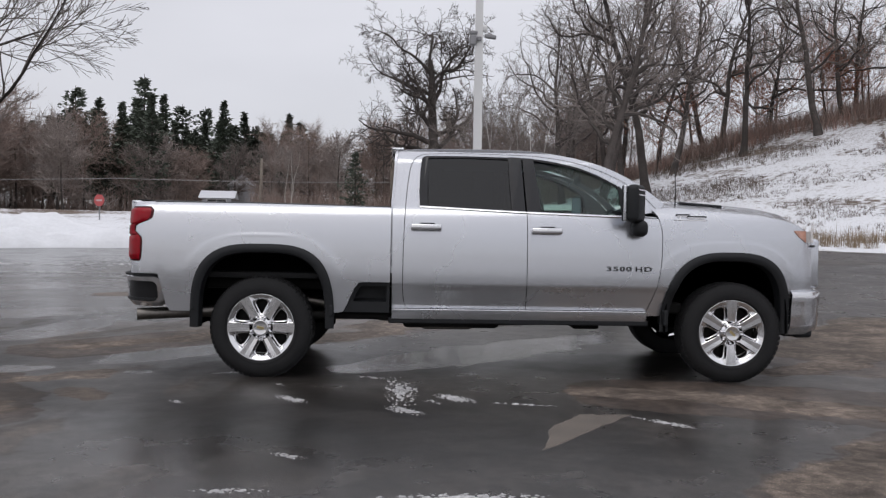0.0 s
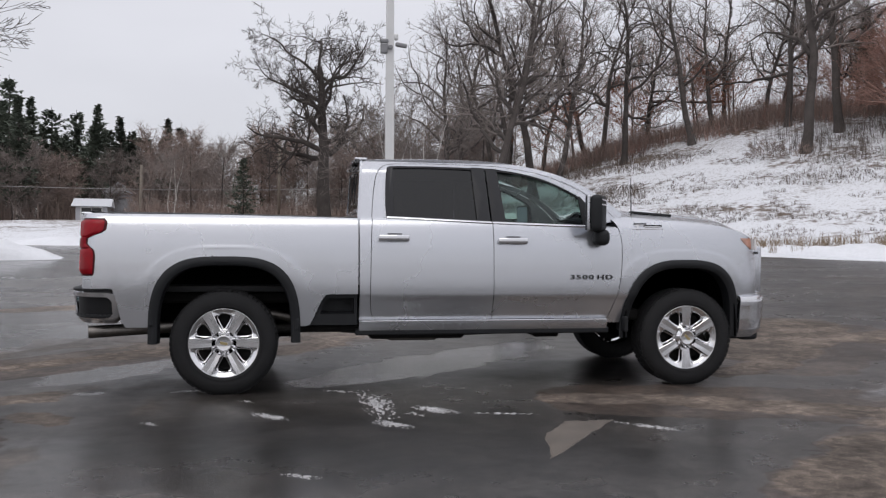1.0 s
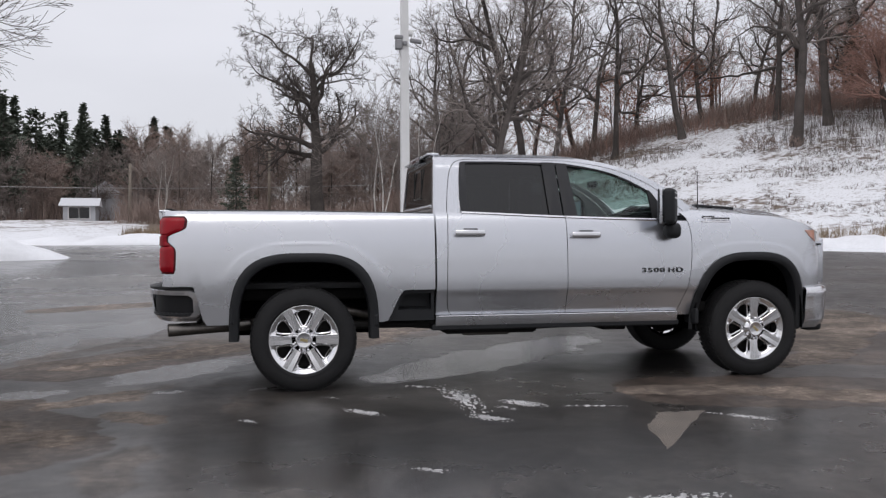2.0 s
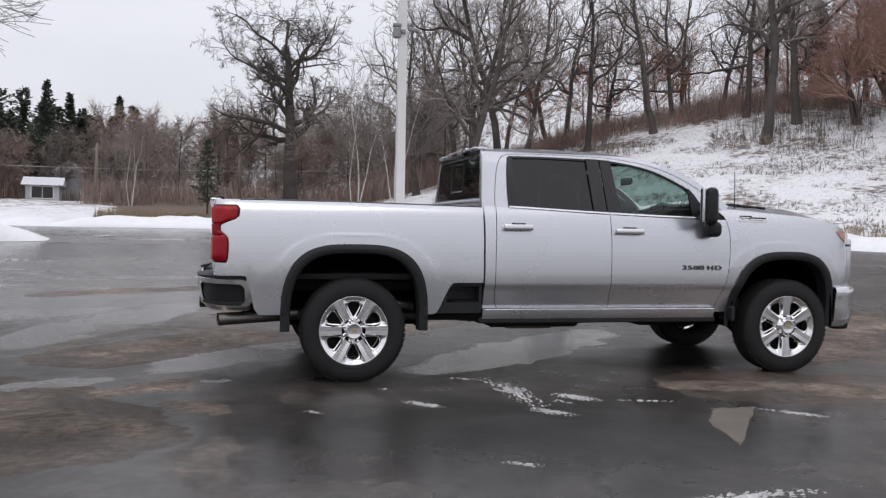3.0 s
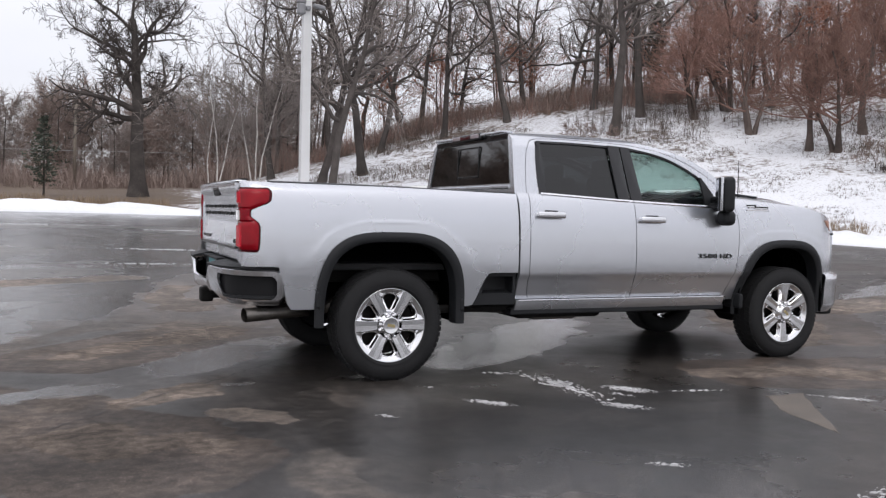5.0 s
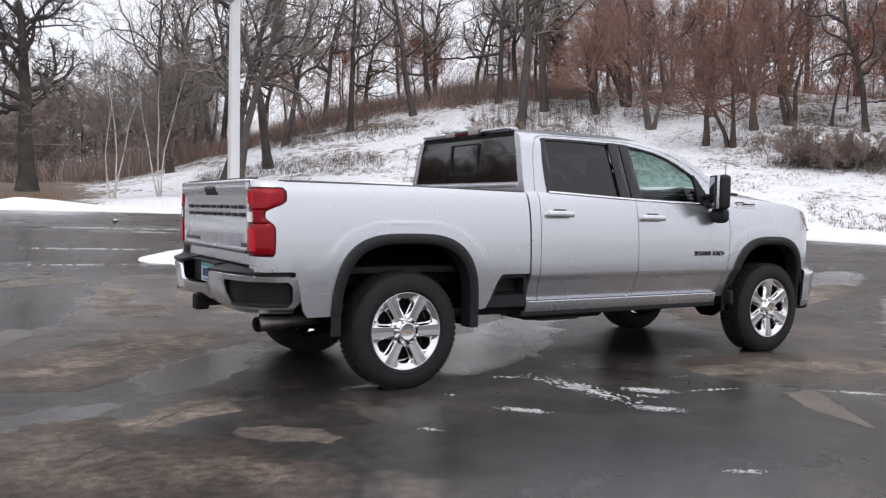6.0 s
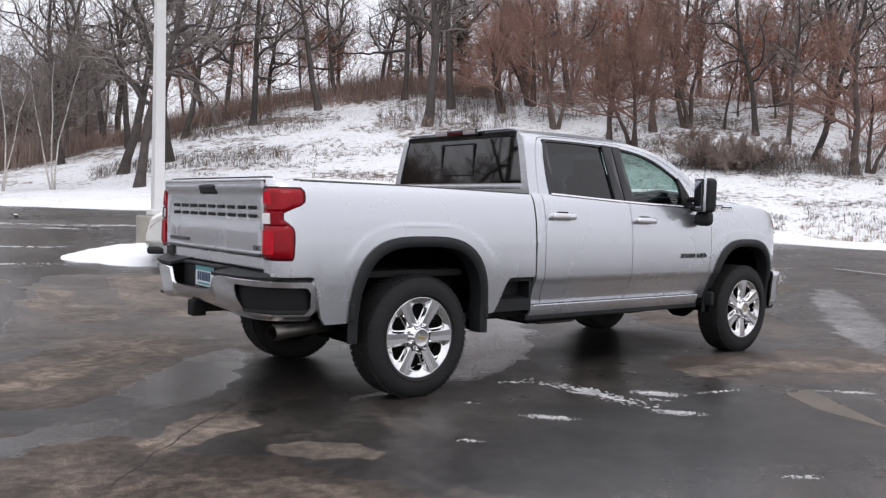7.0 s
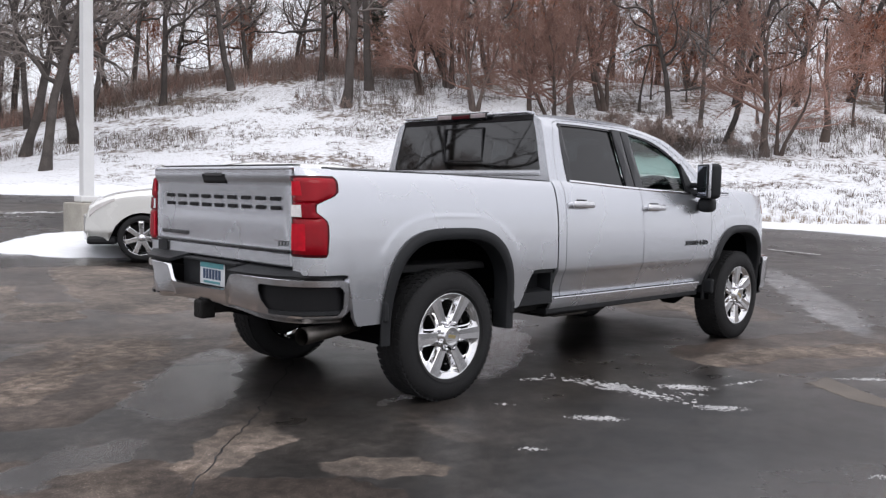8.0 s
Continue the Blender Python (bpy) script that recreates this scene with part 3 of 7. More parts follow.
def side_panel(name, xl, xr, zb, zt, side, nu=40, nv=16, parent=None, label="", t=0.03, knots=None):
    """A body panel between the curves xl(z), xr(z) and zb(x), zt(x), on one side (-1: the camera's side)."""
    us = sorted(set([i / nu for i in range(nu + 1)] + list(knots or [])))

    def fn(i, v):
        u = us[i]
        zm = 1.0
        x = lerp(xl(zm), xr(zm), u)
        for _ in range(3):
            z = lerp(zb(x), zt(x), v)
            x = lerp(xl(z), xr(z), u)
        z = lerp(zb(x), zt(x), v)
        return (x, side * body_y(x, z), z)

    n = len(us) - 1
    vs = [fn(i, j / nv) for j in range(nv + 1) for i in range(n + 1)]
    fs = []
    for j in range(nv):
        for i in range(n):
            a = j * (n + 1) + i
            f = (a, a + 1, a + n + 2, a + n + 1)
            fs.append(f if side < 0 else f[::-1])
    ob = mesh(name, vs, fs, PAINT, parent or truck, label)
    return thicken(ob, t)


def arch_knots(cx, a, x0, x1):
    k = []
    for w in range(0, 46):
        ang = math.pi * w / 45
        x = cx + a * math.cos(ang) * 0.9999
        u = (x - x0) / (x1 - x0)
        if 0 < u < 1:
            k.append(u)
    return k


bed_top = curve([(-1.1, 1.482), (-0.3, 1.480), (1.09, 1.462)])
belt = curve([(1.1, 1.478), (1.33, 1.470), (2.25, 1.432), (3.1, 1.408), (3.45, 1.40)])
cowl_top = curve([(3.26, 1.44), (3.42, 1.502), (3.84, 1.474), (4.29, 1.438), (4.59, 1.378), (4.74, 1.310), (4.80, 1.26)])
door_front = curve([(0.55, 3.295), (0.62, 3.315), (0.76, 3.362), (0.90, 3.395), (1.05, 3.414), (1.25, 3.420), (1.40, 3.395), (1.50, 3.33)])
rear_door_back = curve([(0.55, 1.32), (0.60, 1.235), (0.66, 1.203), (0.80, 1.192), (1.30, 1.200), (1.50, 1.212)])
GAP = 0.006


def bed_low(x):
    if x < -0.775:
        return lerp(0.56, 0.875, smooth(-0.775, -0.875, x))
    if x > 0.68:
        return lerp(0.56, 0.825, smooth(0.68, 0.84, x) ** 0.8)
    return low_edge(x)


def corner_point(z, s, lift=0.0):
    """Round the rear corner of the box: s = 0 on the side, s = 1 at the tailgate's edge."""
    yb = body_y(-0.90, z)
    path = [(-0.90, yb), (-0.99, yb - 0.004), (-1.05, yb - 0.020), (-1.09, yb - 0.050), (-1.115, yb - 0.090), (-1.122, 0.835)]
    f = s * (len(path) - 1)
    i = min(int(f), len(path) - 2)
    t = f - i
    p0, p1 = path[max(i - 1, 0)], path[i]
    p2, p3 = path[i + 1], path[min(i + 2, len(path) - 1)]
    q = []
    for a in (0, 1):
        q.append(0.5 * ((2 * p1[a]) + (p2[a] - p0[a]) * t + (2 * p0[a] - 5 * p1[a] + 4 * p2[a] - p3[a]) * t * t
                        + (3 * p1[a] - p0[a] - 3 * p2[a] + p3[a]) * t ** 3))
    nx, ny = -math.sin(s * math.pi / 2), math.cos(s * math.pi / 2)
    return q[0] + nx * lift, q[1] + ny * lift


lamp_edge = curve([(0.985, -0.99), (1.0, -0.978), (1.14, -0.972), (1.175, -0.976), (1.20, -0.998), (1.23, -1.046), (1.27, -1.046), (1.30, -0.985), (1.325, -0.935), (1.35, -0.918), (1.41, -0.914), (1.43, -0.93)])


def build_box(side):
    who = "bed_side"
    bed = side_panel(who, lambda z: -0.90, lambda z: 1.089, bed_low, bed_top, side, nu=60, nv=64,
                     knots=arch_knots(0.01, 0.60, -0.90, 1.089))
    # rear corner post, welded to the side
    z0, z1 = bed_low(-0.90), bed_top(-0.90)
    vs, fs = grid(20, 64, lambda u, v: (lambda z: (corner_point(z, u)[0], side * corner_point(z, u)[1], z))(lerp(z0, z1, v)))
    bm = bmesh.new()
    bm.from_mesh(bed.data)
    new_v = [bm.verts.new(v) for v in vs]
    for f in fs:
        q = bm.faces.new([new_v[k] for k in (f[::-1] if side < 0 else f)])
        q.smooth = True
    bmesh.ops.remove_doubles(bm, verts=bm.verts[:], dist=0.0015)
    bm.to_mesh(bed.data)
    bm.free()
    # tail lamp wrapped round the corner
    lamp = thing("tail_lamp", "red tail lamp with a clear reversing lens", "")
    lamp.parent = truck

    def lamp_fn(z0, z1, s1=1.02, lift=0.012, s_min=0.0, inset=0.045):
        def fn(u, v):
            z = lerp(z0, z1, v)
            s0 = max(s_min, (lamp_edge(z) + 0.90) / -0.19 * 0.6)
            s = lerp(s0 + inset, s1 - inset, u)
            edge = min(1.0, min(u, 1 - u, v * 2.5, (1 - v) * 2.5) * 8)
            x, y = corner_point(z, min(s, 1.0), lift * edge)
            if s > 1.0:
                y -= (s - 1.0) * 0.5
            return (x, side * y, z)
        return fn
    for name, z0, z1, m in (("upper_lens", 1.287, 1.420, REDLENS), ("lower_lens", 0.996, 1.193, REDLENS), ("middle_lens", 1.197, 1.283, REDDEEP)):
        vs, fs = grid(18, 10, lamp_fn(z0, z1))
        if side < 0:
            fs = [f[::-1] for f in fs]
        thicken(mesh(name, vs, [f[::-1] for f in fs], m, lamp), 0.008)
    vs, fs = grid(20, 20, lambda u, v: (lambda p: (p[0], p[1], p[2]))(lamp_fn(0.978, 1.437, 1.03, 0.005, 0.0, 0.0)(u, v)))
    thicken(mesh("bezel", vs, [f[::-1] for f in fs] if side > 0 else fs, REDSMOKE, lamp, "smoked red lamp bezel"), 0.004)
    for z0, z1, sa, sb in ((1.325, 1.405, 0.74, 0.97), (1.015, 1.165, 0.72, 0.97)):
        vs, fs = grid(8, 6, lambda u, v: (lambda p, z: (p[0], side * p[1], z))(corner_point(lerp(z0, z1, v), lerp(sa, sb, u), 0.0165), lerp(z0, z1, v)))
        thicken(mesh("light_guide", vs, fs, REDGLOW, lamp, "brighter red light guide"), 0.004)
    vs, fs = grid(8, 5, lambda u, v: (lambda p, z: (p[0], side * p[1], z))(corner_point(lerp(1.205, 1.272, v), lerp(0.78, 0.97, u), 0.019), lerp(1.205, 1.272, v)))
    thicken(mesh("reversing_lens", vs, fs, CLEARLENS, lamp, "clear reversing lens"), 0.005)
    # black rail cap on the box
    vs, fs = grid(30, 4, lambda u, v: (lerp(-0.92, 1.08, u), side * (bed_rail(u) - 0.095 * v), bed_top(lerp(-0.92, 1.08, u)) + 0.002 + 0.010 * math.sin(math.pi * min(1, v * 2) / 2)))
    thicken(mesh("rail_cap", vs, fs, PLASTIC, truck, "black plastic box rail cap"), 0.02)
    def cap(u, v):
        x, y = corner_point(z1, u)
        return (lerp(x, lerp(-0.90, -1.10, u), v), side * lerp(y, 0.80, v), z1 + 0.012 * math.sin(math.pi / 2 * min(1.0, v * 1.6)))
    vs, fs = grid(20, 6, cap)
    thicken(mesh("corner_cap", vs, fs if side > 0 else [f[::-1] for f in fs], PAINT, truck), 0.012)
    # inner wall
    part("box_inner_wall", box(2.12, 0.03, 0.34, (0.02, side * 0.80, 1.30)), LINER, truck)
    # step pocket
    p = bmesh.new()
    prof = [(0.66, 0.565), (0.70, 0.69), (0.745, 0.785), (0.80, 0.828), (1.085, 0.828), (1.085, 0.565)]
    y0 = side * 0.985
    a = [p.verts.new((x, y0, z)) for x, z in prof]
    b = [p.verts.new((x, side * 0.80, z)) for x, z in prof]
    inner = [(0.775, 0.655), (0.80, 0.735), (0.835, 0.785), (0.86, 0.793), (1.06, 0.793), (1.06, 0.655)]
    c = [p.verts.new((x, y0, z)) for x, z in inner]
    d = [p.verts.new((x, side * 0.86, z + (0.02 if z < 0.7 else 0))) for x, z in inner]
    for i in range(6):
        j = (i + 1) % 6
        p.faces.new((a[i], a[j], c[j], c[i]))
        p.faces.new((c[i], c[j], d[j], d[i]))
        p.faces.new((a[i], a[j], b[j], b[i]))
    p.faces.new(d)
    part("step_pocket", p, PLASTIC, truck, "black plastic box step pocket")


def bed_rail(u):
    return 0.914


def build_flare(side, cx, a, h):
    """Black moulded lip round a wheel arch."""
    prof = [(0.0, 0.002), (0.002, 0.012), (-0.016, 0.021), (-0.044, 0.021), (-0.060, 0.012), (-0.066, -0.015), (-0.066, -0.10)]
    n = 64
    vs, fs = [], []
    for i in range(n + 1):
        w = lerp(0, math.pi, i / n)
        c, s = math.cos(w), math.sin(w)
        p = arch_power(cx, cx + c)
        ex = math.copysign(abs(c) ** (2 / p), c)
        ez = abs(s) ** (2 / p)
        for off, out in prof:
            x = cx + (a + off) * ex
            z = AXLE_Z + (h + off) * ez
            yb = body_y(cx + a * ex * 1.01, max(0.56, z))
            vs.append((x, side * (yb + out), z))
    m = len(prof)
    for i in range(n):
        for k in range(m - 1):
            f = (i * m + k, i * m + k + 1, (i + 1) * m + k + 1, (i + 1) * m + k)
            fs.append(f)
    ob = mesh("wheel_arch_lip", vs, fs, PLASTIC, truck, "black plastic wheel arch lip")
    return thicken(ob, 0.012, 0)


def build_well(side, cx, a, h):
    """Dark liner behind a wheel."""
    vs, fs = [], []
    n = 20
    for i in range(n + 1):
        w = math.pi * i / n
        c, s = math.cos(w), math.sin(w)
        ex, ez = math.copysign(abs(c) ** 0.7, c), abs(s) ** 0.7
        for y in (0.99, 0.55):
            vs.append((cx + (a - 0.02) * ex, side * y, AXLE_Z + (h - 0.02) * ez))
    for i in range(n):
        fs.append((2 * i, 2 * i + 1, 2 * i + 3, 2 * i + 2))
    fs.append(tuple(2 * i + 1 for i in range(n + 1)))
    thicken(mesh("wheel_well_liner", vs, fs, LINERBLACK, truck, "black wheel well liner", smooth=False), 0.01)


# cab side: outline, door cut and window opening, all from the rear foot round to the front foot
def green_y(z):
    """Half width of the cab above the belt line."""
    t = max(0.0, (z - 1.40) / 0.56)
    return 0.925 - 0.155 * t - 0.055 * max(0.0, t - 0.86) / 0.14


OUT = [(1.105, 1.46), (1.105, 1.60), (1.112, 1.76), (1.125, 1.90), (1.165, 1.968), (1.35, 1.982), (1.80, 1.990), (2.26, 1.983), (2.45, 1.967), (2.64, 1.937), (2.80, 1.897),
       (2.95, 1.848), (3.08, 1.792), (3.20, 1.725), (3.33, 1.635), (3.46, 1.53)]
CUT = [(1.206, 1.46), (1.216, 1.60), (1.232, 1.74), (1.262, 1.865), (1.335, 1.935), (1.50, 1.952), (1.80, 1.956), (2.26, 1.948), (2.44, 1.931), (2.62, 1.902), (2.77, 1.864),
       (2.91, 1.816), (3.03, 1.762), (3.14, 1.700), (3.27, 1.605), (3.405, 1.47)]
WIN = [(1.335, 1.475), (1.328, 1.60), (1.332, 1.74), (1.343, 1.880), (1.375, 1.922), (1.55, 1.929), (1.80, 1.930), (2.24, 1.920), (2.42, 1.902), (2.58, 1.873), (2.72, 1.838),
       (2.85, 1.791), (2.96, 1.738), (3.06, 1.680), (3.10, 1.60), (3.12, 1.412)]


def resample(pts, n):
    """Even, rounded samples along a polyline."""
    out = []
    m = len(pts) - 1
    for i in range(n + 1):
        f = i / n * m
        k = min(int(f), m - 1)
        t = f - k
        p0, p1, p2, p3 = pts[max(k - 1, 0)], pts[k], pts[k + 1], pts[min(k + 2, m)]
        out.append(tuple(0.5 * ((2 * p1[a]) + (p2[a] - p0[a]) * t + (2 * p0[a] - 5 * p1[a] + 4 * p2[a] - p3[a]) * t * t
                                + (3 * p1[a] - p0[a] - 3 * p2[a] + p3[a]) * t ** 3) for a in (0, 1)))
    return out


def frame_strip(name, a, b, side, material, inset=0.0, t=0.03, parent=None):
    n, rows = 75, 4
    pa, pb = resample(a, n), resample(b, n)
    vs, fs = [], []
    for i in range(n + 1):
        for r in range(rows + 1):
            x, z = lerp(pa[i][0], pb[i][0], r / rows), lerp(pa[i][1], pb[i][1], r / rows)
            vs.append((x, side * (green_y(z) - inset), z))
    for i in range(n):
        for r in range(rows):
            k = i * (rows + 1) + r
            f = (k, k + 1, k + rows + 2, k + rows + 1)
            fs.append(f if side < 0 else f[::-1])
    return thicken(mesh(name, vs, fs, material, parent or truck), t)


def shrink(pts, d):
    """Moves an open outline a little inwards."""
    out = []
    for i, p in enumerate(pts):
        a, b = pts[max(i - 1, 0)], pts[min(i + 1, len(pts) - 1)]
        t = Vector((b[0] - a[0], b[1] - a[1])).normalized()
        out.append((p[0] + t[1] * d, p[1] - t[0] * d))
    return out


def pane(name, pts, side, material, inset, parent, label="", t=0.0, flat=False):
    """A flat-ish pane in the cab side from an outline of (x, z)."""
    def depth(z):
        return lerp(green_y(1.43), green_y(1.93), (z - 1.43) / 0.50) - inset + 0.008 if flat else green_y(z) - inset

    vs = [(x, side * depth(z), z) for x, z in pts]
    cxm = sum(p[0] for p in pts) / len(pts)
    czm = sum(p[1] for p in pts) / len(pts)
    vs.append((cxm, side * depth(czm), czm))
    k = len(pts)
    fs = [(i, (i + 1) % k, k) for i in range(k)]
    ob = mesh(name, vs, fs if side < 0 else [f[::-1] for f in fs], material, parent, label, smooth=False)
    if t:
        thicken(ob, t)
    return ob


def door(side, front):
    """A door: skin, upper frame, handle, chrome belt strip, pane."""
    d = new("front_door" if front else "rear_door")
    d.parent = truck
    xl = (lambda z: 2.252 + GAP) if front else (lambda z: rear_door_back(z) + GAP)
    xr = (lambda z: door_front(z) - GAP) if front else (lambda z: 2.252)
    side_panel("door_skin", xl, xr, lambda x: 0.600, lambda x: min(belt(x), 1.50), side, nu=30, nv=54, parent=d, t=0.02)
    hx, hz = (2.42, 1.281) if front else (1.39, 1.299)
    hy = body_y(hx, hz)
    part("handle_cup", box(0.125, 0.012, 0.076, (hx + 0.010, side * (hy - 0.001), hz), 0.005), GLOSSBLACK, d, "dark handle recess")
    bar = box(0.262, 0.026, 0.052, (hx, side * (hy + 0.034), hz), 0.012, seg=3)
    box(0.035, 0.05, 0.032, (hx - 0.105, side * (hy + 0.012), hz), 0.008, bm=bar)
    box(0.045, 0.05, 0.036, (hx + 0.105, side * (hy + 0.012), hz), 0.008, bm=bar)
    part("door_handle", bar, CHROME, d, "chrome pull handle", smooth=True)
    x0, x1 = (2.255, 3.13) if front else (1.335, 2.25)
    vs, fs = grid(16, 4, lambda u, v: (lambda x: (x, side * (body_y(x, belt(x)) + 0.010 * math.sin(math.pi * v)), belt(x) - 0.012 + 0.026 * v))(lerp(x0, x1, u)))
    part_ob = mesh("belt_moulding", vs, fs, CHROME, d, "chrome belt strip")
    thicken(part_ob, 0.008)
    if front:
        # clear pane with the black pillar behind it and the mirror sail
        top = [p for p in resample(WIN, 75) if p[0] > 2.33 and p[1] > 1.66]
        pts = [(2.375, 1.432), (2.318, top[0][1])] + top + [(3.075, 1.60), (3.085, 1.412)]
        pane("window_pane", pts, side, GLASS_CLEAR, 0.022, d, "green-tinted clear glass", flat=True).visible_shadow = False
        pane("sail_panel", [(3.085, 1.405), (3.055, 1.675), (3.07, 1.676), (3.11, 1.63), (3.20, 1.50), (3.24, 1.405)], side, PLASTIC, 0.008, d, "black mirror sail panel", 0.02)
        pane("pillar_cover", [(2.262, 1.425), (2.228, 1.918), (2.325, 1.912), (2.385, 1.425)], side, GLOSSBLACK, 0.010, d, "black pillar cover", 0.015)
    else:
        pts = [(1.405, 1.463), (1.402, 1.905), (1.42, 1.918)] + [p for p in resample(WIN, 75) if 1.45 < p[0] < 2.10 and p[1] > 1.7] + [(2.10, 1.923), (2.125, 1.432)]
        pane("window_pane", pts, side, GLASS_DARK, 0.022, d, "dark privacy glass", flat=True).visible_shadow = False
        pane("pillar_cover", [(2.128, 1.43), (2.10, 1.923), (2.215, 1.919), (2.245, 1.425)], side, GLOSSBLACK, 0.010, d, "black pillar cover", 0.015)
        pane("quarter_trim", [(1.333, 1.47), (1.326, 1.60), (1.332, 1.78), (1.345, 1.885), (1.378, 1.922), (1.404, 1.922), (1.398, 1.60), (1.402, 1.462)], side, GLOSSBLACK, 0.012, d, "black window trim", 0.015)
    return d


def roof_z(x, y):
    edge = roof_edge(x)
    t = 1 - (abs(y) / 0.72) ** 2.6
    return edge + 0.040 * max(0.0, t)


roof_edge = curve([(1.10, 1.955), (1.17, 1.972), (1.35, 1.984), (1.80, 1.992), (2.26, 1.985), (2.45, 1.969), (2.64, 1.939), (2.80, 1.899), (2.95, 1.850), (3.08, 1.794), (3.20, 1.727), (3.33, 1.637), (3.46, 1.532)])


def build_cab():
    for s in (-1, 1):
        frame_strip("cab_frame", OUT, shrink(CUT, -0.0), s, PAINT)
        frame_strip("door_frame", shrink(CUT, 0.006), WIN, s, PAINT, 0.002)
        frame_strip("window_channel", WIN, shrink(WIN, 0.016), s, GLOSSBLACK, 0.010, 0.02)
        # lower cab corner behind the rear door
        side_panel("cab_corner", lambda z: 1.105, lambda z: rear_door_back(z), lambda x: 0.600, lambda x: 1.474, s, nu=10, nv=54)
        # sill with a bright strip
        vs, fs = grid(30, 6, lambda u, v: (lerp(1.105, 3.30, u), s * (0.966 - 0.03 * (1 - v) ** 2), lerp(0.505, 0.596, v)))
        thicken(mesh("sill", vs, fs if s < 0 else [f[::-1] for f in fs], PAINT, truck), 0.02)
        part("sill_strip", box(2.17, 0.016, 0.014, (2.205, s * 0.970, 0.592), 0.005), CHROME, truck, "bright sill strip")
        part("sill_underside", box(2.25, 0.16, 0.05, (2.2, s * 0.86, 0.495), 0.01), PLASTIC, truck, "black plastic sill underside")
        door(s, True)
        door(s, False)
    # roof skin
    vs, fs = grid(34, 16, lambda u, v: (lambda x, y: (x, y, roof_z(x, y)))(lerp(1.115, 2.66, u), lerp(-0.712, 0.712, v)))
    thicken(mesh("roof", vs, fs, PAINT, truck), 0.02)
    # windscreen
    vs, fs = grid(20, 16, lambda u, v: (lambda x, y: (x + 0.10 * (1 - (y / 0.74) ** 2), y, roof_z(x, y) - 0.006))(lerp(2.66, 3.42, u), lerp(-0.745, 0.745, v) * lerp(1, 1.06, u)))
    mesh("windscreen", vs, fs, GLASS_CLEAR, truck, "clear laminated windscreen").visible_shadow = False
    part("cowl", box(0.30, 1.50, 0.02, (3.52, 0, 1.484), 0.008, Matrix.Rotation(radians(8), 4, "Y")), PLASTIC, truck, "black plastic cowl panel")
    # back of the cab with its window
    def back_x(z):
        return 1.108 + 0.03 * max(0, (z - 1.5) / 0.5)

    bk = [(1.46, 0.93), (1.56, 0.90), (1.70, 0.865), (1.85, 0.825), (1.94, 0.79), (1.985, 0.70)]
    bw = curve([(z, w) for z, w in bk])
    gw = curve([(1.52, 0.815), (1.56, 0.812), (1.75, 0.775), (1.93, 0.735), (1.95, 0.72)])
    vs, fs = grid(24, 20, lambda u, v: (lambda z: (back_x(z), (2 * u - 1) * bw(z), z))(lerp(0.9, 1.985, v)),
                  keep=lambda u, v: not (1.535 < lerp(0.9, 1.985, v) < 1.94 and abs(2 * u - 1) < 0.90))
    thicken(mesh("cab_back_panel", vs, fs, PAINT, truck), 0.02)
    vs, fs = grid(16, 10, lambda u, v: (lambda z: (back_x(z) - 0.012, (2 * u - 1) * gw(z), z))(lerp(1.535, 1.955, v)))
    mesh("rear_window", vs, fs, GLASS_REAR, truck, "tinted sliding rear window").visible_shadow = False
    fr = bmesh.new()
    for y in (0.215, -0.215):
        box(0.012, 0.012, 0.27, (back_x(1.75) - 0.016, y, 1.757), 0.002, bm=fr)
    for z in (1.625, 1.890):
        box(0.012, 0.44, 0.012, (back_x(z) - 0.016, 0, z), 0.002, bm=fr)
    part("slider_frame", fr, GLOSSBLACK, truck, "thin black frame of the sliding pane")
    # black strip above the glass stands for the roof lip's shade
    part("lip_shade_strip", box(0.016, 1.46, 0.045, (back_x(1.95) - 0.016, 0, 1.952), 0.004), GLOSSBLACK, truck, "black strip for the shade under the roof lip")
    part("window_ledge", box(0.022, 1.66, 0.034, (back_x(1.52) - 0.014, 0, 1.524), 0.008), PAINT, truck)
    lip = box(0.11, 1.38, 0.022, (1.132, 0, 1.99), 0.008)
    part("roof_spoiler_lip", lip, PAINT, truck)
    part("high_brake_lamp", box(0.04, 0.58, 0.062, (1.092, 0, 1.982), 0.014), GLOSSBLACK, truck, "black housing of the high brake lamp")
    part("brake_lens", box(0.012, 0.20, 0.030, (1.071, 0, 1.979), 0.006), REDSMOKE, truck, "dark red high brake lens")
    for y in (-0.19, 0.19):
        part("cargo_lamp", box(0.012, 0.16, 0.036, (1.071, y, 1.984), 0.006), SMOKELENS, truck, "pale smoked cargo lamp")


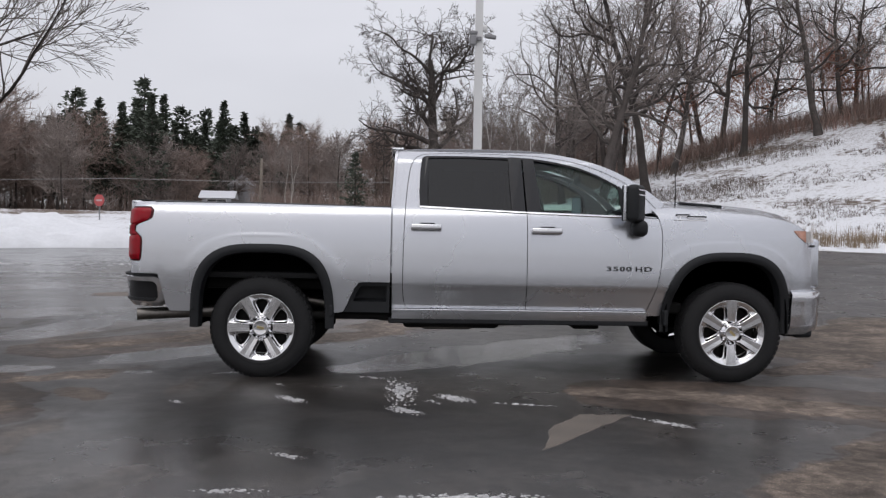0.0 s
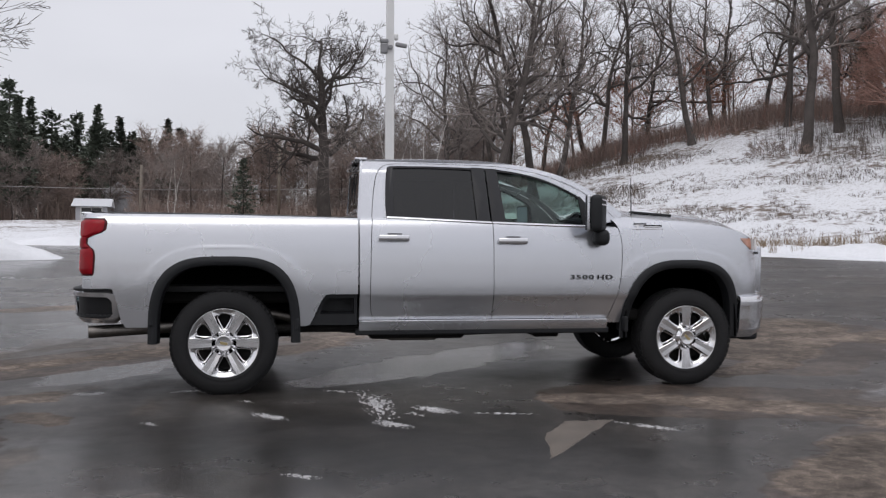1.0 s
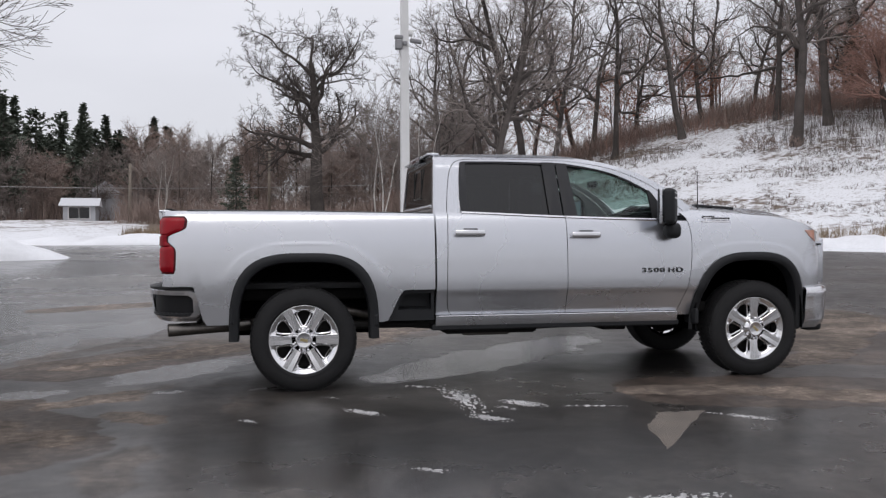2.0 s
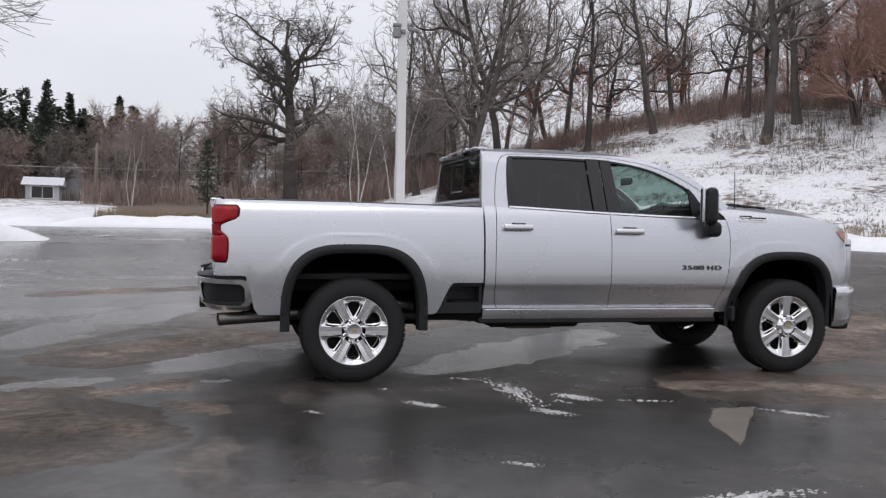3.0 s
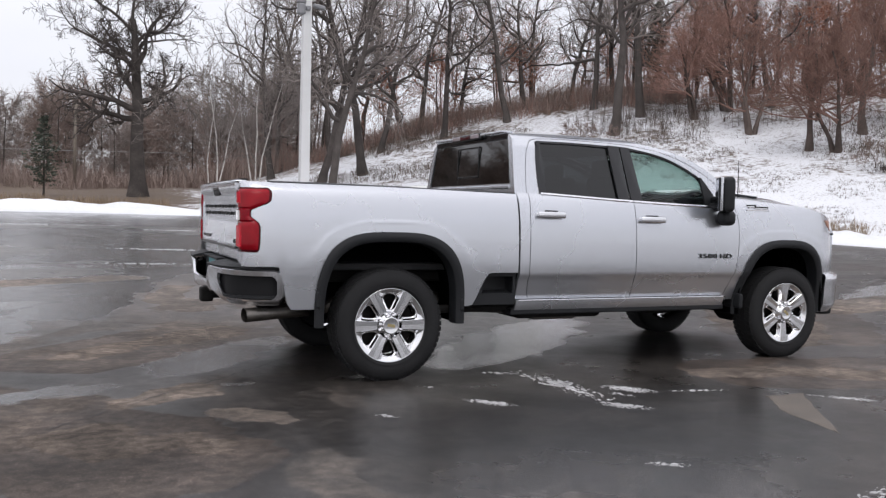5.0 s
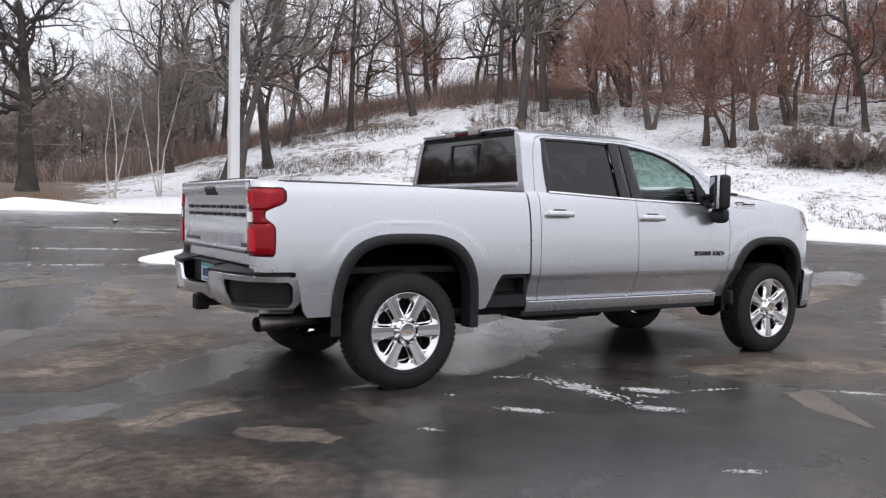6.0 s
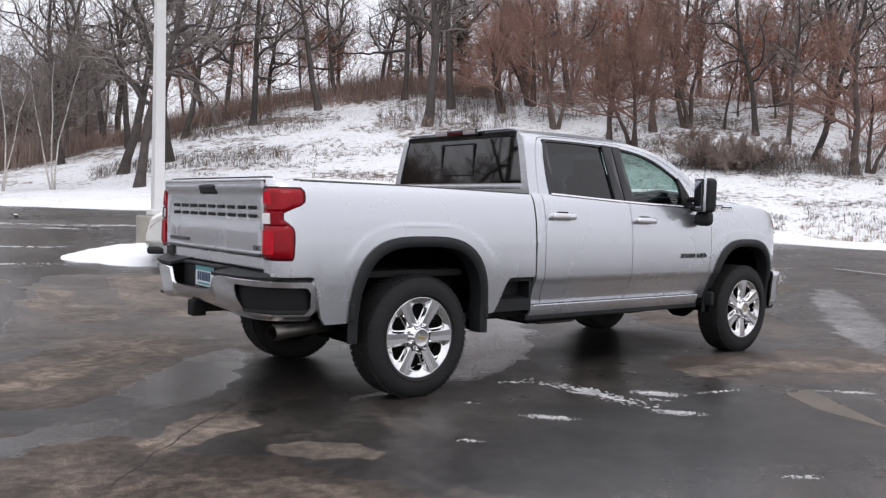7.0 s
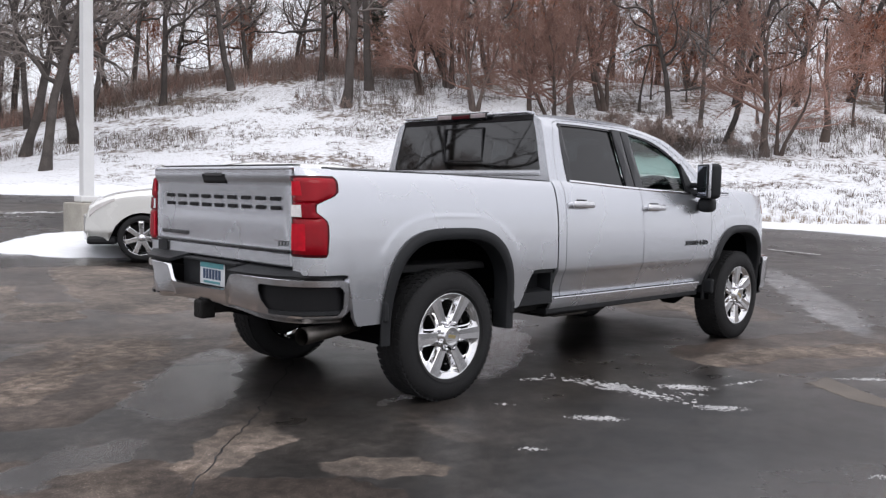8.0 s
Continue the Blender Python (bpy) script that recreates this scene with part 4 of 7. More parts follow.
def build_front():
    for s in (-1, 1):
        wing = side_panel("front_wing", lambda z: door_front(z), lambda z: 4.80, lambda x: fender_low(x), cowl_top, s, nu=44, nv=44,
                          knots=arch_knots(3.985, 0.555, 3.40, 4.80))

        # the narrow return between door and wheel arch, welded below
        foot = sorted({round(v.co.x, 4) for v in wing.data.vertices if abs(v.co.z - 1.0) < 0.002 and v.co.x < 3.6})
        x0, x1 = min(foot), 3.985 - 0.555 * (1 - ((1.0 - AXLE_Z) / 0.69) ** 2.65) ** (1 / 2.65)
        cols = sorted((x - x0) / (x1 - x0) for x in foot) + [1.0]
        bm = bmesh.new()
        bm.from_mesh(wing.data)
        rows = []
        for k in range(25):
            z = lerp(1.0, 0.56, k / 24)
            back = 3.985 - 0.555 * max(0.0, 1 - ((z - AXLE_Z) / 0.69) ** 2.65) ** (1 / 2.65)
            rows.append([bm.verts.new((x, s * body_y(x, z), z)) for x in (lerp(door_front(z), back, u) for u in cols)])
        for k in range(24):
            for i in range(len(cols) - 1):
                q = [rows[k + 1][i], rows[k + 1][i + 1], rows[k][i + 1], rows[k][i]]
                f = bm.faces.new(q if s < 0 else q[::-1])
                f.smooth = True
        bmesh.ops.remove_doubles(bm, verts=bm.verts[:], dist=0.004)
        bm.to_mesh(wing.data)
        bm.free()
        # head lamp on the corner
        lamp = new("head_lamp")
        lamp.parent = truck
        lamp["label"] = "slim head lamp with amber corner"
        zc = curve([(4.57, 1.315), (4.80, 1.315)])
        vs, fs = grid(10, 6, lambda u, v: (lambda x, z: (x, s * (body_y(x, z) + 0.006), z))(lerp(4.59 + 0.05 * (1 - v), 4.72, u), lerp(1.215 + 0.05 * (1 - u), 1.318, v)))
        thicken(mesh("amber_lens", vs, fs, AMBER, lamp, "amber corner lens"), 0.01)
        vs, fs = grid(10, 6, lambda u, v: (lambda x, z: (x, s * (body_y(min(x, 4.8), z) + 0.006), z))(lerp(4.722, 4.815, u), lerp(1.215, 1.312, v)))
        thicken(mesh("clear_lens", vs, fs, CLEARLENS, lamp, "clear head lamp lens"), 0.01)
        part("wing_marker", box(0.035, 0.05, 0.02, (4.80, s * 0.82, 1.185), 0.006), GLOSSBLACK, truck, "black grille edge")
    # bonnet
    edge = curve([(3.42, 0.885), (3.9, 0.885), (4.3, 0.872), (4.6, 0.82), (4.78, 0.72)])

    def bonnet(u, v):
        x = lerp(3.44, 4.80, u)
        y = (2 * v - 1) * edge(x)
        t = 1 - abs(2 * v - 1) ** 3
        rise = lerp(0.060, 0.082, u * u) * t + 0.028 * math.exp(-((abs(2 * v - 1) - 0.42) / 0.16) ** 2) * smooth(0.0, 0.15, 1 - u)
        return (x + 0.11 * t * u * u, y, cowl_top(x) + rise + 0.004)
    vs, fs = grid(36, 30, bonnet)
    thicken(mesh("bonnet", vs, fs, PAINT, truck), 0.02)
    part("bonnet_vent", box(0.40, 0.34, 0.020, (3.90, -0.36, 1.547), 0.008, Matrix.Rotation(radians(4.0), 4, "Y")), GLOSSBLACK, truck, "black bonnet vent")
    part("bonnet_vent", box(0.40, 0.34, 0.020, (3.90, 0.36, 1.547), 0.008, Matrix.Rotation(radians(4.0), 4, "Y")), GLOSSBLACK, truck, "black bonnet vent")
    # grille between the lamps
    g = box(0.10, 1.40, 0.46, (4.85, 0, 1.02), 0.04)
    part("grille", g, GLOSSBLACK, truck, "black grille")
    for z in (0.88, 1.02, 1.16):
        part("grille_bar", box(0.05, 1.30, 0.060, (4.900, 0, z), 0.018), CHROME, truck, "chrome grille bar")
    for s in (-1, 1):
        part("grille_surround", box(0.13, 0.10, 0.44, (4.825, s * 0.735, 1.03), 0.03, seg=3), PAINT, truck, "silver grille surround", smooth=True)
    # front bumper wraps round the corners
    path = [(4.55, 0.985), (4.63, 0.978), (4.72, 0.955), (4.80, 0.905), (4.865, 0.82), (4.92, 0.67), (4.955, 0.45), (4.975, 0.2), (4.98, 0.0)]
    full = [(x, -y) for x, y in path] + [(x, y) for x, y in path[-2::-1]]
    zs = [(0.415, -0.05), (0.46, -0.012), (0.50, 0.0), (0.60, 0.006), (0.66, 0.008), (0.70, 0.012), (0.76, 0.018), (0.785, 0.010), (0.80, -0.02), (0.802, -0.06)]
    vs, fs = [], []
    for i, (x, y) in enumerate(full):
        n = Vector((x - 4.2, y * 0.75)).normalized()
        for z, o in zs:
            vs.append((x + n[0] * o, y + n[1] * o, z))
    m = len(zs)
    for i in range(len(full) - 1):
        for k in range(m - 1):
            fs.append((i * m + k, (i + 1) * m + k, (i + 1) * m + k + 1, i * m + k + 1))
    bump = thicken(mesh("front_bumper", vs, fs, CHROME, truck, "chrome front bumper"), 0.02)
    for s in (-1, 1):
        part("bumper_end_cap", box(0.17, 0.12, 0.09, (4.71, s * 0.83, 0.425), 0.03), PLASTIC, bump, "black bumper end cap")
        part("tow_hook", box(0.12, 0.05, 0.09, (4.72, s * 0.55, 0.40), 0.02), PLASTIC, bump, "black tow hook")


def fender_low(x):
    if x > 4.50:
        return 0.77
    return max(low_edge(x), 1.0) if x < 3.985 else low_edge(x)


def build_tailgate():
    gate = new("tailgate")
    gate.parent = truck
    gate["label"] = "silver tailgate with a row of dark bars"

    def skin(u, v):
        z = lerp(0.995, 1.470, v)
        y = lerp(-0.826, 0.826, u)
        x = -1.128 + 0.016 * math.sin(math.pi * min(1, max(0, (z - 1.02) / 0.36))) * smooth(0, 0.06, u) * smooth(0, 0.06, 1 - u)
        x -= 0.022 * smooth(1.38, 1.44, z)
        return (x, y, z)
    vs, fs = grid(80, 40, skin, keep=lambda u, v: not (abs(lerp(-0.826, 0.826, u) - 0.02) < 0.135 and 1.395 < lerp(0.995, 1.47, v) < 1.45))
    thicken(mesh("gate_skin", vs, [f[::-1] for f in fs], PAINT, gate), 0.05)
    part("gate_top", box(0.09, 1.654, 0.028, (-1.108, 0, 1.478), 0.013, seg=4), PAINT, gate, smooth=True)
    part("gate_top_cap", box(0.055, 1.60, 0.008, (-1.08, 0, 1.500), 0.003), PLASTIC, gate, "black gate cap")
    part("gate_handle_cup", box(0.045, 0.31, 0.078, (-1.120, 0.02, 1.424), 0.022, seg=4), POCKET, gate, "black tailgate handle recess")
    part("gate_handle", box(0.02, 0.22, 0.028, (-1.143, 0.02, 1.442), 0.008), GLOSSBLACK, gate, "black tailgate handle")
    part("gate_strip", box(0.016, 1.63, 0.018, (-1.137, 0, 1.002), 0.005), GLOSSBLACK, gate, "dark trim strip")
    # plain dark bars stand for the maker's lettering
    w, n = 0.100, 9
    for i in range(n):
        y = 0.70 - w / 2 - i * (1.40 - w) / (n - 1)
        b = box(0.008, w, 0.024, (-1.123, y, 1.302), 0.002)
        box(0.008, w, 0.024, (-1.119, y, 1.248), 0.002, bm=b)
        part("lettering_bar", b, POCKET, gate, "pair of plain dark bars")
    part("name_bar", box(0.008, 0.36, 0.026, (-1.128, 0.57, 1.055), 0.003), GLOSSBLACK, gate, "dark name bar")
    part("sticker", box(0.003, 0.13, 0.07, (-1.142, 0.72, 0.955)), PLASTIC, gate, "small grey sticker")
    # valance between gate and bumper
    part("rear_valance", box(0.05, 1.66, 0.082, (-1.105, 0, 0.952), 0.010), PAINT, truck)
    part("bumper_gap_filler", box(0.05, 1.80, 0.10, (-1.075, 0, 0.875), 0.010), PLASTIC, truck, "black filler above the bumper")


def letters(name, body, size, m, material, parent, label):
    cu = bpy.data.curves.new(name, "FONT")
    cu.body = body
    cu.size = size
    cu.extrude = 0.003
    cu.align_x = "CENTER"
    cu.align_y = "CENTER"
    cu.offset = 0.021 * size
    cu.space_character = 1.22
    tmp = bpy.data.objects.new("tmp", cu)
    scene.collection.objects.link(tmp)
    bpy.context.view_layer.update()
    me = bpy.data.meshes.new_from_object(tmp.evaluated_get(bpy.context.evaluated_depsgraph_get()))
    bpy.data.objects.remove(tmp)
    me.materials.clear()
    me.materials.append(material)
    ob = new(name, me)
    ob.parent = parent
    ob.matrix_local = m
    ob["label"] = label
    return ob


def build_rear_bumper():
    bump = new("rear_bumper")
    bump.parent = truck
    bump["label"] = "chrome step bumper with black corner pockets"
    path = curve([(0.0, -1.275), (0.40, -1.270), (0.62, -1.255), (0.76, -1.225), (0.86, -1.18), (0.93, -1.12)])

    def at(s):
        """Along one half: s = 0 at the middle, 1 at the end on the side."""
        if s < 0.70:
            y = s / 0.70 * 0.93
            return path(y), y
        t = (s - 0.70) / 0.30
        w = lerp(0.75, math.pi / 2, min(1, t * 2.2))
        x = lerp(-1.12, -0.80, t)
        y = 0.93 + 0.082 * math.sin(min(1, t * 1.6) * math.pi / 2)
        return x, y

    top = curve([(0.0, 0.745), (0.20, 0.748), (0.245, 0.752), (0.30, 0.855), (0.36, 0.868), (0.70, 0.862), (0.90, 0.858), (1.0, 0.80)])
    bot = curve([(0.0, 0.635), (0.30, 0.628), (0.55, 0.600), (0.75, 0.590), (0.92, 0.590), (1.0, 0.66)])
    pocket_start = curve([(0.17, 0.575), (0.26, 0.548), (0.60, 0.503), (0.76, 0.500), (0.80, 0.508)])
    pocket_end = curve([(0.17, 0.885), (0.24, 0.912), (0.40, 0.930), (0.62, 0.930), (0.74, 0.915), (0.80, 0.89)])
    for s in (-1, 1):
        def face(u, v):
            x, y = at(u)
            z = lerp(bot(u), top(u), v)
            bulge = 0.004 * math.sin(math.pi * v) - 0.045 * (1 - v) - (0.03 * (1 - smooth(0, 0.14, v))) - 0.02 * smooth(0.93, 1.0, v)
            n = Vector((x + 0.6, y * 0.8)).normalized()
            return (x + n[0] * bulge, s * (y + n[1] * bulge), z)
        # pocket opening near the corner
        vs, fs = grid(150, 30, face, keep=lambda u, v: not (pocket_start(v) < u < pocket_end(v) and 0.17 < v < 0.80))
        if s > 0:
            fs = [f[::-1] for f in fs]
        thicken(mesh("bumper_face", vs, fs, CHROME, bump, "chrome bumper face"), 0.012)
        def pocket(u, v):
            x, y = at(lerp(0.49, 0.94, u))
            z = lerp(lerp(bot(0.7), top(0.7), 0.15), lerp(bot(0.7), top(0.7), 0.82), v)
            d = 0.05
            n = Vector((x + 0.6, y * 0.8)).normalized()
            return (x - n[0] * d, s * (y - n[1] * d), z)
        vs, fs = grid(20, 6, pocket)
        thicken(mesh("corner_pocket", vs, fs, POCKET, bump, "black corner step pocket"), 0.01)
        def shelf(u, v):
            x, y = at(lerp(0.56, 0.90, u))
            n = Vector((x + 0.6, y * 0.8)).normalized()
            d = lerp(0.055, 0.030, v)
            return (x - n[0] * d, s * (y - n[1] * d), 0.642 + 0.002 * math.sin(u * 60))
        vs, fs = grid(40, 3, shelf)
        thicken(mesh("pocket_step", vs, fs, PLASTIC, bump, "ribbed black step"), 0.02)
        # black end piece between bumper and bodywork
        part("end_filler", box(0.06, 0.04, 0.20, (-0.800, s * 0.950, 0.745), 0.015), PLASTIC, bump, "black end filler")
        def pad(u, v):
            x, y = at(lerp(0.27, 0.96, u))
            x2, y2 = -1.10, min(y, 0.97)
            if u > 0.6:
                x2 = max(x + 0.03, -1.08)
                y2 = min(y, 0.955)
            return (lerp(x, x2, v), s * lerp(y, y2, v), 0.868 + 0.036 * v)
        vs, fs = grid(30, 4, pad)
        thicken(mesh("step_pad", vs, fs, PLASTIC, bump, "black ribbed step pad"), 0.02)
    part("plate_recess", box(0.05, 0.74, 0.16, (-1.142, 0, 0.805), 0.01), PLASTIC, bump, "black number plate recess")
    part("centre_pad", box(0.10, 0.66, 0.02, (-1.14, 0, 0.892), 0.006), PLASTIC, bump, "black ribbed step pad")
    # number plate with bars in place of its characters
    plate = part("number_plate", box(0.006, 0.305, 0.152, (-1.172, -0.02, 0.815), 0.002), PLATE, truck, "white number plate with blue header")
    part("plate_header", box(0.003, 0.285, 0.036, (-1.177, -0.02, 0.866)), PLATEBLUE, plate, "blue header band")
    for i in range(6):
        part("plate_bar", box(0.003, 0.026, 0.062, (-1.177, 0.075 - i * 0.038, 0.808)), PLATEINK, plate, "dark character bar")
    part("plate_footer", box(0.003, 0.20, 0.014, (-1.177, -0.02, 0.757)), PLATEBLUE, plate, "blue footer band")
    # tow hitch
    h = box(0.34, 0.072, 0.072, (-1.07, 0, 0.595), 0.008)
    box(0.10, 0.11, 0.115, (-1.215, 0, 0.590), 0.014, bm=h)
    part("tow_hitch", h, UNDER, truck, "black receiver hitch")
    part("hitch_brace", box(0.08, 0.9, 0.05, (-1.00, 0, 0.60), 0.02), UNDER, truck)
    # tail pipe leaves behind the wheel on the camera's side
    pts = [(-0.45, -0.70, 0.535), (-0.80, -0.80, 0.525), (-1.08, -0.87, 0.515)]
    vs, fs = [], []
    v0, f0 = tube_data(pts, [0.05, 0.05, 0.052], 20, cap=False)
    v1, f1 = tube_data(pts[::-1], [0.046, 0.046, 0.046], 20, cap=False)
    k = len(v0)
    pipe = mesh("tail_pipe", v0 + v1, f0 + [tuple(a + k for a in f) for f in f1], EXHAUST, truck, "steel tail pipe")


def wheel():
    """A wheel about its own centre, its face towards -y."""
    w = thing("wheel", "chrome six spoke wheel with an all terrain tyre", "")
    prof = [(0.276, -0.100), (0.284, -0.124), (0.305, -0.137), (0.345, -0.140), (0.385, -0.132), (0.410, -0.118), (0.424, -0.100), (0.4285, -0.06), (0.430, 0.0),
            (0.4285, 0.06), (0.424, 0.10), (0.410, 0.118), (0.385, 0.132), (0.30, 0.138), (0.27, 0.105)]
    vs, fs = lathe(prof, 72)
    tyre = mesh("tyre", vs, fs, RUBBER, w, "black all terrain tyre")
    # tread blocks and shoulder lugs
    b = bmesh.new()
    n = 60
    for k in range(n):
        a = 2 * math.pi * k / n
        for row, (y, wd, off) in enumerate(((-0.086, 0.044, 0.0), (-0.030, 0.040, 0.5), (0.030, 0.040, 0.0), (0.086, 0.044, 0.5))):
            aa = a + off * 2 * math.pi / n
            m = Matrix.Rotation(-aa, 4, "Y") @ Matrix.Translation((0.4290, y, 0)) @ Matrix.Rotation(0.25 if row % 2 else -0.25, 4, "X")
            bmesh.ops.create_cube(b, size=1.0, matrix=m @ Matrix.Diagonal((0.009, wd, 0.034, 1)))
        for y in (-0.118, 0.118):
            m = Matrix.Rotation(-a, 4, "Y") @ Matrix.Translation((0.4100, y * 0.975, 0)) @ Matrix.Rotation(0.9 if y > 0 else -0.9, 4, "Z")
            bmesh.ops.create_cube(b, size=1.0, matrix=m @ Matrix.Diagonal((0.005, 0.024, 0.022, 1)))
    part("tread", b, RUBBER, tyre)
    ring = [(0.300, -0.1405), (0.302, -0.1425), (0.306, -0.1425), (0.308, -0.1405)]
    vs, fs = lathe(ring, 72)
    mesh("sidewall_rib", vs, fs, RUBBER, tyre)
    # rim barrel and lip
    prof = [(0.255, 0.10), (0.245, 0.02), (0.232, -0.03), (0.236, -0.085), (0.243, -0.106), (0.256, -0.114), (0.270, -0.119), (0.280, -0.128), (0.286, -0.126), (0.285, -0.105)]
    vs, fs = lathe(prof, 72)
    rim = mesh("rim", vs, fs, ALLOY, w, "polished alloy rim")
    # six broad flat spokes, bevelled down to rounded windows
    b = bmesh.new()
    half = curve([(0.090, 0.031), (0.125, 0.034), (0.18, 0.038), (0.23, 0.042), (0.280, 0.047)])
    rows = [(0.100, 0, 0.010), (0.108, 0, 0.014), (0.115, 0, 0.020), (0.120, 0.006, 0.026), (0.132, 0.015, 0.030), (0.150, 0.024, 0.032), (0.175, 0.036, 0.034), (0.200, 0.046, 0.034),
            (0.216, 0.050, 0.032), (0.228, 0.046, 0.030), (0.236, 0.030, 0.027), (0.240, 0, 0.024), (0.252, 0, 0.019), (0.266, 0, 0.012), (0.279, 0, 0.003)]
    for k in range(12):
        mx = Matrix.Rotation(-2 * math.pi * (k // 2) / 6, 4, "Y")
        sg = 1 if k % 2 else -1
        prev = None
        for r, gap, drop in rows:
            hw = half(r)
            y = -0.114 - 0.012 * (r - 0.10) / 0.18
            gap_a = radians(30) - math.asin(gap / r)
            a1, a2 = math.asin(0.90 * hw / r), math.asin(hw / r)
            cols = [(0.0, y + 0.001), (a1, y), (a2, y + 0.004), (lerp(a2, gap_a, 0.55), y + 0.004 + drop * 0.75), (gap_a, y + drop), (gap_a, y + drop + 0.05)]
            cur = [b.verts.new(mx @ Vector((r * math.cos(a), yy, sg * r * math.sin(a)))) for a, yy in cols]
            if prev:
                for i in range(len(cols) - 1):
                    if i == 4 and gap == 0 and prev_gap == 0:
                        continue
                    q = (prev[i], prev[i + 1], cur[i + 1], cur[i])
                    b.faces.new(q if sg > 0 else q[::-1])
            prev, prev_gap = cur, gap
    bmesh.ops.remove_doubles(b, verts=b.verts[:], dist=0.0006)
    part("spokes", b, ALLOY, rim, "six polished spokes")
    # dark space and brake disc behind the spokes
    vs, fs = lathe([(0.0, 0.0), (0.23, 0.0)], 40)
    mesh("brake_disc", vs, fs, UNDER, w, "dark brake disc")
    vs, fs = lathe([(0.0, -0.146), (0.056, -0.145), (0.062, -0.147), (0.067, -0.143), (0.069, -0.112), (0.108, -0.108), (0.112, -0.06)], 40)
    hub = mesh("hub_cap", vs, fs, ALLOY, w, "flat hub cap with a raised ring")
    part("hub_emblem", box(0.060, 0.003, 0.022, (0, -0.1475, 0), 0.001, Matrix.Rotation(radians(12), 4, "Y")), GOLD, hub, "small gold emblem bar")
    nut = None
    for k in range(8):
        a = 2 * math.pi * (k + 0.5) / 8
        vs, fs = lathe([(0.0, -0.030), (0.009, -0.029), (0.0125, -0.022), (0.013, 0.0), (0.015, 0.004)], 10)
        # flat black disc paints the shade of the recess round each nut
        vs2, fs2 = lathe([(0.0, -0.002), (0.015, -0.002), (0.0165, 0.004)], 12)
        mesh("lug_shade_disc", [(x + 0.090 * math.cos(a), y - 0.1085, z + 0.090 * math.sin(a)) for x, y, z in vs2], fs2, LINERBLACK, hub, "black disc for the shade in a lug recess")
        ob = mesh("lug_nut", [(x + 0.090 * math.cos(a), y - 0.112, z + 0.090 * math.sin(a)) for x, y, z in vs], fs, CHROME, hub)
    return w


def build_wheels():
    first = wheel()
    spots = []
    for x, turn in ((0.0, 0), (WB, 30)):
        for s in (-1, 1):
            m = pose(x, s * 0.875, 0.426, 0, turn if s < 0 else 21, 0 if s < 0 else 180)
            spots.append(m)
    for i, m in enumerate(spots):
        ob = first if i == 0 else copy_thing(first, m)
        if i == 0:
            ob.matrix_basis = m
        ob.parent = truck
        ob["label"] = first["label"]


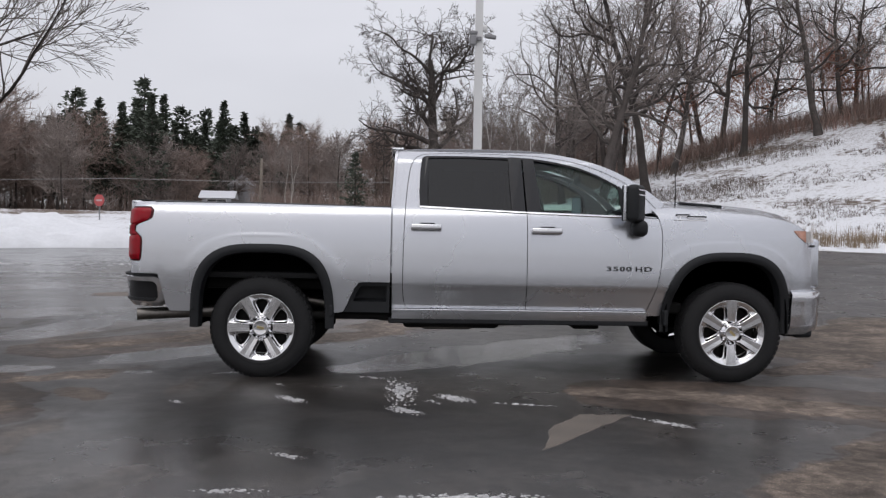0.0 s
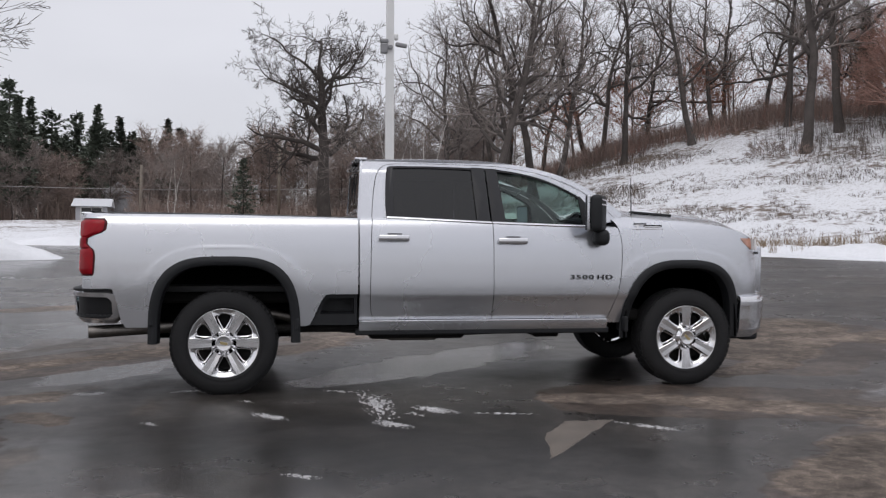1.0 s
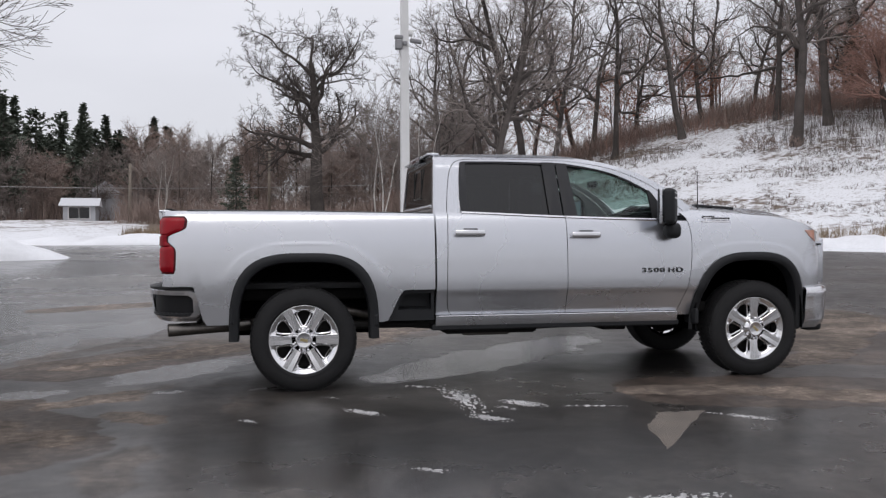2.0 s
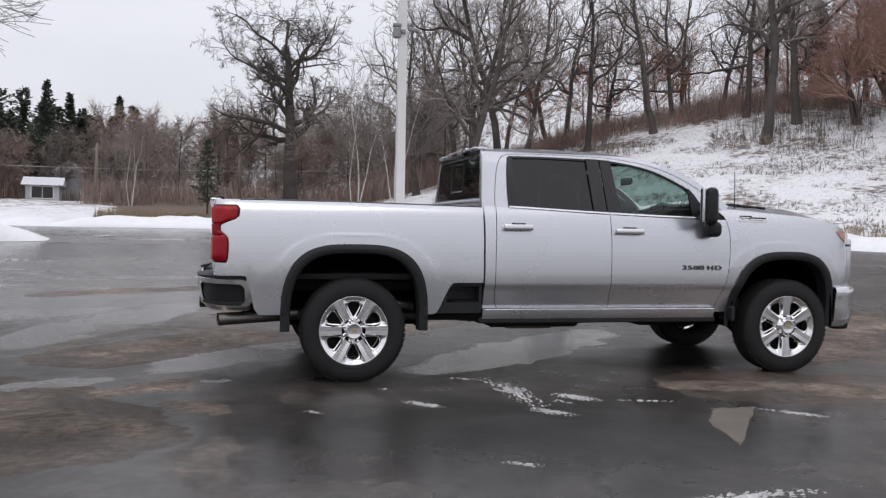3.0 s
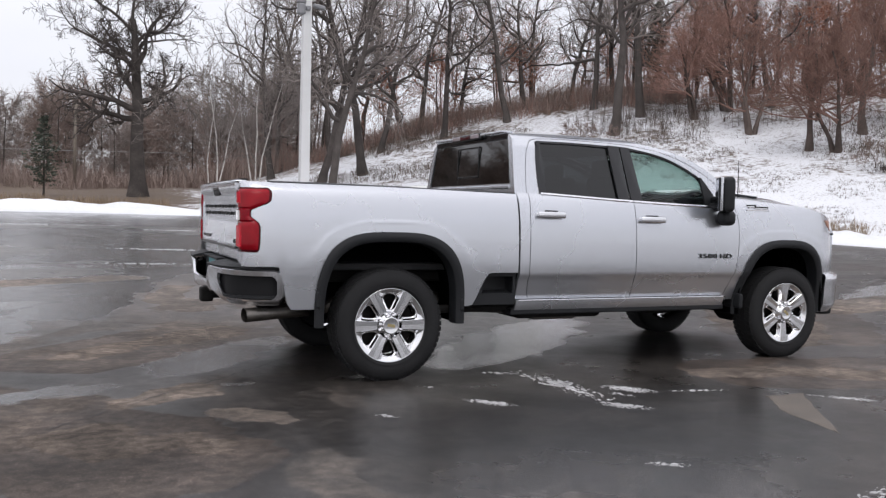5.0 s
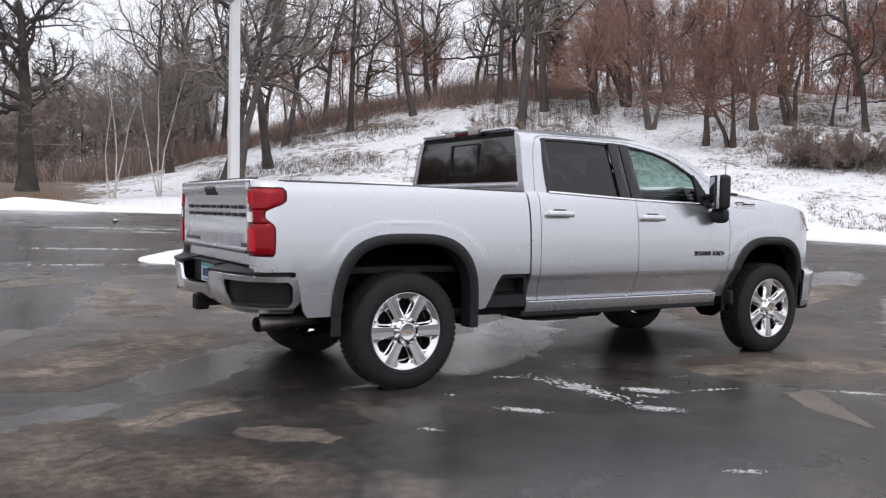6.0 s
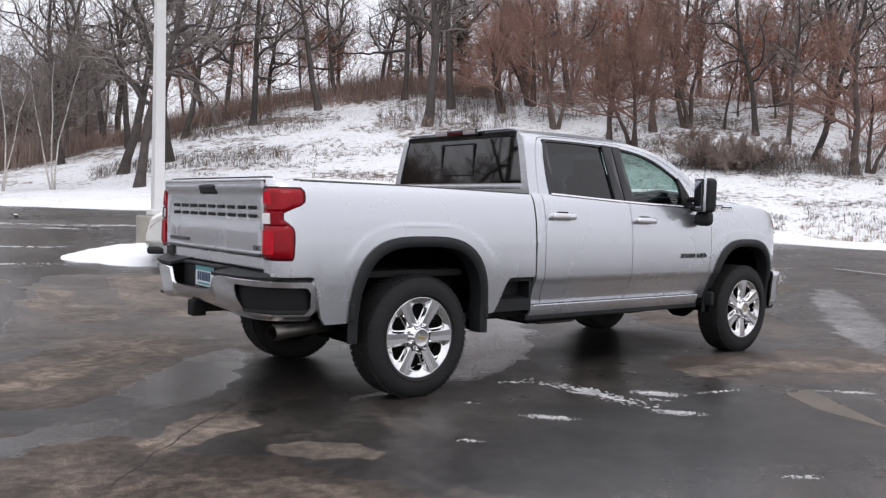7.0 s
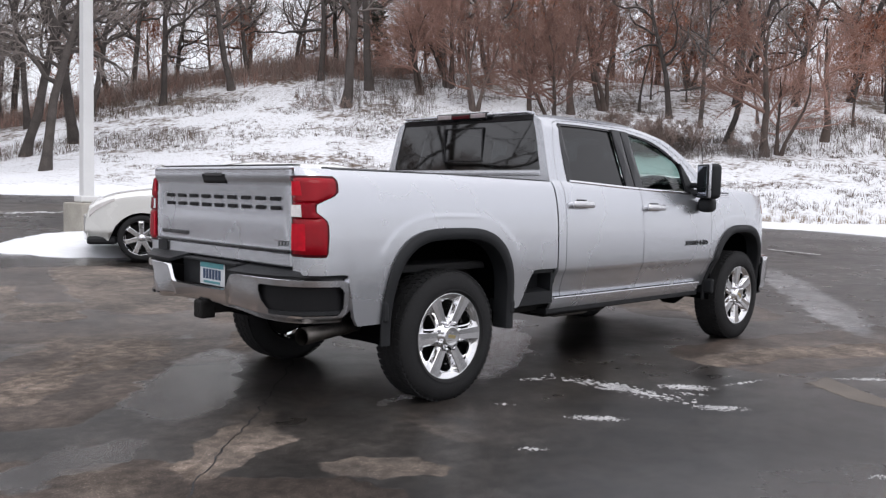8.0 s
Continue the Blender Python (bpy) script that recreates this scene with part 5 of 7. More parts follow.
def build_underbody():
    for s in (-1, 1):
        r = box(5.3, 0.07, 0.16, (1.75, s * 0.42, 0.60), 0.01)
        part("chassis_rail", r, UNDER, truck)
    part("floor_pan", box(2.6, 1.66, 0.10, (2.35, 0, 0.62), 0.02), UNDER, truck)
    part("box_floor", box(2.14, 1.62, 0.05, (0.02, 0, 0.86), 0.01), LINER, truck, "black spray-in box liner")
    part("box_front_wall", box(0.04, 1.62, 0.62, (1.075, 0, 1.16), 0.01), LINER, truck)
    part("box_cross_sill", box(1.9, 1.3, 0.10, (0.05, 0, 0.78), 0.02), UNDER, truck)
    part("engine_bay", box(1.25, 1.10, 0.55, (4.05, 0, 0.92), 0.05), UNDER, truck)
    for x in (0.0, WB):
        tube("axle", [(x, -0.80, 0.425), (x, -0.2, 0.425), (x, 0.2, 0.425), (x, 0.80, 0.425)], [0.05, 0.055, 0.055, 0.05], UNDER, truck)
        vs, fs = lathe([(0.0, -0.16), (0.10, -0.14), (0.16, -0.05), (0.16, 0.05), (0.10, 0.14), (0.0, 0.16)], 20)
        mesh("differential", [(a + x, b - (0.25 if x > 1 else 0), c + 0.425) for a, b, c in vs], fs, UNDER, truck)
    tube("drive_shaft", [(0.1, 0, 0.43), (1.6, 0, 0.52), (2.6, 0, 0.55)], 0.045, UNDER, truck)
    for s in (-1, 1):
        tube("leaf_spring", [(-0.75, s * 0.52, 0.56), (-0.2, s * 0.52, 0.50), (0.2, s * 0.52, 0.50), (0.85, s * 0.52, 0.56)], 0.035, UNDER, truck)
        tube("shock_absorber", [(-0.15, s * 0.50, 0.38), (-0.35, s * 0.46, 0.78)], 0.032, UNDER, truck)
        # mud guards fore and aft of the rear wheels and behind the front ones
        for x, z0, z1 in ((-0.572, 0.565, 0.70), (0.592, 0.525, 0.63), (3.455, 0.48, 0.62)):
            part("splash_guard", box(0.04, 0.22, z1 - z0, (x, s * 0.925, (z0 + z1) / 2), 0.018), PLASTIC, truck, "black splash guard")
    part("fuel_tank", box(0.85, 0.42, 0.16, (1.62, -0.62, 0.50), 0.04), UNDER, truck)
    part("exhaust_box", box(0.45, 0.30, 0.12, (1.58, -0.66, 0.465), 0.03), EXHAUST, truck, "dull steel heat shield")
    part("transmission", box(1.0, 0.40, 0.22, (2.8, 0, 0.52), 0.06), UNDER, truck)
    part("cross_member", box(0.24, 1.2, 0.07, (2.85, 0, 0.435), 0.02), UNDER, truck)
    part("skid_plate", box(0.5, 0.9, 0.05, (3.35, 0, 0.46), 0.02), UNDER, truck)
    tube("exhaust_run", [(2.6, -0.45, 0.47), (1.7, -0.60, 0.46), (1.0, -0.55, 0.50), (0.4, -0.55, 0.62), (-0.1, -0.60, 0.66), (-0.45, -0.70, 0.535)], 0.048, EXHAUST, truck)
    for s in (-1, 1):
        part("bed_brace", box(1.2, 0.10, 0.06, (0.92, s * 0.80, 0.52), 0.02), UNDER, truck)


def build_mirror(side):
    """Towing mirror: its head is swung back, so that the glass looks rearwards and in."""
    mir = new("tow_mirror")
    mir.parent = truck
    mir["label"] = "tall black towing mirror with silver rim"
    arm = box(0.10, 0.20, 0.07, (3.165, side * 1.00, 1.415), 0.03)
    box(0.085, 0.18, 0.05, (3.17, side * 1.01, 1.485), 0.022, bm=arm)
    part("arm", arm, PLASTIC, mir, smooth=True)
    part("foot", box(0.135, 0.15, 0.14, (3.195, side * 1.075, 1.315), 0.05, seg=4), PLASTIC, mir, smooth=True)
    turn = Matrix.Rotation(radians(34 * side), 4, "Z")
    centre = Vector((3.125, side * 1.115, 1.525))

    def placed(sx, sy, sz, at, bevel, seg=3):
        b = box(sx, sy, sz, at, bevel, seg=seg)
        bmesh.ops.transform(b, matrix=Matrix.Translation(centre) @ turn, verts=b.verts[:])
        return b
    part("head", placed(0.105, 0.215, 0.315, (0.030, 0, 0), 0.042, 4), PLASTIC, mir, smooth=True)
    part("rim", placed(0.030, 0.208, 0.305, (-0.034, 0, 0), 0.013), PAINT if side < 0 else PLASTIC, mir, "silver mirror rim", smooth=True)
    part("backing", placed(0.014, 0.198, 0.296, (-0.054, 0, 0), 0.006), PLASTIC, mir, "black mirror frame")
    part("glass", placed(0.006, 0.172, 0.185, (-0.062, 0, 0.040), 0.002), DARKMIRROR, mir, "mirror glass")
    part("spot_glass", placed(0.006, 0.172, 0.070, (-0.062, 0, -0.098), 0.002), DARKMIRROR, mir, "convex spot mirror")
    for z in (0.070, 0.112):
        part("head_slat", placed(0.012, 0.150, 0.014, (0.080, 0, z), 0.004), CHROME, mir, "bright slat")


def build_interior():
    for x, rows in ((2.55, ((-0.42, 0.50), (0.42, 0.50))), (1.62, ((-0.40, 0.62), (0.40, 0.62)))):
        for y, w in rows:
            seat = new("front_seat" if x > 2 else "rear_seat")
            seat.parent = truck
            part("seat_cushion", box(0.52, w, 0.16, (x + 0.10, y, 1.05), 0.06, seg=3), SEAT, seat, smooth=True)
            part("seat_back", box(0.16, w, 0.62, (x - 0.16, y, 1.38), 0.06, Matrix.Rotation(radians(-12), 4, "Y"), seg=3), SEAT, seat, smooth=True)
            part("head_rest", box(0.10, 0.26, 0.18, (x - 0.26, y, 1.73), 0.045, seg=3), SEAT, seat, smooth=True)
    d = box(0.42, 1.56, 0.30, (3.30, 0, 1.24), 0.07)
    part("dashboard", d, SEAT, truck, smooth=True)
    part("dash_hood", box(0.20, 0.42, 0.10, (3.16, 0.42, 1.42), 0.04), SEAT, truck, smooth=True)
    ring = []
    c = Vector((2.95, 0.42, 1.32))
    rot = Matrix.Rotation(radians(-62), 3, "Y")
    for k in range(29):
        a = 2 * math.pi * k / 28
        ring.append(c + rot @ Vector((0.19 * math.cos(a), 0.19 * math.sin(a), 0)))
    tube("steering_wheel", ring, 0.016, SEAT, truck, "black steering wheel", sides=8)
    part("rear_view_mirror", box(0.03, 0.24, 0.07, (2.86, 0, 1.78), 0.02), GLOSSBLACK, truck)
    part("headliner", box(1.55, 1.36, 0.02, (1.92, 0, 1.93), 0.005), SEATLIGHT, truck, "pale grey headliner")
    part("cab_floor", box(2.2, 1.6, 0.04, (2.25, 0, 0.72)), SEAT, truck)
    for s in (-1, 1):
        part("door_trim", box(2.10, 0.05, 0.70, (2.20, s * 0.86, 1.06), 0.02), SEAT, truck)


for side in (-1, 1):
    build_box(side)
    for arch in ARCHES:
        build_flare(side, *arch)
        build_well(side, *arch)
    build_mirror(side)
build_cab()
build_front()
build_tailgate()
build_rear_bumper()
build_underbody()
build_interior()
build_wheels()
for s, rz in ((-1, 0), (1, 180)):
    for word, xc, half in (("3500", 3.042, 0.13), ("HD", 3.252, 0.06)):
        # a frame lying on the door skin, clear of its bulge
        if s > 0:
            xc = 6.234 - xc
        ya, yb, zc = body_y(xc - half, 0.965), body_y(xc + half, 0.965), 0.965
        along = Vector((2 * half, s * (yb - ya), 0)).normalized() * (-s)
        up = Vector((0, s * (body_y(xc, 0.995) - body_y(xc, 0.935)), 0.06)).normalized()
        face = along.cross(up).normalized()
        up = face.cross(along)
        bulge = max(body_y(xc + half * k / 4, zc + dz) - lerp(ya, yb, (k + 4) / 8) for k in range(-4, 5) for dz in (-0.02, 0, 0.02))
        m = Matrix.Translation(Vector((xc, s * (ya + yb) / 2, zc)) + face * (max(0.0, bulge) + 0.0065)) @ Matrix((along, up, face)).transposed().to_4x4() @ Matrix.Diagonal((1.66, 1.0, 1.0, 1))
        letters("door_lettering", word, 0.056, m, GLOSSBLACK, truck, "black raised figures and letters")
    b = box(0.27, 0.006, 0.012, (3.665, s * (body_y(3.66, 1.40) + 0.004), 1.395), 0.002)
    box(0.10, 0.006, 0.012, (3.60, s * (body_y(3.6, 1.425) + 0.004), 1.428), 0.002, bm=b)
    box(0.15, 0.006, 0.012, (3.715, s * (body_y(3.7, 1.41) + 0.004), 1.413), 0.002, rot=None, bm=b)
    box(0.012, 0.006, 0.035, (3.575, s * (body_y(3.6, 1.41) + 0.004), 1.412), 0.002, bm=b)
    badge = part("wing_badge", b, CHROME, truck, "small chrome wing badge bars")
    dark = box(0.29, 0.003, 0.017, (3.665, s * (body_y(3.66, 1.40) + 0.002), 1.386), 0.001)
    box(0.17, 0.003, 0.016, (3.72, s * (body_y(3.7, 1.41) + 0.002), 1.424), 0.001, bm=dark)
    box(0.12, 0.003, 0.014, (3.60, s * (body_y(3.6, 1.425) + 0.002), 1.439), 0.001, bm=dark)
    part("badge_edge", dark, GLOSSBLACK, badge, "black edge of the badge bars")
letters("gate_lettering", "LTZ", 0.042, Matrix.Translation((-1.135, -0.75, 1.045)) @ pose(0, 0, 0, 90, 0, -90), GLOSSBLACK, truck, "small dark trim letters")
tube("radio_aerial", [(3.58, -0.80, 1.50), (3.58, -0.80, 1.66), (3.575, -0.80, 1.86)], [0.006, 0.004, 0.003], PLASTIC, truck, "thin black aerial", sides=6)


# ---- trees ----
def grow(rng, start, d, length, radius, level, spec, out):
    """One branch as a bent, tapering tube, and its children. out: vertices and faces by coarse and fine."""
    n = spec["segs"][level]
    pts, rad = [Vector(start)], [radius]
    d = Vector(d).normalized()
    tip = spec["tip"][level]
    for i in range(n):
        wob = spec["bend"][level]
        d = (d + Vector((rng.uniform(-wob, wob), rng.uniform(-wob, wob), rng.uniform(-wob, wob) + spec["lift"][level]))).normalized()
        pts.append(pts[-1] + d * (length / n))
        rad.append(lerp(radius, radius * tip, (i + 1) / n))
    key = 0 if level < spec["coarse"] else 1
    vs, fs = out[key]
    v, f = tube_data(pts, [max(spec["thin"], r) for r in rad], spec["sides"][level], cap=False)
    k = len(vs)
    vs.extend(v)
    fs.extend(tuple(a + k for a in q) for q in f)
    if level + 1 >= len(spec["segs"]):
        return
    lo, hi = spec["count"][level]
    for c in range(rng.randint(lo, hi)):
        t = lerp(spec["from"][level], 1.0, (c + rng.random()) / hi)
        t = min(t, 0.999)
        f = t * n
        i = min(int(f), n - 1)
        p = pts[i].lerp(pts[i + 1], f - i)
        along = (pts[i + 1] - pts[i]).normalized()
        side = along.cross(Vector((rng.uniform(-1, 1), rng.uniform(-1, 1), rng.uniform(-0.4, 0.6))))
        if side.length < 1e-3:
            side = Vector((1, 0, 0))
        side.normalize()
        lo_a, hi_a = spec["angle"][level]
        rel = (t - spec["from"][level]) / (1 - spec["from"][level])
        ang = radians(lerp(hi_a, lo_a, rel) + rng.uniform(-10, 10)) if level == 0 else radians(rng.uniform(lo_a, hi_a))
        nd = along * math.cos(ang) + side * math.sin(ang)
        ln = length * spec["ratio"][level] * rng.uniform(0.65, 1.2) * lerp(1.15, spec.get("top", 0.55) if level == 0 else 0.55, (t - spec["from"][level]) / (1 - spec["from"][level] + 1e-6))
        r = min(lerp(rad[i], rad[i + 1], f - i) * spec["thick"][level], radius * 0.8)
        grow(rng, p, nd, ln, r, level + 1, spec, out)


OAK = dict(segs=[8, 9, 6, 4, 3], tip=[0.12, 0.16, 0.22, 0.35, 0.5], bend=[0.12, 0.34, 0.40, 0.38, 0.36], lift=[0.06, 0.035, 0.03, 0.02, 0.04], count=[(14, 15), (8, 9), (6, 7), (4, 5)],
           angle=[(24, 76), (30, 66), (28, 62), (25, 60)], ratio=[0.72, 0.50, 0.46, 0.46], thick=[0.68, 0.64, 0.62, 0.6], sides=[10, 6, 4, 3, 3], coarse=2, thin=0.014)
OAK["from"] = [0.28, 0.2, 0.2, 0.2]
# an open-grown oak: a short stout bole that breaks into long crooked limbs
CROWN = dict(segs=[8, 11, 7, 5, 3], tip=[0.34, 0.16, 0.22, 0.35, 0.5], bend=[0.08, 0.40, 0.46, 0.46, 0.44], lift=[0.03, 0.06, 0.03, 0.03, 0.04], count=[(13, 14), (8, 9), (7, 8), (4, 5)],
             angle=[(14, 80), (34, 68), (34, 68), (30, 64)], ratio=[0.45, 0.54, 0.48, 0.50], thick=[0.60, 0.62, 0.62, 0.62], sides=[12, 7, 4, 3, 3], coarse=2, thin=0.011, top=1.05)
CROWN["from"] = [0.40, 0.18, 0.15, 0.15]
EDGE = dict(OAK)
EDGE["from"] = [0.34, 0.15, 0.15, 0.15]
EDGE["angle"] = [(38, 84), (16, 40), (16, 38), (14, 34)]
EDGE["lift"] = [0.06, 0.015, 0.02, 0.03, 0.03]
EDGE["ratio"] = [0.52, 0.58, 0.55, 0.5]
EDGE["bend"] = [0.05, 0.13, 0.15, 0.16, 0.16]
EDGE["count"] = [(16, 17), (9, 10), (6, 7), (3, 4)]
EDGE["thin"] = 0.005
TALL = dict(segs=[12, 11, 6, 2], tip=[0.18, 0.16, 0.3, 0.5], bend=[0.13, 0.48, 0.50, 0.40], lift=[0.06, 0.07, 0.04, 0.04], count=[(13, 15), (7, 9), (4, 5)],
            angle=[(22, 68), (34, 66), (30, 62)], ratio=[0.44, 0.44, 0.42], thick=[0.68, 0.62, 0.60], sides=[7, 4, 3, 3], coarse=2, thin=0.012, top=0.7)
TALL["from"] = [0.28, 0.15, 0.15]
FAR = dict(segs=[5, 4, 3], tip=[0.25, 0.3, 0.4], bend=[0.08, 0.2, 0.25], lift=[0.06, 0.12, 0.08], count=[(16, 20), (7, 9)],
           angle=[(25, 60), (25, 55)], ratio=[0.42, 0.5], thick=[0.45, 0.55], sides=[5, 3, 3], coarse=1, thin=0.020)
FAR["from"] = [0.22, 0.12]
SHRUB = dict(segs=[5, 4, 3, 2], tip=[0.3, 0.3, 0.4, 0.5], bend=[0.16, 0.25, 0.28, 0.28], lift=[0.08, 0.08, 0.06, 0.05], count=[(9, 11), (6, 7), (5, 6)],
             angle=[(30, 65), (28, 58), (25, 55)], ratio=[0.62, 0.55, 0.5], thick=[0.55, 0.6, 0.6], sides=[7, 4, 3, 3], coarse=1, thin=0.009)
SHRUB["from"] = [0.28, 0.2, 0.2]


def tree(name, label, seed, spec, height, radius, lean=(0, 0), bark=None, twig=None, leaves=0, leaf_mat=None, leaf_size=0.12, multi=1, category="tree", fuzz=0, fuzz_len=0.8, fuzz_w=0.012, splay=0.25):
    rng = random.Random(seed)
    ob = thing(name, label, category)
    out = ([[], []], [[], []])
    for k in range(multi):
        a = 2 * math.pi * k / max(1, multi) + rng.random()
        spread = splay if multi > 1 else 0.0
        d = (lean[0] + spread * math.cos(a), lean[1] + spread * math.sin(a), 1)
        grow(rng, (0.15 * spread * 4 * math.cos(a), 0.15 * spread * 4 * math.sin(a), -0.3), d, height * (1 - 0.15 * rng.random() * (multi > 1)), radius, 0, spec, out)
    # root flare
    for v in out[0][0]:
        if v[2] < 0.5:
            f = 1 + 0.5 * (1 - max(0, (v[2] + 0.3) / 0.8)) ** 2
            v[0] *= f
            v[1] *= f
    mesh("trunk", [tuple(v) for v in out[0][0]], out[0][1], bark or BARK, ob)
    # last fine twigs, one sliver each
    tips = len(out[1][0])
    for _ in range(fuzz):
        p = Vector(out[1][0][rng.randrange(tips)])
        d = Vector((p[0] * 0.15 + rng.gauss(0, 0.6), p[1] * 0.15 + rng.gauss(0, 0.6), rng.gauss(0.45, 0.5))).normalized()
        w = d.cross(Vector((rng.gauss(0, 1), rng.gauss(0, 1), rng.gauss(0, 1)))).normalized() * fuzz_w
        k = len(out[1][0])
        out[1][0].extend([p - w, p + w, p + d * fuzz_len * rng.uniform(0.5, 1.3)])
        out[1][1].append((k, k + 1, k + 2))
    mesh("crown", [tuple(v) for v in out[1][0]], out[1][1], twig or TWIG, ob)
    if leaves:
        vs, fs = [], []
        fine = out[1][0]
        for _ in range(leaves):
            p = Vector(fine[rng.randrange(len(fine))])
            p += Vector((rng.gauss(0, 0.15), rng.gauss(0, 0.15), rng.gauss(0, 0.15)))
            a, b = (Vector((rng.gauss(0, 1), rng.gauss(0, 1), rng.gauss(0, 1))).normalized() * leaf_size * rng.uniform(0.5, 1.2) for _ in range(2))
            k = len(vs)
            vs += [p - a, p + b * 0.5, p + a, p - b * 0.5]
            fs.append((k, k + 1, k + 2, k + 3))
        mesh("dead_leaves", [tuple(v) for v in vs], fs, leaf_mat or RUSTLEAF, ob, "clinging dead leaves", smooth=False)
    return ob


def conifer(name, label, seed, height, width, peak=1.1):
    """An evergreen of loose sprays; a low peak gives the broad, ragged crown of an old pine."""
    rng = random.Random(seed)
    ob = thing(name, label, "tree")
    vs, fs = tube_data([(0, 0, -0.3), (0.05, 0, height * 0.5), (0, 0, height)], [0.22, 0.14, 0.02], 6, cap=False)
    mesh("trunk", [tuple(v) for v in vs], fs, BARK, ob)
    vs, fs = [], []
    tiers = int(height * 1.9)
    for i in range(tiers):
        t = i / tiers
        z = lerp(height * 0.20, height * 0.985, t)
        ln = width * min(1.0, 0.7 + 1.2 * t) * (1 - t) ** peak + 0.15
        for k in range(9):
            if rng.random() < 0.2:
                continue
            a = rng.uniform(0, 2 * math.pi)
            d = Vector((math.cos(a), math.sin(a), rng.uniform(-0.15, 0.30)))
            side = Vector((-math.sin(a), math.cos(a), 0))
            # boughs come in lobes, so that the outline is uneven
            l2 = ln * (0.75 + 0.75 * noise.noise((math.cos(a) * 1.3, math.sin(a) * 1.3, z * 0.45 + seed))) * rng.uniform(0.6, 1.1)
            base = Vector((0, 0, z + rng.uniform(-0.4, 0.4)))
            for q in range(9):
                f = rng.uniform(0.15, 1.0)
                p = base + d * (l2 * f)
                w = (1.15 - f) * l2 * 0.5
                c = p + side * rng.uniform(-w, w) + Vector((0, 0, rng.uniform(-0.30, 0.15)))
                e1 = d * rng.uniform(0.2, 0.5) + side * rng.uniform(-0.25, 0.25) + Vector((0, 0, rng.uniform(-0.15, 0.20)))
                e2 = side * rng.uniform(0.08, 0.2) + Vector((0, 0, rng.uniform(-0.16, 0.16)))
                m = len(vs)
                vs += [c - e2, c + e1, c + e2, c - e1 * 0.3]
                fs.append((m, m + 1, m + 2, m + 3))
    mesh("crown", [tuple(v) for v in vs], fs, NEEDLE, ob, smooth=False)
    return ob


def stand(ob, x, y, rz, scale=1.0, sink=0.0):
    ob.matrix_world = Matrix.Translation((x, y, land_z(x, y) - sink)) @ pose(0, 0, 0, 0, 0, rz) @ Matrix.Diagonal((scale, scale, scale, 1))
    return ob


def again(src, x, y, rz, scale=1.0, sink=0.0):
    ob = copy_thing(src, pose(0, 0, 0))
    return stand(ob, x, y, rz, scale, sink)


LOOSE = random.Random(11)

# the open-grown oak by the far edge of the lot
oak = tree("oak_tree", "large bare open-grown oak tree with gnarled limbs", 17, CROWN, 11.2, 0.50, twig=BARK, fuzz=6000, fuzz_len=0.34, fuzz_w=0.011)
stand(oak, 2.3, 52.7, 120, 1.09)

# tall bare trees of the hill wood, four forms
tall = [tree("bare_tree", "tall bare deciduous tree with dark bark", 21 + i, TALL, 15 + i, 0.25 + 0.02 * i, lean=(0.08 * (i - 1.5), 0.05 * (i % 2)), fuzz=1300, fuzz_len=0.6) for i in range(4)]
for ob in tall:
    ob["group"] = "hill wood"
spots = [(26.6, 57.3, 0, 1.1), (35.2, 45.5, 3, 1.2), (32.5, 57.0, 1, 1.1), (47.1, 21.3, 1, 0.8), (51.3, 25.4, 0, 0.75), (52.2, 28.4, 2, 0.8), (11.4, 38.9, 2, 0.92), (13.2, 47.4, 1, 1.1), (17.0, 49.5, 2, 1.15)]
used = set()
for x, y, k, s in spots:
    if k in used:
        again(tall[k], x, y, LOOSE.uniform(0, 360), s, 0.1)
    else:
        used.add(k)
        stand(tall[k], x, y, LOOSE.uniform(0, 360), s, 0.1)
taken = [(x, y) for x, y, _, _ in spots]


def scatter(n, az0, az1, r0, r1, gap, seed):
    rng = random.Random(seed)
    found = []
    for _ in range(n * 30):
        if len(found) >= n:
            break
        az, r = rng.uniform(az0, az1), math.sqrt(rng.uniform(r0 * r0, r1 * r1))
        x, y = from_pole(az, r)
        if all((x - a) ** 2 + (y - b) ** 2 > gap * gap for a, b in taken):
            taken.append((x, y))
            found.append((x, y, rng))
    return found


for x, y, rng in scatter(28, 15, 90, 68, 86, 4.0, 3):
    again(rng.choice(tall), x, y, rng.uniform(0, 360), rng.uniform(0.75, 1.15), 0.15)
for x, y, rng in scatter(9, 30, 54, 76, 98, 3.5, 9):
    again(rng.choice(tall), x, y, rng.uniform(0, 360), rng.uniform(0.75, 1.1), 0.15)

for x, y, rng in scatter(9, 11, 26, 66, 82, 4.0, 28):
    again(rng.choice(tall), x, y, rng.uniform(0, 360), rng.uniform(0.8, 1.1), 0.15)

# trees further back in the wood
far_tree = [tree("distant_bare_tree", "distant bare tree with fine brown twigs", 61 + i, FAR, 14 + 1.5 * i, 0.17, bark=BARK, twig=BROWNTWIG if i else TWIG, fuzz=1300, fuzz_len=1.1, fuzz_w=0.016) for i in range(3)]
for ob in far_tree:
    ob["group"] = "back of the wood"
first_far = list(far_tree)


def put_far(x, y, rng, s):
    k = rng.randrange(3)
    if first_far[k] is not None:
        stand(first_far[k], x, y, rng.uniform(0, 360), s, 0.2)
        first_far[k] = None
    else:
        again(far_tree[k], x, y, rng.uniform(0, 360), s, 0.2)


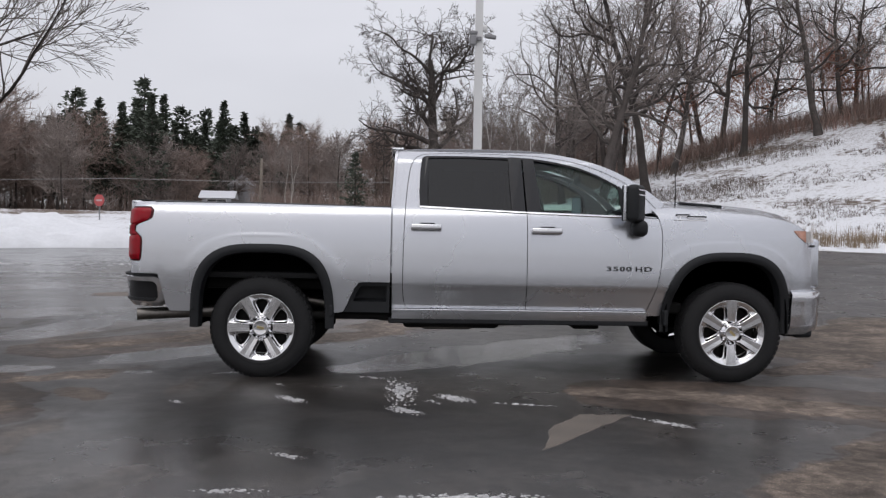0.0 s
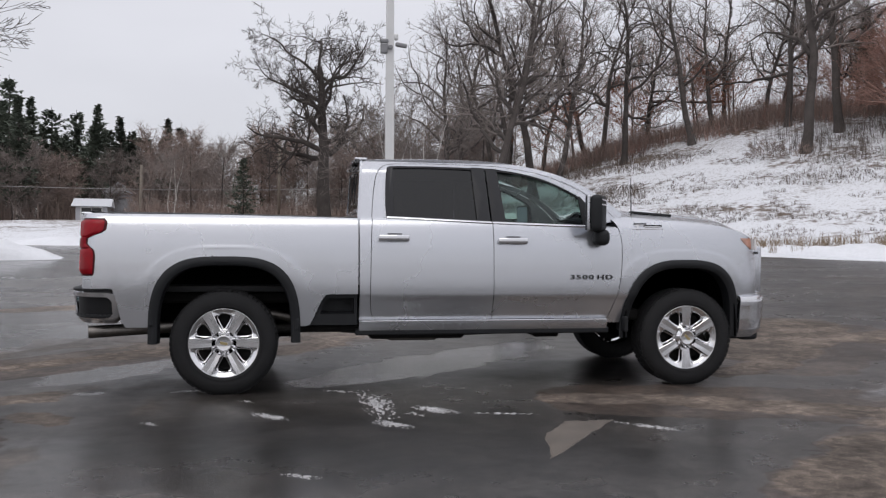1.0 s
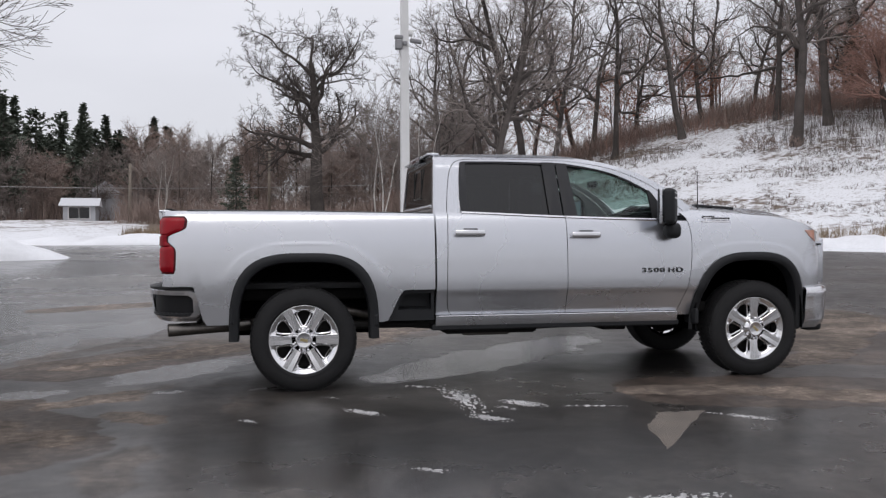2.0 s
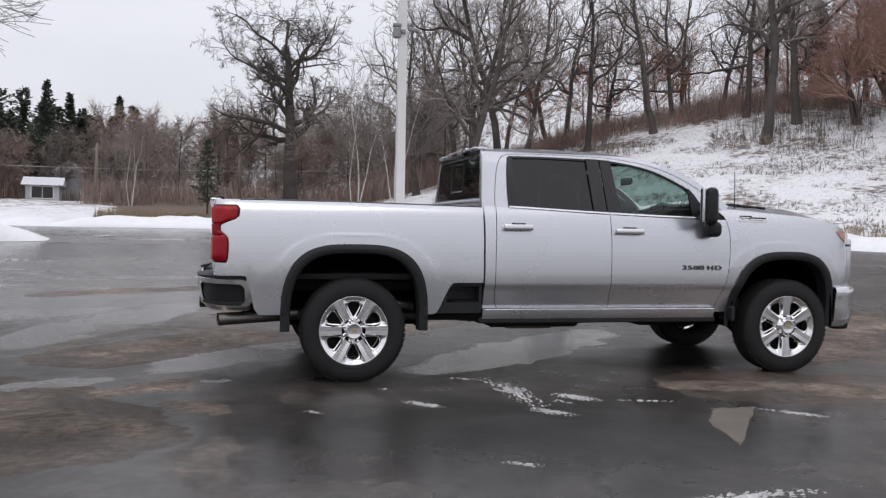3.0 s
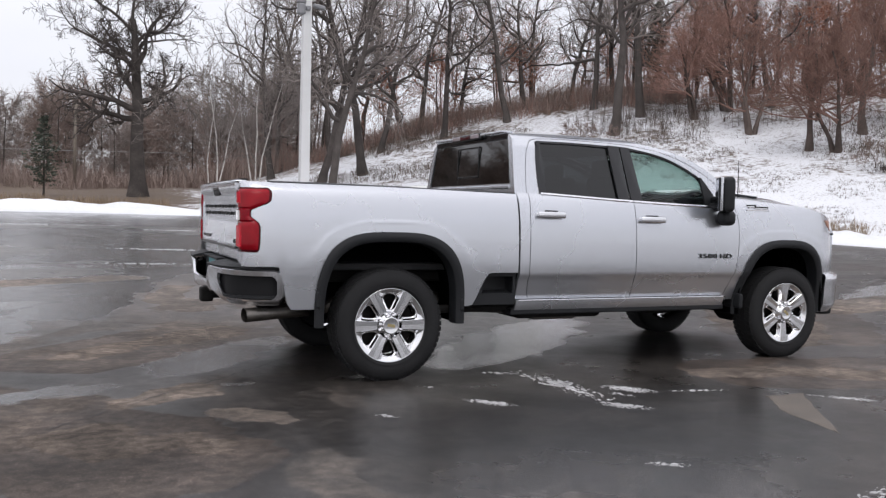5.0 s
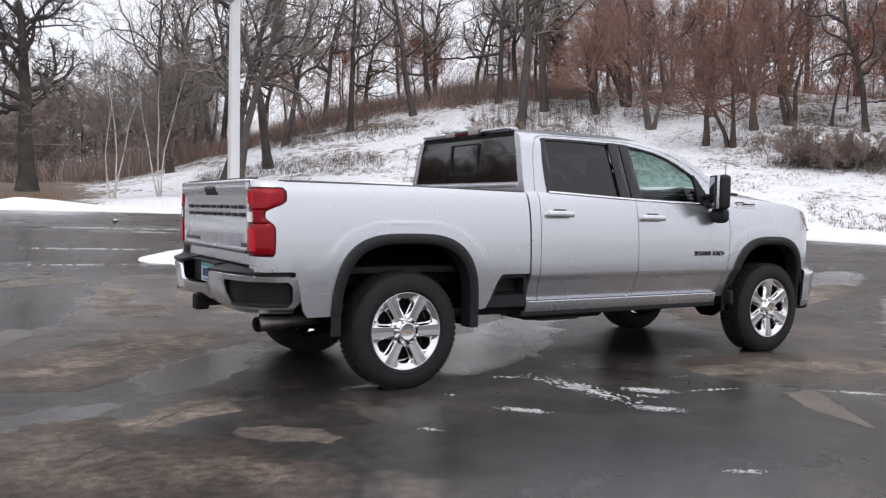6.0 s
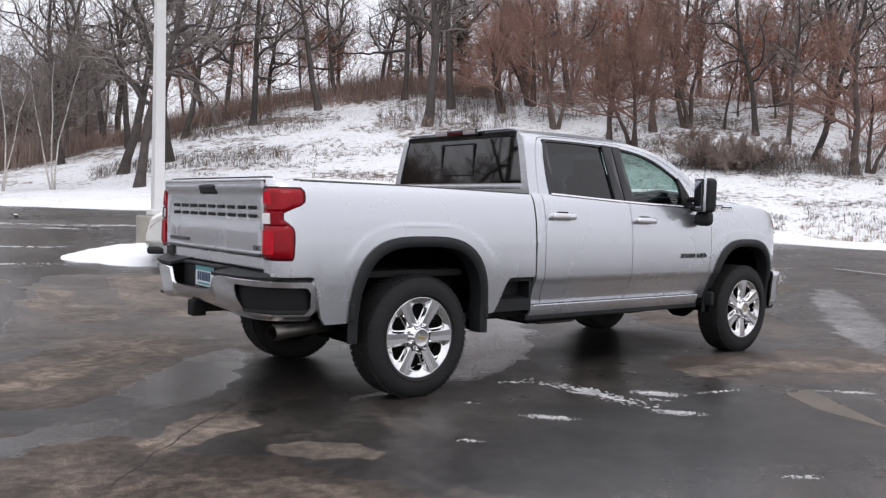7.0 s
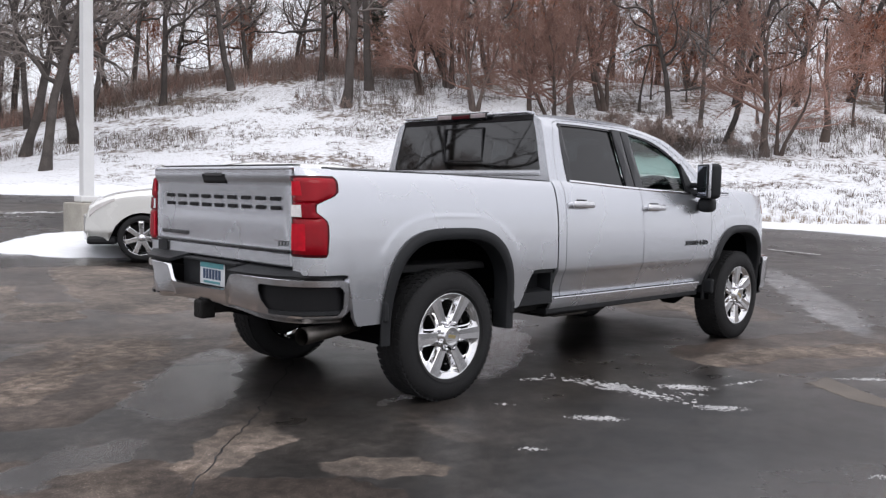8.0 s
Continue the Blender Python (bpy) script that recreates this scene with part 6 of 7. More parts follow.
for x, y, rng in scatter(10, 12, 34, 86, 125, 4.5, 41) + scatter(50, 34, 92, 84, 125, 3.0, 4):
    put_far(x, y, rng, rng.uniform(0.75, 1.2))

# full-crowned bare trees of the wood across the road
BUSHY = dict(FAR)
BUSHY["count"] = [(15, 17), (7, 8)]
BUSHY["angle"] = [(30, 80), (30, 65)]
BUSHY["ratio"] = [0.50, 0.52]
BUSHY["thin"] = 0.028
bushy = [tree("wood_edge_tree", "bare full-crowned tree of a distant wood", 141 + i, BUSHY, 9.0 + i, 0.16, bark=BARK, twig=(GREYTWIG, DULLTWIG)[i % 2], fuzz=2100, fuzz_len=1.5, fuzz_w=0.030) for i in range(4)]
for ob in bushy:
    ob["group"] = "wood across the road"
for i, (x, y, rng) in enumerate(scatter(16, -32, -21, 88, 100, 2.0, 52) + scatter(62, -46, -4, 96, 116, 2.4, 5) + scatter(40, -6, 15, 84, 112, 2.2, 15)):
    az = math.degrees(math.atan2(x - CX, y - CY))
    s = rng.uniform(0.80, 1.06) * (0.84 if i >= 78 else 0.80 if az > -23 else 0.92)
    if i < 4:
        stand(bushy[i], x, y, rng.uniform(0, 360), s, 0.2)
    else:
        again(bushy[rng.randrange(4)], x, y, rng.uniform(0, 360), s, 0.2)

# small trees that keep rusty leaves
rusty = [tree("young_oak", "young oak keeping rust-brown dead leaves", 81 + i, SHRUB, 6.5 + i, 0.10, twig=BROWNTWIG, leaves=1100, leaf_size=0.15) for i in range(2)]
todo = scatter(32, 15, 84, 64, 84, 2.0, 6)
for i, (x, y, rng) in enumerate(todo):
    if i < 2:
        stand(rusty[i], x, y, rng.uniform(0, 360), rng.uniform(0.6, 1.1), 0.1)
    else:
        again(rusty[i % 2], x, y, rng.uniform(0, 360), rng.uniform(0.55, 1.1), 0.1)
    rusty[i % 2]["group"] = "rusty young oaks"

CROOKED = dict(SHRUB)
CROOKED["bend"] = [0.26, 0.36, 0.34, 0.32]
# low, leaning trees on the open snow slope
brown = [tree("leaning_small_tree", "small leaning tree with reddish-brown twigs", 91, CROOKED, 7.0, 0.23, lean=(-0.25, 0.1), bark=BROWNBARK, twig=BROWNTWIG, fuzz=2500, fuzz_len=0.6, fuzz_w=0.009),
         tree("leaning_small_tree", "small many-stemmed tree with brown twigs", 95, CROOKED, 7.5, 0.17, lean=(0.1, 0.0), bark=BROWNBARK, twig=BROWNTWIG, multi=3, fuzz=3500, fuzz_len=0.6, fuzz_w=0.009, splay=0.15)]
stand(brown[0], 45.7, 18.0, 200, 1.15, 0.1)
stand(brown[1], 42.6, 39.2, 70, 1.0, 0.1)
for x, y, k, rz, s in ((41.5, 33.0, 0, 20, 1.0), (42.3, 31.5, 1, 200, 0.95), (46.6, 17.6, 1, 10, 0.75), (47.0, 33.5, 0, 310, 1.2), (52, 17, 0, 60, 1.1), (42.5, 45.0, 1, 150, 1.0), (50.5, 33.0, 1, 95, 1.2)):
    again(brown[k], x, y, rz, s, 0.1)
for x, y, rng in scatter(6, 40, 66, 68, 78, 3.0, 14):
    again(brown[rng.randrange(2)], x, y, rng.uniform(0, 360), rng.uniform(0.9, 1.3), 0.1)

# tangled bushes on the slope
bush = tree("bare_bush", "tangled dark leafless bush on the snowy slope", 131, CROOKED, 2.1, 0.032, bark=BROWNBARK, twig=DULLTWIG, multi=3, splay=0.8, category="bush", fuzz=300, fuzz_len=0.5, fuzz_w=0.008)
bush["group"] = "slope bushes"
for i in range(8):
    x, y = from_pole(52.6 + 0.80 * i, 54.6 + 1.3 * math.sin(i * 2.3))
    if i:
        again(bush, x, y, 47 * i, 0.75 + 0.35 * abs(math.sin(i * 1.7)), 0.1)
    else:
        stand(bush, x, y, 0, 0.9, 0.1)
for az, r, k in ((33.5, 63.0, 0.7), (35.5, 62.0, 0.6), (62.5, 54.0, 0.8)):
    x, y = from_pole(az, r)
    again(bush, x, y, az * 9, k, 0.1)

# birches near the oak
birch = tree("birch_tree", "slender birch clump with pale bark", 101, SHRUB, 8.0, 0.050, bark=BIRCH, twig=TWIG, multi=3, splay=0.06)
stand(birch, 5.6, 42.5, 0, 1.0, 0.1)
for x, y, rz, s in ((8.0, 42.0, 100, 1.05), (-9.5, 62.0, 40, 0.8)):
    again(birch, x, y, rz, s, 0.1)

# fine-twigged tree at the lot's western side, seen only by its crown
edge_tree = tree("lot_edge_tree", "fine-twigged bare tree at the lot edge", 113, EDGE, 8.6, 0.11, lean=(0.05, 0))
stand(edge_tree, -8.5, 9.8, 0, 1.0, 0.1)

# pines and spruces across the road
pine = [conifer("pine_tree", "dark green pine tree in a distant row", 201, 15.5, 4.6, 0.55), conifer("pine_tree", "dark green pine tree in a distant row", 202, 13.0, 4.0, 0.7),
        conifer("pine_tree", "dark green spruce tree in a distant row", 203, 14.0, 3.4, 1.0)]
rng = random.Random(77)
for i in range(62):
    az = lerp(-24.0, -6.0, (i + 2.5 * rng.random()) / 64)
    x, y = from_pole(az, rng.uniform(104, 134))
    s = rng.uniform(0.66, 1.0) * (1.22 if 0.36 < i / 62 < 0.46 else 1.04)
    if i < 3:
        stand(pine[i], x, y, rng.uniform(0, 360), s, 0.2)
    else:
        again(pine[rng.randrange(3)], x, y, rng.uniform(0, 360), s, 0.2)
for p in pine:
    p["group"] = "row of pines"
for x, y, s in ((-3.4, 53.5, 0.36), (-29, 88, 1.0), (52, 62, 0.8)):
    again(pine[0 if s < 0.5 else 2], x, y, rng.uniform(0, 360), s, 0.2)


# ---- brush, weeds and grass ----
def brush(name, label, seed, count, region, material, hmin, hmax, blades, thick, spread):
    """Many thin stems in one sheet of brush: region(rng) gives a spot."""
    rng = random.Random(seed)
    vs, fs = [], []
    for _ in range(count):
        x, y = region(rng)
        z = land_z(x, y) - 0.05
        h = rng.uniform(hmin, hmax) * (1 + 0.55 * noise.noise((x * 0.09, y * 0.09, 4.4)))
        for _ in range(blades):
            a = rng.uniform(0, 2 * math.pi)
            out = rng.uniform(0.0, spread)
            bx, by = x + 0.4 * spread * rng.uniform(-1, 1), y + 0.4 * spread * rng.uniform(-1, 1)
            t = thick * rng.uniform(0.6, 1.3)
            ca, sa = math.cos(a), math.sin(a)
            hh = h * rng.uniform(0.5, 1.0)
            k = len(vs)
            mx, my = bx + ca * out * 0.35, by + sa * out * 0.35
            vs += [(bx - sa * t, by + ca * t, z), (bx + sa * t, by - ca * t, z), (mx - sa * t * 0.8, my + ca * t * 0.8, z + hh * 0.55), (mx + sa * t * 0.8, my - ca * t * 0.8, z + hh * 0.55),
                   (bx + ca * out, by + sa * out, z + hh)]
            fs += [(k, k + 1, k + 3, k + 2), (k + 2, k + 3, k + 4)]
    ob = mesh(name, vs, fs, material, smooth=False)
    return tagged(ob, label, "undergrowth", kind="stuff")


def polar(az0, az1, r0, r1, clump=0.0, freq=0.15):
    def f(rng):
        while True:
            az, r = rng.uniform(az0, az1), math.sqrt(rng.uniform(r0 * r0, r1 * r1))
            x, y = from_pole(az, r)
            if clump == 0.0 or noise.noise((x * freq, y * freq, 9.0)) > clump * rng.uniform(0.3, 1.0):
                return x, y
    return f


def near_edge(az0, az1, a, b):
    def f(rng):
        az = rng.uniform(az0, az1)
        r = lot_reach(az) + rng.uniform(a, b) ** 1.0
        return from_pole(az, r)
    return f


brush("weeds", "dead weed stalks poking through snow", 31, 9500, polar(20, 92, 36, 64, 0.03, 0.3), WEED, 0.07, 0.34, 6, 0.010, 0.30)
brush("weeds", "dense dead weed stalks near the wood edge", 32, 7600, polar(14, 90, 54, 76, 0.05, 0.1), WEED, 0.15, 0.75, 5, 0.011, 0.5)
brush("dry_grass", "tan dry grass tufts along the lot", 33, 420, near_edge(30, 52, 1.6, 5.5), DRYGRASS, 0.3, 0.95, 9, 0.009, 0.4)
brush("dry_grass", "tan dry grass tufts on the lower slope", 42, 420, near_edge(42, 78, 1.6, 7.0), DRYGRASS, 0.15, 0.45, 8, 0.009, 0.35)
brush("dry_grass", "tan dry grass below the oak", 34, 1100, near_edge(-8, 6, 3.0, 12.0), DRYGRASS, 0.3, 0.8, 8, 0.012, 0.3)
brush("thicket", "brown leafless thicket along the ridge", 35, 4200, polar(13, 92, 72, 92), BROWNTWIG, 0.5, 2.4, 6, 0.014, 1.9)
brush("thicket", "dense brown thicket behind the ridge line", 40, 5600, polar(9, 40, 73, 86), DULLTWIG, 0.5, 2.2, 7, 0.015, 1.9)
brush("thicket", "tall brown saplings deep in the wood", 43, 2200, polar(8, 92, 80, 104), BROWNTWIG, 2.0, 6.0, 5, 0.017, 2.4)
brush("thicket", "brown leafless thicket across the road", 36, 3600, polar(-46, 16, 97, 118), DULLTWIG, 1.2, 4.6, 6, 0.026, 2.2)
brush("thicket", "dull brown thicket behind the oak", 44, 1900, polar(-9, 14, 72, 92), DULLTWIG, 0.8, 3.4, 6, 0.020, 2.0)
brush("thicket", "dark brush heap on the snowy slope", 37, 420, polar(52.4, 58.6, 53.0, 57.6, 0.08, 0.5), BROWNBARK, 0.15, 1.5, 10, 0.011, 1.9)
brush("saplings", "thin bare saplings on the upper slope", 41, 620, polar(26, 47, 60, 73, 0.05, 0.12), TWIG, 0.9, 2.6, 2, 0.012, 0.5)
brush("thicket", "loose brush at the foot of the trees", 39, 340, polar(57, 63.5, 52, 60, 0.1, 0.3), TWIG, 0.3, 1.2, 7, 0.010, 1.2)


# ---- snow left by the plough ----
def snow_heap(name, label, outline, height, seed, res=26, material=None, category="snow pile"):
    """A heap over an elongated footprint: centre, half sizes and turn."""
    x0, y0, a, b, turn = outline
    co, si = math.cos(radians(turn)), math.sin(radians(turn))
    vs, fs = [], []
    rings = 14
    res = res * 2
    vs.append((x0, y0, lot_z(x0, y0) + height))
    for r in range(1, rings + 1):
        for k in range(res):
            w = 2 * math.pi * k / res
            f = r / rings * (1 + 0.22 * noise.noise((math.cos(w) * 1.6 + seed, math.sin(w) * 1.6, 0.3)) + 0.08 * noise.noise((math.cos(w) * 5, math.sin(w) * 5 + seed, 1.3)))
            u, v = a * f * math.cos(w), b * f * math.sin(w)
            x, y = x0 + u * co - v * si, y0 + u * si + v * co
            q = r / rings
            h = height * max(0.0, 1 - q ** 2.2) * (1 + 0.6 * noise.noise((x * 0.7, y * 0.7, seed)) + 0.35 * noise.noise((x * 1.9, y * 1.9, seed))) + 0.10 * height * noise.noise((x * 4.0, y * 4.0, seed))
            if r == rings:
                h = -0.06
            vs.append((x, y, (lot_z(x, y) if math.hypot(x - CX, y - CY) < 33 else land_z(x, y)) + max(h, -0.06)))
    for k in range(res):
        fs.append((0, 1 + k, 1 + (k + 1) % res))
    for r in range(rings - 1):
        for k in range(res):
            a0, a1 = 1 + r * res + k, 1 + r * res + (k + 1) % res
            fs.append((a0, a0 + res, a1 + res, a1))
    ob = mesh(name, vs, fs, material or SNOW)
    return tagged(ob, label, category)


snow_heap("snow_bank", "long bank of ploughed snow beside the driveway", (-13.6, 17.9, 7.4, 1.7, 8), 0.98, 1.0, 48)
snow_heap("snow_bank", "low ploughed snow bank along the lot edge", (-3.5, 27.6, 9.0, 1.2, 2), 0.35, 2.0, 48)
snow_heap("snow_bank", "low ploughed snow bank along the lot edge", (9.5, 27.4, 8.5, 1.2, -10), 0.30, 3.0, 48)
snow_heap("snow_bank", "low ploughed snow bank at the foot of the hill", (22.5, 15.2, 9.5, 1.1, -62), 0.40, 4.0, 56)
snow_heap("snow_bank", "low ploughed snow bank at the foot of the hill", (28.2, 0.5, 9.0, 1.2, -80), 0.40, 5.0, 56)
snow_heap("snow_mound", "flat mound of snow round the lamp base", (2.6, 10.1, 2.7, 1.9, 40), 0.16, 6.0, 40)


# ---- light pole ----
def light_pole(x, y):
    z = lot_z(x, y)
    ob = thing("light_pole", "white square steel light pole on a concrete base", "light pole", (x, y, z))
    b = box(0.62, 0.62, 1.1, (0, 0, 0.08), 0.03, Matrix.Rotation(radians(12), 4, "Z"))
    part("concrete_base", b, CONCRETE, ob, "weathered concrete pedestal")
    part("base_cover", box(0.36, 0.36, 0.12, (0, 0, 0.70), 0.02), POLEWHITE, ob)
    bm = bmesh.new()
    lo = [bm.verts.new((sx * 0.105, sy * 0.105, 0.64)) for sx, sy in ((-1, -1), (1, -1), (1, 1), (-1, 1))]
    hi = [bm.verts.new((sx * 0.075, sy * 0.075, 9.2)) for sx, sy in ((-1, -1), (1, -1), (1, 1), (-1, 1))]
    for i in range(4):
        bm.faces.new((lo[i], lo[(i + 1) % 4], hi[(i + 1) % 4], hi[i]))
    bm.faces.new(hi)
    part("shaft", bm, POLEWHITE, ob)
    part("camera_bracket", box(0.10, 0.34, 0.10, (0, 0, 5.40), 0.02), GREYMETAL, ob)
    c = box(0.17, 0.17, 0.24, (-0.14, -0.05, 5.38), 0.03)
    box(0.20, 0.14, 0.10, (-0.14, -0.05, 5.55), 0.03, bm=c)
    part("junction_box", c, GREYMETAL, ob, "grey camera junction box")
    cam_a = box(0.28, 0.10, 0.10, (0.26, -0.06, 5.47), 0.03, Matrix.Rotation(radians(8), 4, "Y"))
    part("security_camera", cam_a, GREYMETAL, ob, "small grey security camera")
    part("dome", box(0.13, 0.13, 0.16, (0.13, -0.04, 5.66), 0.05), POLEWHITE, ob)
    part("lamp_arm", box(1.6, 0.08, 0.08, (0, 0, 9.1), 0.02), POLEWHITE, ob)
    for s in (-1, 1):
        part("lamp_head", box(0.6, 0.35, 0.12, (s * 0.85, 0, 9.15), 0.03), GREYMETAL, ob)
    return ob


light_pole(2.664, 11.64)


# ---- parked white car, its nose showing beyond the tailgate ----
def parked_car(x, y, rz):
    z = lot_z(x, y)
    car = thing("parked_car", "white estate car parked on the lot", "car", (x, y, z), rz)
    # body: nose towards -x, front axle at the origin
    deck = curve([(-0.74, 0.52), (-0.71, 0.70), (-0.60, 0.82), (-0.25, 0.95), (0.35, 1.03), (0.55, 1.06), (1.25, 1.40), (1.7, 1.46), (2.8, 1.46), (3.4, 1.36), (3.72, 1.02), (3.80, 0.6)])
    under = curve([(-0.74, 0.38), (-0.65, 0.30), (-0.40, 0.28), (0.5, 0.24), (3.6, 0.24), (3.80, 0.35)])

    def half(xx, t):
        w = 0.86 * (1 - 0.22 * smooth(-0.40, -0.76, xx) - 0.10 * smooth(3.3, 3.8, xx))
        top = deck(xx)
        zz = lerp(under(xx), top, t)
        if zz > 0.92:
            w *= 1 - 0.32 * (zz - 0.92) / 0.55
        return w * (1 - 0.10 * (1 - smooth(0, 0.25, t))) * (1 - 0.12 * smooth(0.9, 1.0, t)), zz

    for s in (-1, 1):
        def skin(u, v):
            xx = lerp(-0.74, 3.80, u)
            w, zz = half(xx, v)
            lo = under(xx)
            for cx in (0.0, 2.68):
                d = abs(xx - cx)
                if d < 0.40:
                    lo = max(lo, 0.30 + math.sqrt(0.16 - d * d))
            zz = max(zz, lo)
            return (xx, s * w, zz)
        vs, fs = grid(90, 22, skin)
        thicken(mesh("body_side", vs, fs if s < 0 else [f[::-1] for f in fs], CARWHITE, car), 0.02)
        vs, fs = grid(20, 4, lambda u, v: (lambda xx: (xx, s * (half(xx, 0.75)[0] + 0.004), lerp(0.98, min(1.36, deck(xx) - 0.07), v)))(lerp(1.0, 3.3, u)))
        thicken(mesh("side_glass", vs, fs, GLOSSBLACK, car, "dark side glass"), 0.004)
        vs, fs = grid(8, 4, lambda u, v: (lambda xx: (xx, s * (half(xx, 0.85)[0] + 0.008), lerp(deck(xx) - 0.13 + 0.05 * u, deck(xx) - 0.045, v)))(lerp(-0.69, -0.36, u)))
        thicken(mesh("head_lamp", vs, fs, CLEARLENS, car, "clear head lamp"), 0.008)
        part("bumper_corner", box(0.40, 0.09, 0.11, (-0.52, s * 0.715, 0.285), 0.035), PLASTIC, car, "black lower bumper corner")
    vs, fs = grid(60, 10, lambda u, v: (lambda xx: (xx, (2 * v - 1) * half(xx, 1.0)[0], deck(xx) + 0.02 * (1 - (2 * v - 1) ** 2)))(lerp(-0.74, 3.80, u)))
    thicken(mesh("bonnet_and_roof", vs, fs, CARWHITE, car), 0.02)
    vs, fs = grid(10, 6, lambda u, v: (-0.745 + 0.05 * (2 * u - 1) ** 2, lerp(-0.66, 0.66, u), lerp(0.28, 0.62, v)))
    thicken(mesh("nose", vs, fs, CARWHITE, car), 0.02)
    part("front_glass", box(0.72, 1.16, 0.02, (0.94, 0, 1.235), 0.005, Matrix.Rotation(radians(-29), 4, "Y")), GLOSSBLACK, car, "dark windscreen")
    part("inner_shadow", box(3.9, 1.3, 0.35, (1.5, 0, 0.50), 0.05), UNDER, car)
    for cx in (0.0, 2.68):
        for s in (-1, 1):
            w = new("car_wheel")
            w.parent = car
            w.matrix_local = pose(cx, s * 0.76, 0.325, 0, 10, 0 if s < 0 else 180)
            prof = [(0.238, -0.09), (0.255, -0.105), (0.295, -0.105), (0.318, -0.085), (0.325, 0.0), (0.318, 0.085), (0.238, 0.09)]
            vs, fs = lathe(prof, 40)
            mesh("tyre", vs, fs, RUBBER, w, "black tyre")
            vs, fs = lathe([(0.222, 0.06), (0.217, -0.05), (0.230, -0.085), (0.243, -0.098)], 40)
            mesh("rim", vs, fs, ALLOY, w, "silver alloy rim")
            b = bmesh.new()
            for k in range(7):
                a = 2 * math.pi * k / 7
                box(0.20, 0.02, 0.070, (0.128 * math.cos(a), -0.084, 0.128 * math.sin(a)), 0.008, Matrix.Rotation(-a, 4, "Y"), bm=b)
            vs2, fs2 = lathe([(0.0, -0.098), (0.05, -0.095), (0.055, -0.07)], 20)
            part("spokes", b, ALLOY, w, "seven silver spokes")
            mesh("centre_cap", vs2, fs2, ALLOY, w)
            vs, fs = lathe([(0.0, -0.02), (0.2, -0.02)], 30)
            mesh("brake_disc", vs, fs, UNDER, w)
    return car


estate = parked_car(2.08, 8.10, -22)
estate.scale = (1.06, 1.06, 1.06)


# ---- houses, sign, poles and wire across the road ----
def house(name, label, x, y, rz, w, d, h, roof, material=None):
    ob = thing(name, label, "house", (x, y, land_z(x, y)), rz)
    part("wall", box(w, d, h, (0, 0, h / 2 - 0.1)), material or SIDING, ob)
    bm = bmesh.new()
    o = 0.4
    a = [bm.verts.new(p) for p in ((-w / 2 - o, -d / 2 - o, h - 0.15), (w / 2 + o, -d / 2 - o, h - 0.15), (w / 2 + o, d / 2 + o, h - 0.15), (-w / 2 - o, d / 2 + o, h - 0.15),
                                   (-w / 2 - o, 0, h + roof), (w / 2 + o, 0, h + roof))]
    for f in ((0, 1, 5, 4), (2, 3, 4, 5), (0, 4, 3), (1, 2, 5), (0, 3, 2, 1)):
        bm.faces.new([a[i] for i in f])
    part("roof", bm, ROOFSNOW, ob, "snow-covered roof")
    for i in range(3 if w > 6 else 2):
        xx = lerp(-w / 2, w / 2, (i + 1) / (4 if w > 6 else 3))
        win = new("window")
        win.parent = ob
        part("frame", box(1.1, 0.06, 1.3, (xx, -d / 2 - 0.02, h * 0.55)), POLEWHITE, win)
        part("pane", box(0.9, 0.04, 1.1, (xx, -d / 2 - 0.05, h * 0.55)), GLOSSBLACK, win)
    return ob


house("garage", "small white garage with snow on its roof", -20.6, 84.6, 8, 3.0, 5.0, 1.9, 0.75)
house("house", "white two-storey house half hidden by trees", -20.0, 95.5, 95, 6.0, 3.0, 3.6, 1.2)
house("house", "low house with a snow-covered roof behind brush", -12.6, 101.0, 10, 5.0, 5.0, 2.2, 1.0)


SIGNPALE = mat("faded_legend", (0.45, 0.30, 0.30), 0.6, var=0.2, scale=12)


def stop_sign(x, y):
    z = land_z(x, y)
    ob = thing("stop_sign", "red octagonal road sign on a post", "road sign", (x, y, z), -18)
    part("post", box(0.07, 0.05, 1.9, (0, 0.04, 0.75)), GREYMETAL, ob)
    bm = bmesh.new()
    bmesh.ops.create_cone(bm, cap_ends=True, segments=8, radius1=0.42, radius2=0.42, depth=0.03, matrix=Matrix.Translation((0, 0, 1.35)) @ Matrix.Rotation(radians(90), 4, "X") @ Matrix.Rotation(radians(22.5), 4, "Z"))
    part("face", bm, SIGNRED, ob, "red octagon face")
    part("legend_bar", box(0.48, 0.01, 0.13, (0, -0.022, 1.35)), SIGNPALE, ob, "white legend bar")
    return ob


stop_sign(-20.5, 49.9)


def utility_pole(x, y, h):
    z = land_z(x, y)
    ob = thing("utility_pole", "weathered wooden utility pole", "utility pole", (x, y, z))
    tube("shaft", [(0, 0, -0.3), (0, 0, h * 0.5), (0.05, 0, h)], [0.16, 0.14, 0.11], WOODPOLE, ob)
    part("crossarm", box(0.9, 0.1, 0.1, (0, 0, h - 0.5), 0.01), WOODPOLE, ob)
    return ob


utility_pole(-1.35, 71.9, 7.4)
utility_pole(-13.5, 71.0, 5.2)
wire = []
for i in range(41):
    t = i / 40
    wire.append((lerp(-62, 8, t), lerp(66, 76, t), lerp(5.2, 6.5, t) - 0.25 * math.sin(math.pi * ((t * 2) % 1))))
tagged(tube("overhead_wire", wire, 0.03, WIRE, None, sides=4), "pale overhead wire strung across the road", "wire")


